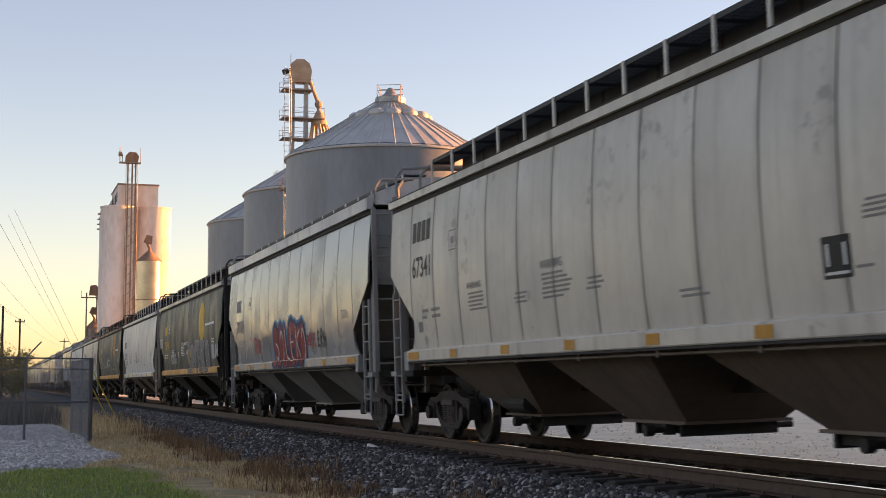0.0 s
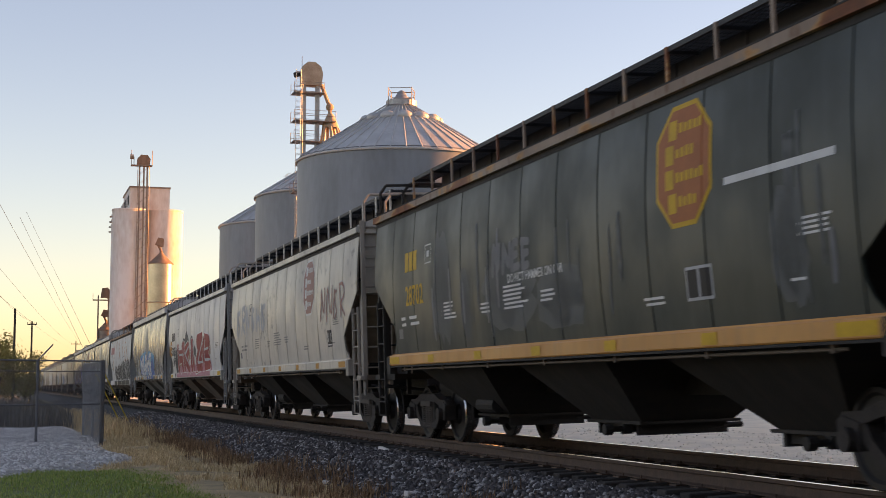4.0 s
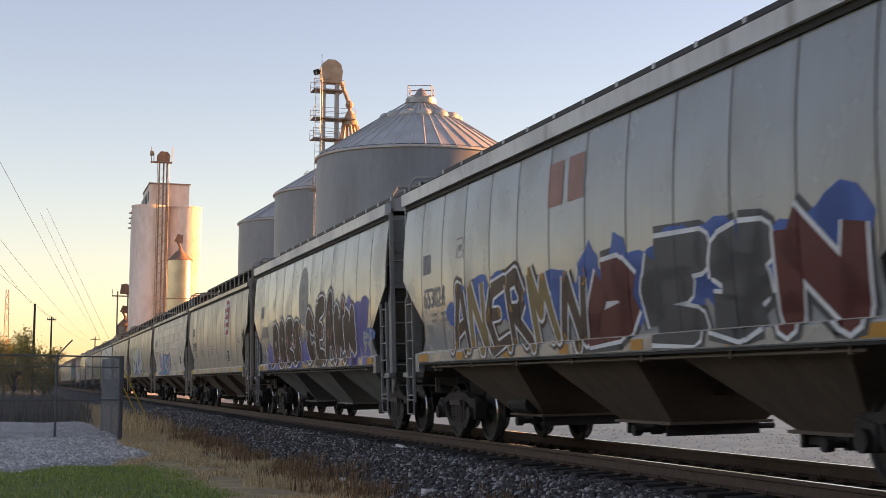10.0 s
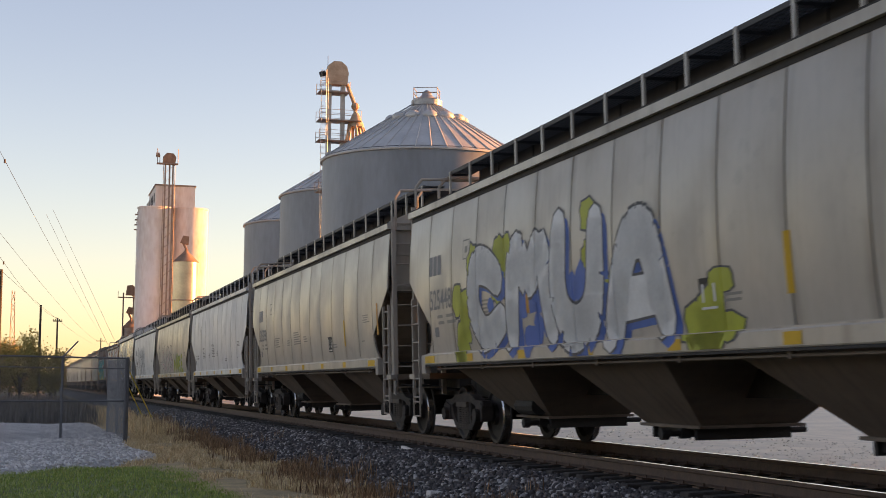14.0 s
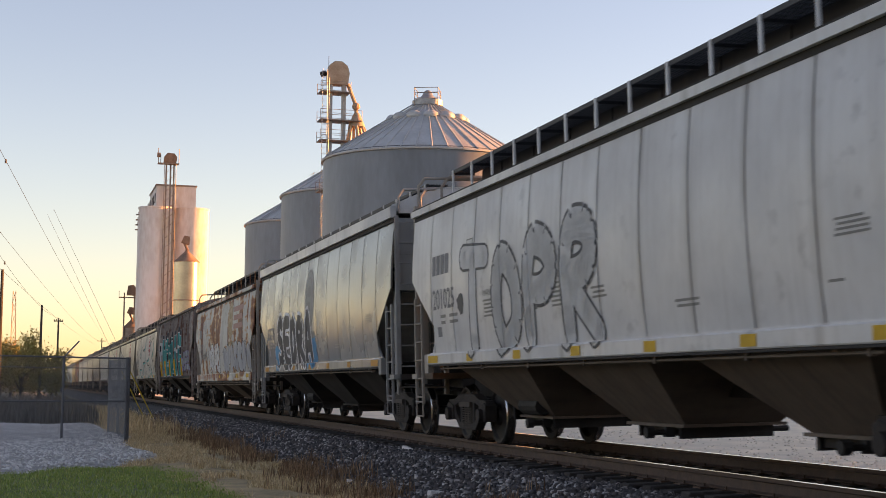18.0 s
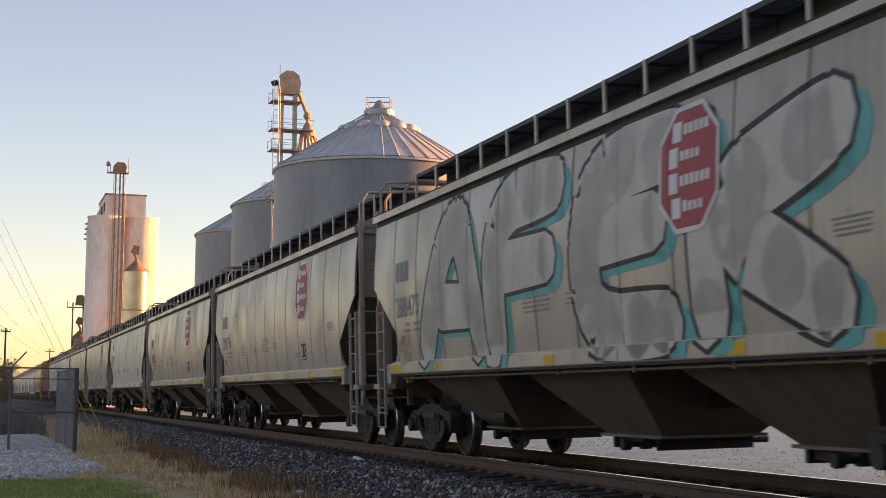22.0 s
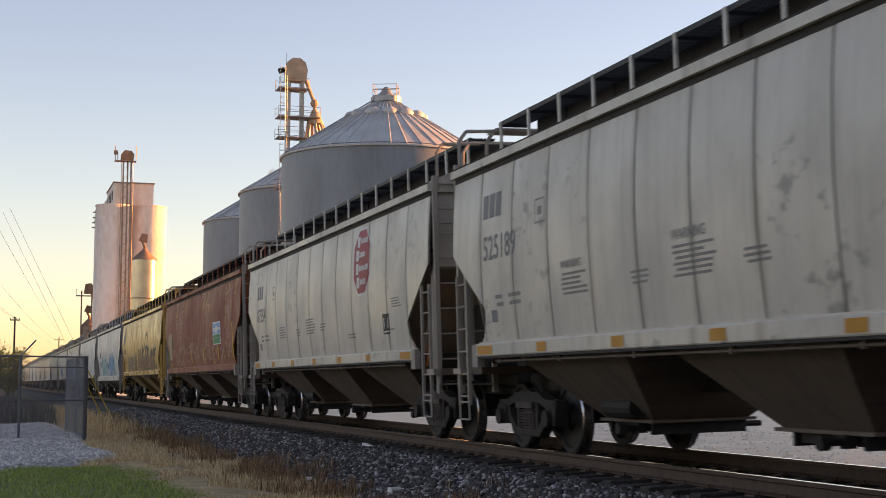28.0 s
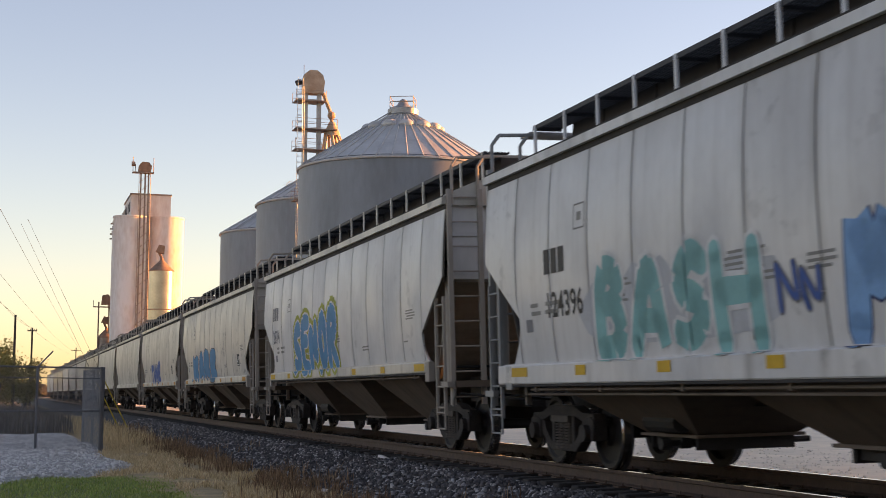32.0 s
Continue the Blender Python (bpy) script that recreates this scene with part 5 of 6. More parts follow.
        fold = 0.0 if zz < foot else (0.06 * max(0.0, min(1.0, (0.075 - d) / 0.025)) if posts else -0.012 * max(0.0, 1 - d / 0.014))
        v.co = (-(max(facet_x(zz), 1.602 if zz < foot else 0) + lift + fold), half - u - v.co.x, zz)
    me = bpy.data.meshes.new(name)
    bm.to_mesh(me)
    bm.free()
    me.materials.append(material)
    ob = new(name, me)
    ob.parent = car
    if label:
        ob["label"] = label
    return ob


def bars(rows):
    """Unreadable small print: (u, z, width, height) bars."""
    pts, polys = [], []
    for u, z, w, h in rows:
        n = len(pts)
        pts += [(u, z), (u + w, z), (u + w, z + h), (u, z + h)]
        polys.append((n, n + 1, n + 2, n + 3))
    return pts, polys


def ribbon(path, w, soft=2):
    """A thick brush stroke along a rounded path, swelling and tapering, with round ends."""
    for _ in range(soft):
        if len(path) > 2:
            path = [path[0]] + [q for a, b in zip(path, path[1:]) for q in ((a[0] * .75 + b[0] * .25, a[1] * .75 + b[1] * .25), (a[0] * .25 + b[0] * .75, a[1] * .25 + b[1] * .75))] + [path[-1]]
    n = len(path)
    ws = [w * (0.78 + 0.34 * math.sin(math.pi * (0.15 + 0.8 * k / max(1, n - 1)))) for k in range(n)]
    pts, polys = [], []
    for k in range(n - 1):
        (x0, y0), (x1, y1) = path[k], path[k + 1]
        d = math.hypot(x1 - x0, y1 - y0) or 1e-6
        nx, ny = -(y1 - y0) / d, (x1 - x0) / d
        m = len(pts)
        pts += [(x0 + nx * ws[k], y0 + ny * ws[k]), (x0 - nx * ws[k], y0 - ny * ws[k]), (x1 - nx * ws[k + 1], y1 - ny * ws[k + 1]), (x1 + nx * ws[k + 1], y1 + ny * ws[k + 1])]
        polys.append((m, m + 1, m + 2, m + 3))
    for k in range(0, n, 1 if n < 4 else 2):
        m = len(pts)
        pts += [(path[k][0] + ws[k] * math.cos(a * 0.785), path[k][1] + ws[k] * math.sin(a * 0.785)) for a in range(8)]
        polys.append(tuple(range(m, m + 8)))
    return pts, polys


def merge(*parts):
    pts, polys = [], []
    for a, b in parts:
        n = len(pts)
        pts += a
        polys += [tuple(i + n for i in f) for f in b]
    return pts, polys


def blob(cx, cy, rx, ry, r, n=14):
    pts = []
    for k in range(n):
        a, s = 2 * math.pi * k / n, r.uniform(0.75, 1.15)
        pts.append((cx + rx * s * math.cos(a), cy + ry * s * math.sin(a)))
    return pts, [tuple(range(n))]


def cloud_patch(car, half, u, z, w, h, ink, r):
    """A sprayed patch with a bumpy edge."""
    n = max(10, int(w * 5))
    pts, polys = [], []
    for k in range(n + 1):
        x, e = -0.25 + (w + 0.5) * k / n, math.sin(math.pi * min(max(k / n, 0.0), 1.0)) ** 0.3
        top_ = h * (0.55 + 0.42 * e) * (0.86 + 0.14 * abs(math.sin(k * 1.9 + w))) + r.uniform(-0.03, 0.03)
        pts += [(x, 0.02 + h * 0.45 * (1 - e) + r.uniform(0, 0.04)), (x, max(top_, h * 0.5))]
        if k:
            m = 2 * k
            polys.append((m - 2, m, m + 1, m - 1))
    on_side("sprayed_cloud", car, half, u, z, pts, polys, M[ink], 0.003, "sprayed %s cloud behind the lettering" % ink, floor=1.475)


def graffiti(car, half, u, z, w, h, n, fill, edge, cloud, seed, fat=0.16, accent=None):
    """Sprayed wild-style piece: n letters of bent, thick strokes with a rim, on a sprayed cloud."""
    r = random.Random(seed)
    step = w / n
    b = fat * step
    rim = max(0.02, min(0.07, b * 0.34))
    if cloud:
        cloud_patch(car, half, u, z, w, h * 1.08, cloud, r)
    for k in range(n):
        def j(a):
            return r.uniform(-a, a) * step
        strokes = []
        x0 = k * step + step * 0.2
        hh, kind, sl = h * r.uniform(0.82, 1.0), r.randrange(5), r.uniform(-0.1, 0.25) * step
        foot = h * r.uniform(0.06, 0.14)
        strokes.append([(x0 + j(.1), foot), (x0 + sl * 0.5 + j(.12), hh * 0.5), (x0 + sl, hh * 0.92)])
        x1 = x0 + step * r.uniform(0.5, 0.72)
        if kind == 0:
            strokes.append([(x0 + sl, hh * 0.9), (x1 * 0.5 + x0 * 0.5, hh * 0.93), (x1, hh * 0.8), (x1, hh * 0.6), (x0 + sl * 0.5, hh * 0.45), (x1 + j(.1), foot)])
        elif kind == 1:
            strokes.append([(x0 + sl * 0.5, hh * 0.45), (x0 + step * 0.3, hh * 0.6), (x1, hh * 0.55), (x1 + j(.1), foot)])
        elif kind == 2:
            strokes += [[(x0 + sl, hh * 0.9), (x1, hh * 0.85)], [(x0 + sl * 0.5, hh * 0.5), (x1 - 0.05 * step, hh * 0.52)], [(x0, foot), (x1 + j(.1), foot + 0.04 * h)]]
        elif kind == 3:
            strokes.append([(x1, hh * 0.85), (x0 + sl * 0.6, hh * 0.8), (x0 + step * 0.3, hh * 0.48), (x1, hh * 0.3), (x0 + step * 0.2, foot)])
        else:
            strokes.append([(x0 + sl, hh * 0.9), (x1 + j(.15), foot), (x1 + sl, hh * 0.95)])
        g = on_side("graffiti_letter", car, half, u, z, *merge(*[ribbon(s, b + rim) for s in strokes]), M[edge], 0.006 + 0.0004 * (k % 3), "sprayed graffiti stroke in %s with a %s rim" % (fill, edge) if fill != edge else "sprayed %s graffiti stroke" % fill, floor=1.475)
        if fill != edge:
            f = on_side("letter_fill", car, half, u, z, *merge(*[ribbon(s, b) for s in strokes]), M[fill], 0.009 + 0.0004 * (k % 3), floor=1.475)
            f.parent = g
        if accent:
            f = on_side("letter_shade", car, half, u, z, *ribbon([(q[0] + b * 0.25, q[1] + b * 0.2) for q in strokes[-1]], b * 0.36), M[accent], 0.012, floor=1.475)
            f.parent = g


def wrapped_post(car, half, u, z0, z1, material, grow, name, label=""):
    """Paint that wraps round a side post from z0 up to z1."""
    bm = bmesh.new()
    rows = [[bm.verts.new((-(side_x(z) + o), half - u + y, z)) for o, y in ((0.004, -0.077 - grow), (0.062 + grow, -0.052 - grow), (0.062 + grow, 0.052 + grow), (0.004, 0.077 + grow))] for z in steps(z0, z1, 5)]
    for a, b in zip(rows, rows[1:]):
        for i in range(3):
            bm.faces.new((a[i], a[i + 1], b[i + 1], b[i]))
    part(name, bm, material, car, label)


# letter skeletons on a ten by ten grid: two digits a point, bars between strokes
GLYPHS = {"A": "00 38 59 68 90|23 73", "B": "00 09 59 77 55 15|55 83 60 00", "C": "87 59 29 05 12 40 82", "D": "00 09 58 85 62 00", "E": "99 19 04 10 90|05 75", "F": "00 09 99|05 75",
          "G": "87 49 06 02 40 81 84 54", "H": "00 09|90 99|05 95", "I": "30 39|50 59", "K": "00 09|98 05 90", "L": "09 01 80", "M": "00 19 44 79 90", "N": "00 09 80 89", "O": "40 12 16 49 86 82 40",
          "P": "00 09 68 86 54 05", "R": "00 09 69 87 55 05 90", "S": "88 49 17 25 74 82 40 01", "T": "40 49|09 99", "U": "09 02 40 82 89", "Y": "09 45 99|45 40", "Z": "09 99 00 90", "8": "40 12 45 77 49 17 45 82 40"}


def piece(k, word, u, z, w, h, fill, rim, fat=0.2, line=0.05, halo=None, halo_w=0.10, glow=None, drop=None, arch=0.0, seed=0, soft=2, shine=None, vein=None, wild=0.06, squeeze=0.70, inks=()):
    """A sprayed word: fat strokes with a rim, each letter over the last, on a halo, with a drop shadow, highlights and veins."""
    car, half = train[k][0], train[k][2]
    r = random.Random(seed * 17 + k)
    step = w / len(word)
    b = fat * step
    drawn = []
    for i, ch in enumerate(word):
        e = math.sin(math.pi * (i + 0.5) / len(word))
        hh, foot = h * (1 - arch + arch * e) * r.uniform(0.93, 1.03) - 2 * b * 0.8, b * 0.8 + r.uniform(0, 0.04) * h
        lean = r.uniform(-wild, wild) * 2
        strokes = []
        for part_ in GLYPHS[ch].split("|"):
            pts = [(int(q[0]) / 9, int(q[1]) / 9) for q in part_.split()]
            strokes.append([(i * step + step * (0.15 + squeeze * x) + lean * step * y + r.uniform(-wild, wild) * step, foot + hh * y + r.uniform(-wild, wild) * h * 0.5) for x, y in pts])
        drawn.append(strokes)

    def brush(strokes, width, dx=0.0, dy=0.0):
        return merge(*[ribbon([(x + dx, y + dy) for x, y in st], width, soft) for st in strokes])
    every = [st for strokes in drawn for st in strokes]
    if glow:
        on_side("sprayed_glow", car, half, u, z, *brush(every, b + line + halo_w * 1.6), M[glow], 0.0032, "sprayed %s edge round the lettering" % glow, floor=1.30)
    if halo:
        on_side("sprayed_halo", car, half, u, z, *brush(every, b + line + halo_w), M[halo], 0.0042, "sprayed %s ground round the lettering" % halo, floor=1.30)
    if drop:
        ink, dx, dy = drop
        on_side("drop_shade", car, half, u, z, *brush(every, b, dx, dy), M[ink], 0.0052, "sprayed %s drop shade" % ink, floor=1.30)
    for i, strokes in enumerate(drawn):
        lift = 0.006 + 0.0012 * (i % 8)
        ink = inks[i % len(inks)] if inks else fill
        g = on_side("graffiti_letter", car, half, u, z, *brush(strokes, b + line), M[rim], lift, "sprayed graffiti letter in %s with a %s rim" % (ink, rim), floor=1.30)
        f = on_side("letter_fill", car, half, u, z, *brush(strokes, b), M[ink], lift + 0.0005, floor=1.30)
        f.parent = g
        if shine:
            cut_ = [st[max(0, len(st) // 2 - 1):] for st in strokes]
            f = on_side("letter_shine", car, half, u, z, *merge(*[ribbon([(x + b * 0.62, y + b * 0.25) for x, y in st], b * 0.16, soft) for st in cut_ if len(st) > 1]), M[shine], lift + 0.0008, floor=1.30)
            f.parent = g
        if vein:
            marks = []
            for q in range(5):
                st = r.choice(strokes)
                x, y = r.choice(st)
                marks.append(ribbon([(x + r.uniform(-b, b) * 0.6, y + r.uniform(-b, b)) for m in range(4)], b * 0.12))
            f = on_side("letter_vein", car, half, u, z, *merge(*marks), M[vein], lift + 0.0010, floor=1.30)
            f.parent = g


def blots(k, u, z, w, h, n, ink, rx, ry, seed, name="paint_blot", label="blotchy sprayed patch", lift=0.0045):
    """Ragged blots scattered over a patch, in one colour."""
    r = random.Random(seed)
    ob = on_side(name, train[k][0], train[k][2], u, z, *merge(*[blob(r.uniform(0, w), r.uniform(0, h), rx * r.uniform(0.5, 1.2), ry * r.uniform(0.5, 1.2), r, 13) for i in range(n)]), M[ink], lift, label, floor=1.30)
    tagged(ob, label, kind="stuff")


def badge(car, half, u, z, w, h, field, ink, lines=4, rim=None, lift=0.004):
    """Eight-sided herald: a plain field with plain bars for its lettering."""
    c = 0.28
    def octagon(k):
        return [(x * k, y * k) for x, y in ((-w / 2 + c * w, -h / 2), (w / 2 - c * w, -h / 2), (w / 2, -h / 2 + c * w * 0.9), (w / 2, h / 2 - c * w * 0.9), (w / 2 - c * w, h / 2), (-w / 2 + c * w, h / 2), (-w / 2, h / 2 - c * w * 0.9), (-w / 2, -h / 2 + c * w * 0.9))]
    b = on_side("herald", car, half, u, z, octagon(1.0), [tuple(range(8))], M[rim or ink], lift, "eight-sided %s herald" % field)
    f = on_side("herald_field", car, half, u, z, octagon(0.92), [tuple(range(8))], M[field], lift + 0.003)
    f.parent = b
    if lines:
        hh = h * 0.80 / lines
        rows, r = [], random.Random(int(u * 10))
        for k in range(lines):
            y, x = -h * 0.38 + k * hh, -w * (0.34 - 0.05 * abs(k - 1.5))
            rows.append((x, y, w * 0.15, hh * 0.80))
            x += w * 0.19
            for q in range((4, 6, 4, 5)[k % 4]):
                rows.append((x, y + hh * 0.22, w * 0.06, hh * r.uniform(0.34, 0.44)))
                x += w * 0.085
        f = on_side("herald_bar", car, half, u, z, *bars(rows), M[ink], lift + 0.006)
        f.parent = b


def crest(car, half, u, z, w, h, dark, light):
    """Oval beaver-and-shield style crest as plain shapes."""
    def oval(a, b, n=24):
        return [(a * math.cos(2 * math.pi * k / n), b * math.sin(2 * math.pi * k / n)) for k in range(n)]
    b = on_side("crest", car, half, u, z, oval(w / 2, h / 2), [tuple(range(24))], M[dark], 0.004, "faded oval crest with a shield and scroll")
    for name, ka, kb, ink, lift in (("crest_field", 0.90, 0.91, light, 0.005), ("crest_ring", 0.70, 0.74, dark, 0.006), ("crest_shield", 0.62, 0.67, light, 0.007)):
        f = on_side(name, car, half, u, z, oval(w * ka / 2, h * kb / 2), [tuple(range(24))], M[ink], lift)
        f.parent = b
    shield = [(-.16, -.05), (.16, -.05), (.16, -.16), (.09, -.25), (0, -.29), (-.09, -.25), (-.16, -.16)]
    rump = [(-.22, .08), (-.15, .17), (-.02, .22), (.12, .20), (.22, .12), (.24, .06), (.1, .03), (-.1, .03)]
    f = on_side("crest_bar", car, half, u, z, *merge(([(p * w, q * h) for p, q in rump], [tuple(range(8))]), ([(p * w, q * h) for p, q in shield], [tuple(range(7))]),
                bars([(-w * .34, -h * .60, w * .68, h * .05), (-w * .46, -h * .66, w * .2, h * .10), (w * .26, -h * .66, w * .2, h * .10), (-w * .1, -h * .40, w * .2, h * .03)])), M[dark], 0.010)
    f.parent = b


def small_print(car, half, ink, seed, plate=None):
    """Blocks of small stencilled print along the foot of the side."""
    r = random.Random(seed)
    L = 2 * half

    def block(u, z, n, w, h=0.028):
        on_side("stencil_print", car, half, u, z, *bars([(r.uniform(0, 0.08), -k * h * 2.0, w * r.uniform(0.7, 1.0), h) for k in range(n)]), M[ink], 0.004)
    block(1.75, 2.02, 2, 0.35, 0.05)
    block(2.25, 2.02, 2, 0.55, 0.05)
    block(4.1, 2.16, 5, 0.75)
    block(6.0, 2.05, 3, 0.45)
    block(7.0, 2.22, 6, 0.95)
    block(8.4, 2.08, 3, 0.5)
    block(L - 2.2, 2.30, 4, 0.6, 0.022)
    block(L - 2.4, 1.80, 1, 0.3, 0.025)
    block(L - 5.4, 1.80, 2, 0.6)
    if plate:
        u, z = plate
        on_side("data_plate", car, half, u, z, *bars([(0, 0, 0.42, 0.34)]), M["black"], 0.004, "black data plate")
        on_side("plate_line", car, half, u, z, *bars([(0.04, 0.03, 0.34, 0.025), (0.06, 0.1, 0.045, 0.18), (0.31, 0.1, 0.045, 0.18)]), M["white"], 0.007)
    on_side("stencil_box", car, half, 3.3, 2.85, *bars([(0, 0, 0.34, 0.02), (0, 0.28, 0.34, 0.02), (0, 0, 0.02, 0.3), (0.32, 0, 0.02, 0.3), (0.1, 0.1, 0.14, 0.1)]), M[ink], 0.004)
    on_side("stencil_plate", car, half, 1.55, 1.72, *bars([(0, 0, 0.24, 0.16)]), M["grey"], 0.004)


def reflectors(car, half, ink, n=7, first=None):
    L = 2 * half
    for k in range(n):
        u = 1.05 + (L - 2.7) * k / (n - 1)
        on_side("reflector", car, half, u, car.get("sheet_foot", 1.46) - 0.155, *bars([(0, 0, 0.6 if k in (0, n - 1) else 0.32, 0.115)]), M[ink], 0.004, "%s reflective strip" % ink)


def lettering(car, half, mark, number, ink, u=1.25, z=2.95, size=0.46):
    """Owner's mark as plain blocks, the car number in figures."""
    if mark:
        w = size * 0.46
        on_side("owner_mark", car, half, u, z, *bars([(k * w * 1.25, 0, w, size * 0.72) for k in range(mark)]), M[ink], 0.005, "owner's mark in plain %s blocks" % ink)
    if number:
        on_side("car_number", car, half, u, z - size * 1.25, *letters(number, size * 1.02, 0.95), M[ink], 0.005, "car number in %s figures" % ink)

# rear-end places at the start, in metres ahead, and how each car looks
TEMPLATES = {}


def template(body, style, walkway, sill):
    key = (body, style, walkway, sill)
    if key not in TEMPLATES:
        TEMPLATES[key] = hopper_template(*key)
    return TEMPLATES[key]


def repaint(car, slots):
    for o in car.children_recursive:
        for s in o.material_slots:
            if s.material in slots:
                m = slots[s.material]
                s.link = "OBJECT"
                s.material = m


CARS = [  # rear place, length of body, style, walkway, side, cap, sill, bays, ends, words for the label
    (23.60, 16.1, "plain", "high", "cream", "cream", "cream", "grimebrown", "grimegrey", "cream"),
    (41.25, 16.1, "plain", "low", "ash", "white", "ash", "grimegrey", "grimegrey", "ash-grey"),
    (59.59, 16.85, "plain", "high", "green", "cream", "orange", "grimeblack", "grimeblack", "dark green"),
    (77.27, 16.1, "plain", "high", "white", "white", "white", "grimegrey", "dusty", "white"),
    (95.60, 16.85, "plain", "high", "green", "rustcap", "orange", "grimeblack", "grimeblack", "dark green"),
    (113.11, 16.1, "plain", "high", "cream", "cream", "cream", "grimeblack", "dusty", "weathered cream"),
    (130.64, 16.1, "plain", "high", "white", "white", "white", "grimebrown", "grimegrey", "white"),
    (148.23, 16.1, "plain", "low", "ash", "white", "ash", "grimegrey", "grimegrey", "ash-grey"),
    (165.91, 16.1, "plain", "high", "patina", "rustcap", "patina", "grimegrey", "grimegrey", "rust-spotted white"),
    (183.36, 16.1, "plain", "low", "silver", "white", "silver", "grimegrey", "grimegrey", "pale grey"),
    (200.86, 16.1, "plain", "low", "ash", "white", "ash", "grimebrown", "grimegrey", "ash-grey"),
    (218.28, 16.1, "plain", "low", "ash", "white", "ash", "grimegrey", "grimegrey", "ash-grey"),
    (235.81, 16.1, "plain", "high", "beige", "beige", "beige", "grimebrown", "dusty", "beige"),
    (253.20, 16.1, "long_ribs", "high", "cream", "cream", "cream", "grimebrown", "dusty", "cream, lengthwise-ribbed"),
    (271.99, 17.25, "plain", "high", "beige", "beige", "beige", "grimebrown", "dusty", "beige"),
    (290.88, 17.25, "plain", "high", "beige", "beige", "beige", "grimebrown", "dusty", "beige"),
    (308.35, 16.1, "plain", "high", "white", "white", "white", "grimegrey", "dusty", "white"),
    (325.63, 16.1, "plain", "high", "beige", "beige", "beige", "grimebrown", "dusty", "beige"),
    (343.47, 16.1, "plain", "high", "white", "white", "white", "grimebrown", "dusty", "white"),
    (361.16, 16.1, "plain", "low", "ash", "white", "ash", "grimeblack", "grimegrey", "ash-grey"),
    (378.57, 16.1, "plain", "high", "rusty", "rusty", "rusty", "grimegrey", "dusty", "rust-eaten pale"),
    (396.94, 16.85, "posts", "low", "ribbed", "ribbed", "grimeblack", "grimeblack", "ribbed", "rusty brown ribbed"),
    (414.76, 16.1, "plain", "high", "beige", "beige", "beige", "grimebrown", "dusty", "beige"),
    (432.21, 16.1, "plain", "high", "beige", "beige", "beige", "grimebrown", "dusty", "beige"),
    (449.69, 16.1, "plain", "high", "beige", "beige", "beige", "grimebrown", "dusty", "beige"),
    (467.25, 16.1, "plain", "high", "cream", "cream", "cream", "grimebrown", "dusty", "cream"),
    (484.72, 16.1, "plain", "high", "beige", "beige", "beige", "grimebrown", "dusty", "beige"),
    (502.17, 16.1, "plain", "high", "beige", "beige", "beige", "grimebrown", "dusty", "beige"),
    (519.63, 16.1, "plain", "high", "cream", "cream", "cream", "grimebrown", "dusty", "cream"),
    (536.97, 16.1, "plain", "high", "cream", "cream", "cream", "grimebrown", "dusty", "cream-white"),
    (555.61, 17.25, "plain", "high", "brown", "brown", "brown", "grimebrown", "dusty", "red-brown"),
    (574.30, 17.25, "plain", "high", "mustard", "mustard", "mustard", "grimebrown", "mustard", "mustard-yellow"),
    (591.98, 16.1, "plain", "high", "white", "white", "white", "grimebrown", "grimegrey", "pale grey"),
    (610.16, 16.1, "plain", "high", "white", "cream", "cream", "grimebrown", "dusty", "white"),
    (628.25, 16.1, "plain", "high", "cream", "cream", "cream", "grimebrown", "dusty", "cream"),
]
spare = random.Random(2)
while len(CARS) < 46:
    CARS.append((CARS[-1][0] + 17.6, 16.1, "plain", "high", spare.choice(("cream", "beige", "white")), "cream", "cream", "grimebrown", "dusty", "weathered pale"))
train = []
DEEP = (8, 20, 32)                   # cars with a deep side sill
for rear, body, style, walkway, side, cap, sill, bay, end, words in CARS:
    depth = "deep" if len(train) in DEEP else "thin"
    car = copy_thing(template(body, style, walkway, depth), pose(XC, rear - body / 2, 0, 0, -CANT, 0))
    seam = "dusty" if style == "long_ribs" else {"green": "green", "ribbed": "ribbed", "brown": "brown", "mustard": "mustard", "rusty": "rusty"}.get(side, "seam")
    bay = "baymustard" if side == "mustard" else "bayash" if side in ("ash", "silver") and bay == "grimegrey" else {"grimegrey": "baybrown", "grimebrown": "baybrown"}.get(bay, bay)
    end = "endgrey" if end == "grimegrey" else end
    slope = {"dusty": "dustslope", "mustard": "baymustard"}.get(end, end)
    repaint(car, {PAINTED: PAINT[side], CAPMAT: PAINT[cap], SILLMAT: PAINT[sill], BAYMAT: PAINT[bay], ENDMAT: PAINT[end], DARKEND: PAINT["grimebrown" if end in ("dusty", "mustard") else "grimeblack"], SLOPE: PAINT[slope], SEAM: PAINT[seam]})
    tagged(car, "%s covered hopper car with three discharge bays" % words, "hopper car", "freight train")
    car["sheet_foot"] = 1.31 if style == "posts" else 1.32 if depth == "deep" else 1.46
    car["panel_pitch"], car["side_posts"] = (0.0 if style == "long_ribs" else body / (21 if style == "posts" else 13)), int(style == "posts")
    train.append((car, rear - body / 2, body / 2))
for t_ in TEMPLATES.values():
    for o in (*t_.children_recursive, t_):
        bpy.data.objects.remove(o)


def dress(k, fn, *a, **kw):
    fn(train[k][0], train[k][2], *a, **kw)


# lettering, heralds and graffiti, car by car
for k in range(36):
    ink = "faded" if CARS[k][4] == "brown" else "white" if CARS[k][4] == "green" else "print"
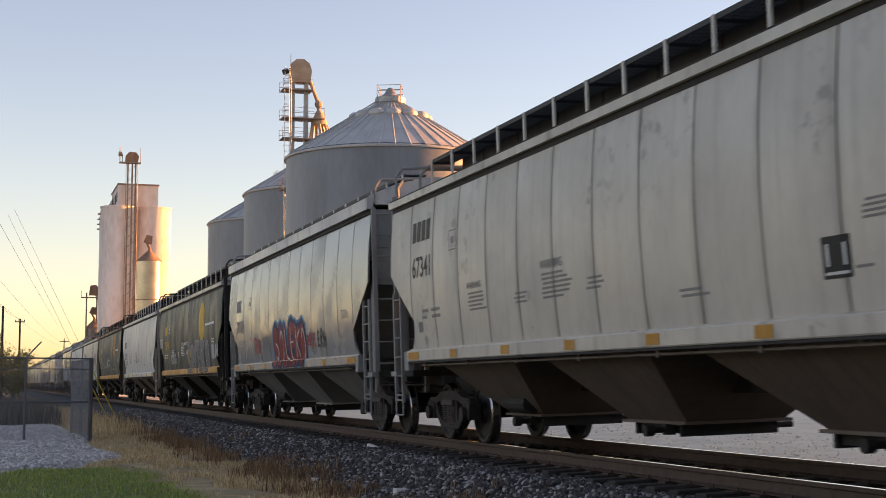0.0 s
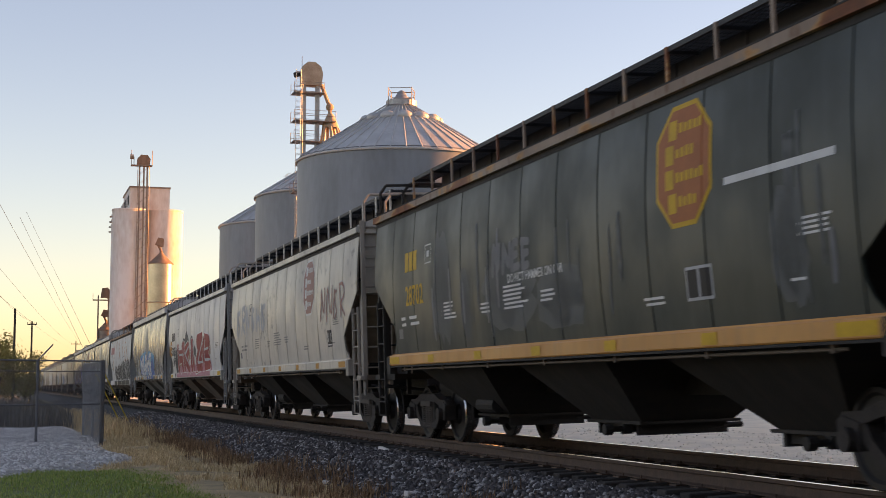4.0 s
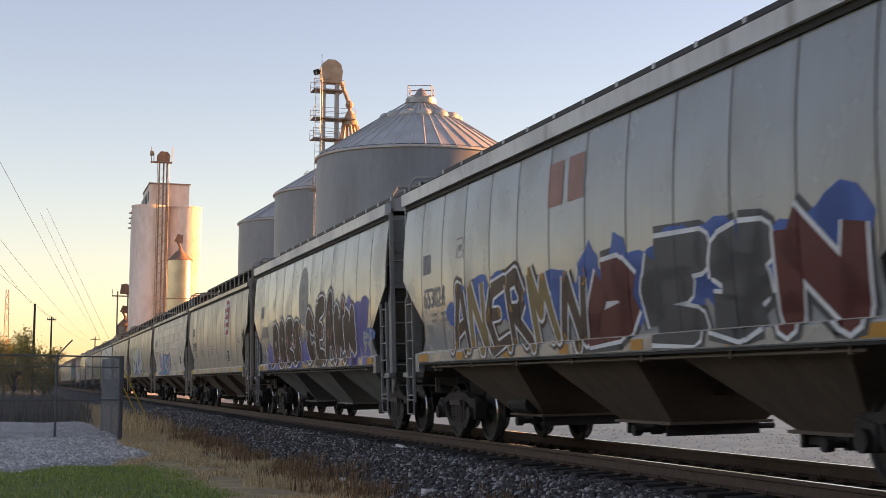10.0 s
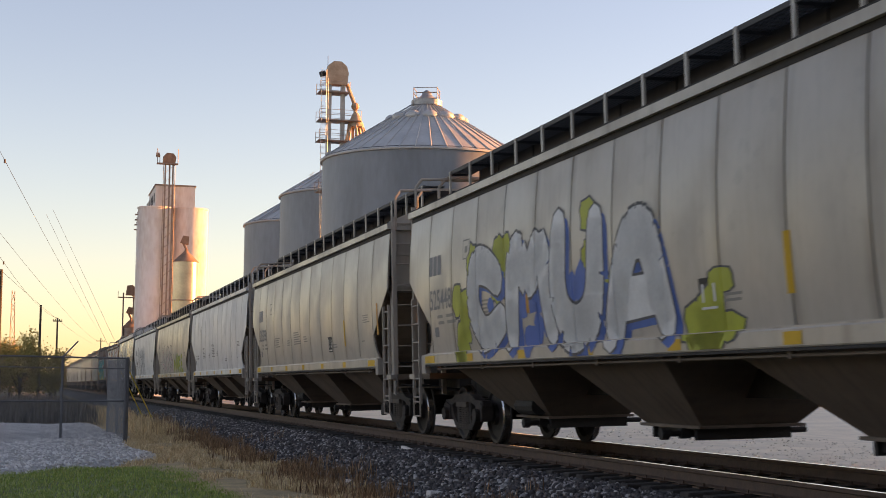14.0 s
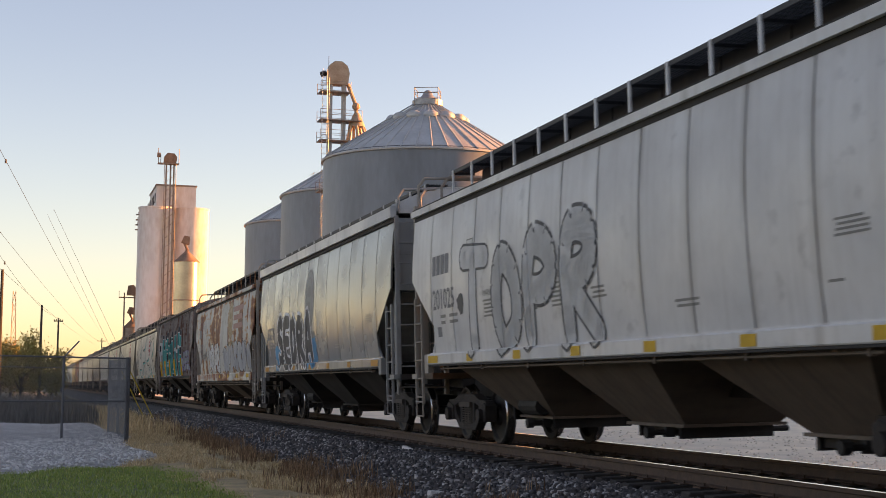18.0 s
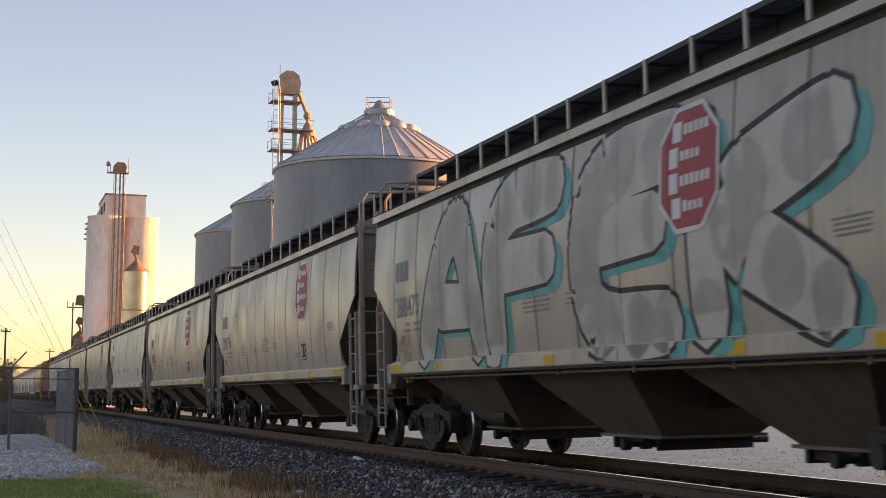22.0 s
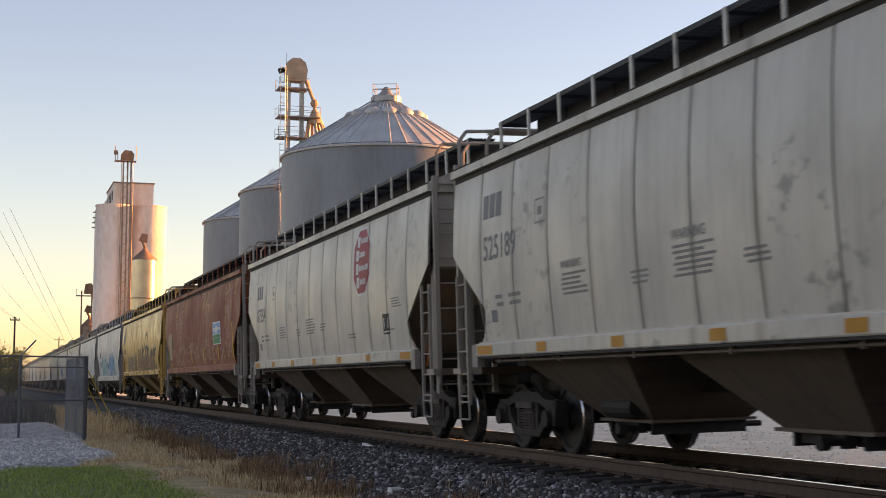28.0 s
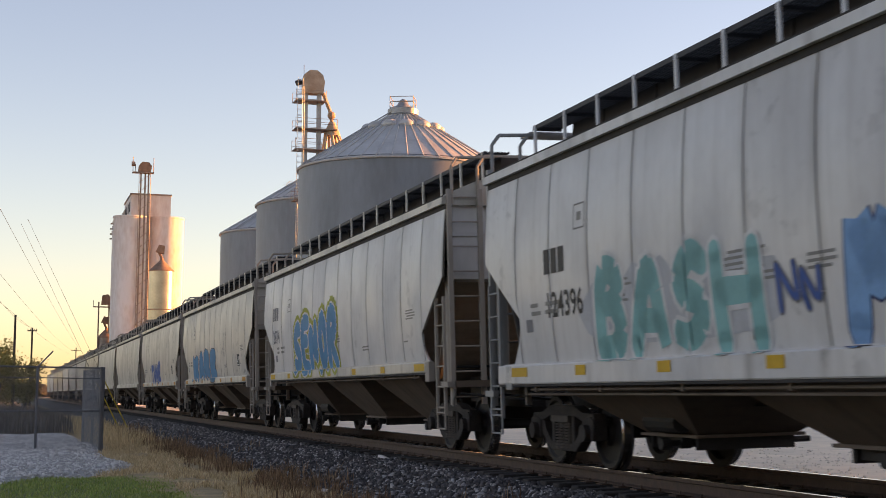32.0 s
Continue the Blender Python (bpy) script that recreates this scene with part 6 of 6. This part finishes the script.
    if CARS[k][4] not in ("ribbed", "mustard"):
        dress(k, small_print, ink, k, {"beige": (11.45, 1.66), "cream": (13.3, 1.74), "mustard": (15.0, 1.75), "silver": (13.6, 1.75)}.get(CARS[k][4]) if CARS[k][3] == "high" else None)
    if CARS[k][6] not in ("grimeblack", "patina", "brown", "mustard"):
        dress(k, reflectors, "orange" if CARS[k][4] in ("cream", "ash", "silver") else "yellow")
NUMBERS = {0: (4, "67341", "black"), 1: (3, "200296", "grey"), 2: (3, "287141", "yellow"), 3: (4, "201029", "grey"), 4: (3, "28702", "yellow"), 6: (4, "520732", "black"), 7: (2, "650660", "grey"),
           8: (3, "115842", "grey"), 9: (2, "655536", "grey"), 10: (2, "653024", "grey"), 11: (2, "650406", "grey"), 12: (3, "288522", "grey"), 13: (4, "317599", "grey"), 14: (3, "525448", "grey"), 15: (3, "525398", "grey"),
           17: (3, "288527", "grey"), 18: (4, "201025", "grey"), 19: (0, "652726", "grey"), 20: (3, "120043", "grey"), 22: (3, "288475", "grey"), 23: (3, "288796", "grey"), 24: (3, "288726", "grey"),
           25: (3, "525228", "grey"), 27: (3, "288", "grey"), 28: (3, "525189", "grey"), 29: (3, "67554", "grey"), 30: (0, "287841", "black"), 31: (3, "51752", "black"), 32: (3, "124396", "black"), 33: (3, "2874", "grey")}
for k, (mark, number, ink) in NUMBERS.items():
    dress(k, lettering, mark, number, ink, u={2: 2.1, 4: 2.1, 32: 2.3}.get(k, 1.35), z={0: 3.13, 2: 2.80, 4: 2.80, 25: 3.10, 28: 3.10, 29: 2.95, 31: 2.30, 1: 2.85, 32: 2.40}.get(k, 2.72), size={31: 0.34, 32: 0.42, 17: 0.30}.get(k, 0.44))
for k, field, ink, u in ((4, "rustorange", "yellow", 12.55), (5, "faded", "white", 11.5), (12, "red", "white", 11.5), (22, "red", "white", 11.55), (23, "red", "white", 11.55), (24, "red", "white", 11.55), (26, "faded", "white", 11.6), (27, "faded", "white", 11.55), (29, "red", "white", 11.95)):
    dress(k, badge, u, 3.08, 1.22, 1.22, field, ink, lift=0.018 if k in (22, 26) else 0.004)
dress(2, badge, 12.55, 2.92, 1.28, 1.24, "yellow", "yellow", 0)
for k in (7, 9, 11, 19):
    dress(k, crest, 7.8, 2.98, 1.2, 1.42, "crestink", "crestfield")
dress(20, crest, 10.7, 3.07, 1.15, 1.28, "mustard_ink", "dullpink")


def text_on(k, u, z, text, size, ink, width=1.0):
    on_side("stencil_text", train[k][0], train[k][2], u, z, *letters(text, size, width), M[ink], 0.004, "stencilled warning in %s" % ink)


def plain(k, name, u, z, rows, ink, label, lift=0.0055):
    on_side(name, train[k][0], train[k][2], u, z, *bars(rows), M[ink], lift, label)


for k in (2, 4):
    text_on(k, 7.25, 2.28, "DO NOT HAMMER ON CAR", 0.16, "white")
    plain(k, "white_line", 13.4, 2.76, [(0, 0, 1.9, 0.07)], "white", "thin white line of small print")
for k in (0, 3, 16, 18, 28):
    text_on(k, 7.0, 2.30, "WARNING", 0.15, "print")
    text_on(k, 4.1, 2.24, "WARNING", 0.13, "print")
# grey overpainting on the older green car
for u, z, w, h in ((3.9, 1.75, 0.7, 1.5), (5.2, 1.7, 0.35, 0.9), (6.6, 1.7, 1.6, 0.9), (8.6, 1.66, 1.3, 0.7), (14.3, 1.7, 0.5, 0.9)):
    dress(4, lambda car, half: on_side("overpaint_patch", car, half, u, z, *merge(*[blob(w * f, h * (0.3 + 0.3 * g), w * 0.45, h * 0.42, random.Random(int(u * 10 + f * 7))) for f in (0.2, 0.6) for g in (0, 1)]), M["greywash"], 0.003, "grey overpainted patch"))
r4 = random.Random(44)
for q in range(26):
    u0, z0, h0 = r4.choice((3.4, 4.0, 5.2, 6.0, 9.0, 10.2, 14.5)) + r4.uniform(0, 0.9), r4.uniform(1.6, 2.2), r4.uniform(0.4, 1.2)
    on_side("paint_streak", train[4][0], train[4][2], u0, z0, *ribbon([(0, 0), (r4.uniform(-.03, .03), h0 * 0.5), (r4.uniform(-.04, .04), h0)], r4.uniform(0.015, 0.05)), M["greywash" if q % 4 else "grey"], 0.0045, "thin grey runs of paint")
dress(4, graffiti, 6.6, 2.4, 1.6, 0.5, 4, "grey", "grey", None, 44, 0.10)
# sprayed pieces: place, size, strokes, fill, rim, cloud
piece(1, "SOLEKO", 6.75, 1.30, 3.75, 0.98, "brick", "navy", 0.23, 0.02, "navy", 0.09, "sky", seed=1, shine="white", squeeze=0.66, wild=0.04)
dress(4, lambda car, half: on_side("data_plate", car, half, 12.5, 1.74, *bars([(0, 0, 0.56, 0.33)]), M["silver"], 0.004, "pale-edged data plate"))
dress(4, lambda car, half: on_side("plate_face", car, half, 12.53, 1.77, *bars([(0, 0, 0.22, 0.27), (0.27, 0, 0.23, 0.27)]), M["black"], 0.007))
dress(1, graffiti, 4.05, 1.65, 0.9, 0.45, 2, "red", "red", None, 2, 0.05)
dress(1, graffiti, 5.2, 1.65, 1.3, 0.5, 3, "grey", "grey", None, 3, 0.04)
dress(1, graffiti, 10.55, 1.7, 0.9, 0.3, 3, "red", "red", None, 4, 0.06)
dress(1, graffiti, 11.6, 1.65, 0.9, 0.42, 3, "black", "black", None, 5, 0.05)
piece(2, "UNTES", 8.9, 1.34, 5.2, 0.98, "grey", "silver", 0.15, 0.022, "slate", 0.09, seed=6, soft=1, wild=0.08, squeeze=0.74)
dress(2, cloud_patch, 8.9, 1.5, 0.7, 0.7, "yellow", random.Random(5))
piece(2, "KIRIOS", 3.85, 1.66, 1.75, 0.42, "silver", "silver", 0.10, 0.004, seed=7, soft=0)
dress(2, graffiti, 0.35, 2.3, 1.0, 0.5, 4, "silver", "silver", None, 8, 0.05)
dress(2, graffiti, 14.6, 1.75, 1.3, 0.4, 2, "silver", "grey", None, 9, 0.14)
dress(5, graffiti, 1.0, 2.3, 5.0, 0.9, 6, "silver", "silver", None, 10, 0.06)
dress(5, graffiti, 12.6, 2.2, 2.6, 0.9, 4, "faded", "silver", None, 11, 0.05)
blots(6, 2.7, 1.35, 0.5, 1.0, 9, "slate", 0.35, 0.4, 61, label="dark sprayed ground")
blots(6, 4.2, 2.1, 7.5, 0.45, 12, "slate", 0.5, 0.35, 62, label="dark sprayed ground")
plain(6, "pink_ground", 3.1, 1.30, [(0, 0, 9.6, 0.42)], "pink", "pink sprayed ground along the sill")
piece(6, "HKIZE", 3.2, 1.46, 9.4, 1.18, "brick", "white", 0.15, 0.04, drop=("rosy", 0.12, -0.16), seed=12, soft=0, wild=0.07, shine="silver")
dress(6, graffiti, 0.4, 2.15, 0.9, 0.6, 2, "orange", "faded", None, 13, 0.14)
blots(6, 1.75, 1.70, 0.5, 0.6, 6, "slate", 0.13, 0.16, 63, label="dark pawprint blots")
dress(7, cloud_patch, 4.2, 1.45, 6.9, 1.25, "sky", random.Random(71))
blots(7, 4.3, 1.35, 6.6, 0.9, 26, "blue", 0.35, 0.3, 73)
piece(7, "NAPKR", 4.5, 1.32, 5.4, 1.14, "white", "slate", 0.085, 0.022, seed=15, soft=0, wild=0.14, shine="silver", squeeze=0.85)
piece(7, "MAKN", 5.0, 1.36, 4.5, 0.95, "white", "slate", 0.05, 0.015, seed=16, soft=0, wild=0.2, squeeze=0.85)
for u, w, h, word in ((4.1, 2.3, 0.80, "SARK"), (6.6, 3.0, 0.85, "ENCRE"), (9.7, 2.7, 1.05, "SARK"), (12.5, 2.7, 1.10, "ENCAR")):
    plain(8, "sill_paint", u, 1.08, [(0, 0, w - 0.1, 0.23)], "black", "black paint sprayed along the sill")
    dress(8, graffiti, u, 1.06, w - 0.2, 0.26, len(word), "silver", "silver", None, int(u * 9), 0.05)
    piece(8, word, u, 1.32, w, h, "black", "white", 0.27, 0.04, seed=int(u * 7), wild=0.06, squeeze=0.62, shine="silver")
blots(8, 2.5, 1.5, 10.0, 1.3, 26, "faded", 0.05, 0.12, 81, "rust_fleck", "rust-coloured flecks")
plain(8, "faded_mark", 1.1, 2.95, [(0.0, 0, 0.55, 0.42), (0.62, 0, 0.5, 0.42), (1.45, 0, 0.5, 0.42), (2.0, 0, 0.4, 0.32), (2.46, 0, 0.14, 0.4), (2.66, 0, 0.14, 0.46)], "red", "faded red owner's mark in plain blocks")
plain(8, "scrape", 10.2, 2.62, [(0, 0, 0.9, 0.03), (1.0, 0.02, 0.5, 0.04)], "black", "black scrape")
blots(10, 2.9, 1.8, 6.0, 0.5, 30, "blue", 0.4, 0.25, 101)
blots(10, 8.6, 1.85, 6.0, 0.45, 34, "blue", 0.45, 0.3, 102)
piece(10, "ANERMN", 2.9, 1.36, 5.6, 1.02, "umber", "brightwhite", 0.11, 0.04, "umber", 0.05, seed=20, soft=0, wild=0.14, vein="orange", squeeze=0.8, inks=("umber", "mustard_ink", "umber"))
piece(10, "DESN", 8.6, 1.36, 6.1, 1.10, "darkred", "brightwhite", 0.14, 0.05, "slate", 0.07, seed=21, soft=0, wild=0.08, squeeze=0.80, inks=("darkred", "slate", "slate", "darkred"), arch=0.15)
for u in (7.4, 8.1):
    plain(10, "owner_block", u, 3.15, [(0, 0, 0.52, 0.55)], "faded", "faded red owner's block")
blots(11, 2.6, 1.36, 5.6, 0.5, 20, "periwinkle", 0.4, 0.3, 111)
piece(11, "DGES", 3.2, 1.34, 4.2, 1.22, "umber", "brightwhite", 0.20, 0.045, "slate", 0.05, seed=3, vein="faded", arch=0.1)
blots(11, 12.9, 1.36, 1.5, 1.1, 16, "periwinkle", 0.35, 0.35, 112)
piece(11, "CEANN", 8.2, 1.34, 5.3, 1.50, "umber", "brightwhite", 0.20, 0.05, "slate", 0.06, seed=4, vein="faded", arch=0.2)
dress(11, graffiti, 14.1, 1.7, 0.8, 0.3, 3, "silver", "silver", "blue", 24, 0.06)
dress(9, graffiti, 2.0, 2.6, 0.6, 0.2, 3, "grey", "grey", None, 25, 0.04)
dress(12, graffiti, 15.0, 2.2, 0.5, 0.4, 2, "black", "black", None, 26, 0.08)
blots(13, 3.6, 1.7, 5.6, 0.55, 24, "orange", 0.24, 0.22, 131)
blots(13, 3.3, 1.45, 6.0, 0.75, 9, "green", 0.22, 0.22, 132, lift=0.005)
piece(13, "SMRTYE", 3.5, 1.34, 5.6, 0.92, "lilac", "navy", 0.19, 0.03, seed=27, soft=0, shine="white", inks=("lilac", "lilac", "sky", "lilac", "sky", "lilac"), squeeze=0.74)
blots(13, 3.6, 1.34, 5.4, 0.2, 12, "sky", 0.3, 0.12, 133, lift=0.0165)
for u, z, w, h, q in ((2.9, 1.34, 0.5, 0.9, 1), (3.6, 2.0, 0.3, 0.8, 2), (4.9, 2.3, 0.5, 0.6, 3), (8.4, 1.9, 0.6, 1.2, 4), (10.9, 1.34, 1.2, 0.75, 5)):
    blots(14, u, z, w, h, 12, "slate", 0.30, 0.30, 140 + q, lift=0.0036)
    blots(14, u, z, w, h, 12, "lime", 0.26, 0.26, 140 + q)
blots(14, 4.5, 1.45, 4.8, 0.9, 16, "blue", 0.28, 0.26, 148, lift=0.005)
piece(14, "CMUA", 3.5, 1.36, 7.2, 1.86, "white", "slate", 0.145, 0.035, drop=("blue", 0.14, -0.10), arch=0.25, seed=31, wild=0.05, squeeze=0.86)
for k in (14, 15):
    plain(k, "yellow_bar", 13.2, 1.75, [(0, 0, 0.13, 0.55)], "yellow", "yellow upright reflective bar")
    plain(k, "yellow_bar", 16.3 if k == 15 else 6.2, 1.9, [(0, 0, 0.12, 0.6)], "orange", "orange upright reflective bar")
piece(17, "AURS", 2.7, 1.36, 6.0, 1.35, "carbeige", "slate", 0.10, 0.045, seed=32, squeeze=0.8, shine="pink")
dress(17, graffiti, 9.0, 1.4, 4.5, 1.0, 4, "lime", "green", None, 33, 0.08)
piece(18, "TOPR", 2.9, 1.36, 6.0, 1.72, "carwhite", "slate", 0.125, 0.045, seed=34, arch=0.1, squeeze=0.72)
blots(18, 2.9, 2.15, 0.1, 0.1, 3, "slate", 0.2, 0.22, 18)
for u in (2.7, 7.6):
    blots(19, u, 1.34, 0.8, 0.6, 14, "sky", 0.26, 0.24, int(u * 10))
piece(19, "SEDRA", 3.0, 1.32, 5.1, 1.36, "slate", "brightwhite", 0.165, 0.075, seed=5, soft=1, wild=0.05, squeeze=0.72)
piece(20, "KRAB", 4.5, 1.36, 3.1, 0.98, "white", "black", 0.16, 0.022, seed=6, soft=0, wild=0.04, shine="silver", squeeze=0.78)
piece(20, "SPACEDO", 8.7, 1.36, 6.6, 0.92, "silver", "black", 0.21, 0.022, seed=37, wild=0.07, arch=0.1)
dress(20, graffiti, 1.6, 1.8, 2.4, 0.5, 5, "grey", "grey", None, 38, 0.03)
for w, z in ((2.25, 3.31), (2.0, 3.03), (2.0, 2.75)):
    plain(20, "owner_word", 11.5, z, [(0, 0, w, 0.17)], "faded", "faded red owner's word as a plain bar")
for i in range(16):
    plain(20, "sill_stripe", 0.9 + i * 0.42, 1.16, [(0, 0, 0.24, 0.12)], "faded", "faded red reflective stripe")
piece(21, "HDRIS", 3.2, 1.30, 9.2, 1.84, "teal", "white", 0.165, 0.045, "slate", 0.20, seed=9, soft=1, wild=0.02, squeeze=0.68)
blots(21, 3.6, 1.5, 8.4, 1.3, 60, "white", 0.06, 0.08, 211, "paint_dot", "white paint dots", 0.0135)
blots(21, 3.6, 1.5, 8.4, 1.3, 40, "teal", 0.035, 0.045, 212, "paint_dot", "teal paint dots", 0.0142)
dress(21, graffiti, 12.6, 1.5, 3.0, 0.9, 4, "silver", "lilac", None, 40, 0.1)
dress(21, graffiti, 3.2, 1.45, 1.0, 0.5, 2, "lilac", "black", None, 41, 0.14)
for i in (2, 5, 8, 11, 15):
    dress(21, wrapped_post, 16.85 * i / 21, 1.34, 2.1, M["yellow"], 0.003, "yellow_bar", "yellow upright reflective strip on the post")
plain(21, "white_patch", 1.55, 1.7, [(0, 0, 0.55, 1.35), (0.8, 0.7, 0.75, 0.62)], "silver", "whitewashed lettering patch")
plain(21, "patch_mark", 1.6, 2.6, [(0, 0, 0.3, 0.3), (0.9, 0.0, 0.22, 0.3), (1.2, 0, 0.22, 0.3)], "black", "black owner's mark blocks", 0.008)
piece(22, "AFEK", 2.6, 1.34, 11.6, 2.42, "carbeige", "black", 0.125, 0.06, drop=("teal", 0.22, -0.12), seed=42, wild=0.05, squeeze=0.80)
blots(22, 1.4, 1.5, 0.6, 0.4, 8, "dullpink", 0.12, 0.12, 45)
piece(26, "NASKRGE", 1.9, 1.38, 7.6, 0.98, "carbeige", "slate", 0.13, 0.035, seed=46, soft=1, wild=0.10, vein="rosy")
dress(26, graffiti, 14.5, 1.8, 0.9, 0.5, 2, "grey", "grey", None, 47, 0.06)
dress(25, graffiti, 0.4, 1.9, 1.8, 1.2, 3, "putty", "putty", None, 48, 0.03)
dress(27, graffiti, 12.3, 1.5, 2.0, 0.5, 4, "faded", "white", None, 49, 0.08)
blots(30, 2.6, 1.55, 13.0, 0.7, 90, "rosy", 0.14, 0.07, 301, label="pale worn patches low on the side")
blots(30, 2.6, 1.75, 13.0, 0.75, 50, "faded", 0.05, 0.10, 302, label="pale worn patches low on the side")
plain(30, "white_patch", 1.3, 1.75, [(0, 0, 0.8, 0.95)], "dullpink", "whitewashed number patch")
plain(30, "advert_board", 12.35, 2.05, [(0, 0, 1.5, 0.66)], "white", "white board with a green band", 0.0065)
plain(30, "board_band", 12.42, 2.08, [(0, 0, 1.36, 0.26)], "green", "", 0.008)
plain(30, "board_sky", 12.42, 2.36, [(0, 0, 1.36, 0.3)], "paleblue", "", 0.008)
on_side("board_cloud", train[30][0], train[30][2], 13.0, 2.40, *merge(blob(0, 0.06, 0.4, 0.08, random.Random(1)), blob(0.1, 0.14, 0.2, 0.08, random.Random(2))), M["white"], 0.010)
for u in (0.75, 7.3, 10.1, 13.15, 15.9):
    plain(30, "yellow_bar", u, 1.6, [(0, 0, 0.13, 0.42 if u < 15 else 1.0)], "yellow", "yellow upright reflective bar")
on_side("faded_emblem", train[31][0], train[31][2], 0.9, 2.78, *merge(blob(0.3, 0.3, 0.25, 0.35, random.Random(3)), blob(0.75, 0.42, 0.3, 0.4, random.Random(5))), M["grey"], 0.004, "worn dark emblem")
for u, w, h, n, ink, rx, ry, q in ((3.0, 3.3, 0.62, 120, "dullpink", 0.12, 0.13, 1), (3.1, 3.1, 0.6, 44, "silver", 0.06, 0.09, 2), (3.1, 3.1, 0.6, 60, "rosy", 0.07, 0.10, 3), (5.0, 0.25, 0.55, 14, "slate", 0.08, 0.11, 4),
                                   (3.2, 3.0, 0.55, 30, "umber", 0.04, 0.06, 5), (6.75, 0.4, 0.75, 26, "slate", 0.09, 0.10, 6), (6.75, 0.5, 0.6, 14, "mustard_ink", 0.05, 0.06, 7), (6.65, 0.65, 0.8, 18, "black", 0.04, 0.08, 8),
                                   (8.0, 1.4, 0.85, 70, "rosy", 0.16, 0.15, 9), (9.4, 5.4, 0.55, 130, "rosy", 0.16, 0.13, 15), (8.2, 6.4, 0.6, 60, "dullpink", 0.10, 0.09, 10), (9.9, 0.7, 1.0, 40, "slate", 0.11, 0.12, 11), (9.9, 0.7, 0.9, 16, "mustard_ink", 0.08, 0.08, 12),
                                   (11.3, 1.3, 0.95, 50, "slate", 0.12, 0.11, 13), (13.2, 2.2, 0.8, 60, "slate", 0.12, 0.11, 14)):
    blots(31, u, 1.50, w, h, n, ink, rx, ry, 310 + q, lift=0.004 + 0.0004 * q)
on_side("painted_arc", train[31][0], train[31][2], 11.0, 2.45, *ribbon([(0, 0), (0.3, 0.45), (1.0, 0.6), (1.5, 0.2)], 0.06), M["slate"], 0.006, "dark sprayed arc")
dress(32, cloud_patch, 3.6, 1.38, 4.3, 1.0, "silver", random.Random(9))
piece(32, "BASH", 3.8, 1.30, 3.9, 1.08, "mint", "white", 0.15, 0.055, seed=7, soft=1, wild=0.04)
dress(32, graffiti, 7.9, 1.6, 0.8, 0.5, 2, "blue", "grey", None, 56, 0.07)
piece(32, "MSAN", 9.0, 1.30, 3.9, 1.26, "paleblue", "navy", 0.17, 0.022, seed=8, soft=0, wild=0.04, arch=0.2, inks=("paleblue", "paleblue", "paleblue", "mint"))
piece(33, "SENOR", 3.9, 1.36, 4.8, 1.3, "sky", "white", 0.18, 0.04, "lime", 0.10, seed=58)
piece(34, "KARE", 3.0, 1.36, 6.0, 0.95, "sky", "slate", 0.15, 0.03, seed=59)
piece(35, "TUNE", 5.0, 1.36, 4.0, 0.9, "blue", "silver", 0.17, 0.03, seed=60)


def travelled(t):
    """How far the train has come after t seconds."""
    return 17.4802 * t + 0.420614 * t * t / 32


def motions():
    for car, start, half in train:
        walk(car, [(t, pose(XC, start - travelled(t), 0, 0, -CANT, 0)) for t in range(0, 33, 2)])
    rolled = {}
    for car, start, half in train:
        for o in car.children_recursive:
            if o.name.split(".")[0] == "wheelset":
                key = round(o.location.y, 2)
                if key not in rolled:
                    y = o.location.y
                    walk(o, [(i / FPS, pose(0, y, 0.457, math.degrees(travelled(i / FPS) / 0.457) % 360)) for i in range(0, 961)])
                    rolled[key] = o.animation_data
                else:
                    o.rotation_mode = "QUATERNION"
                    o.animation_data_create()
                    o.animation_data.action = rolled[key].action
                    o.animation_data.action_slot = rolled[key].action_slot


motions()
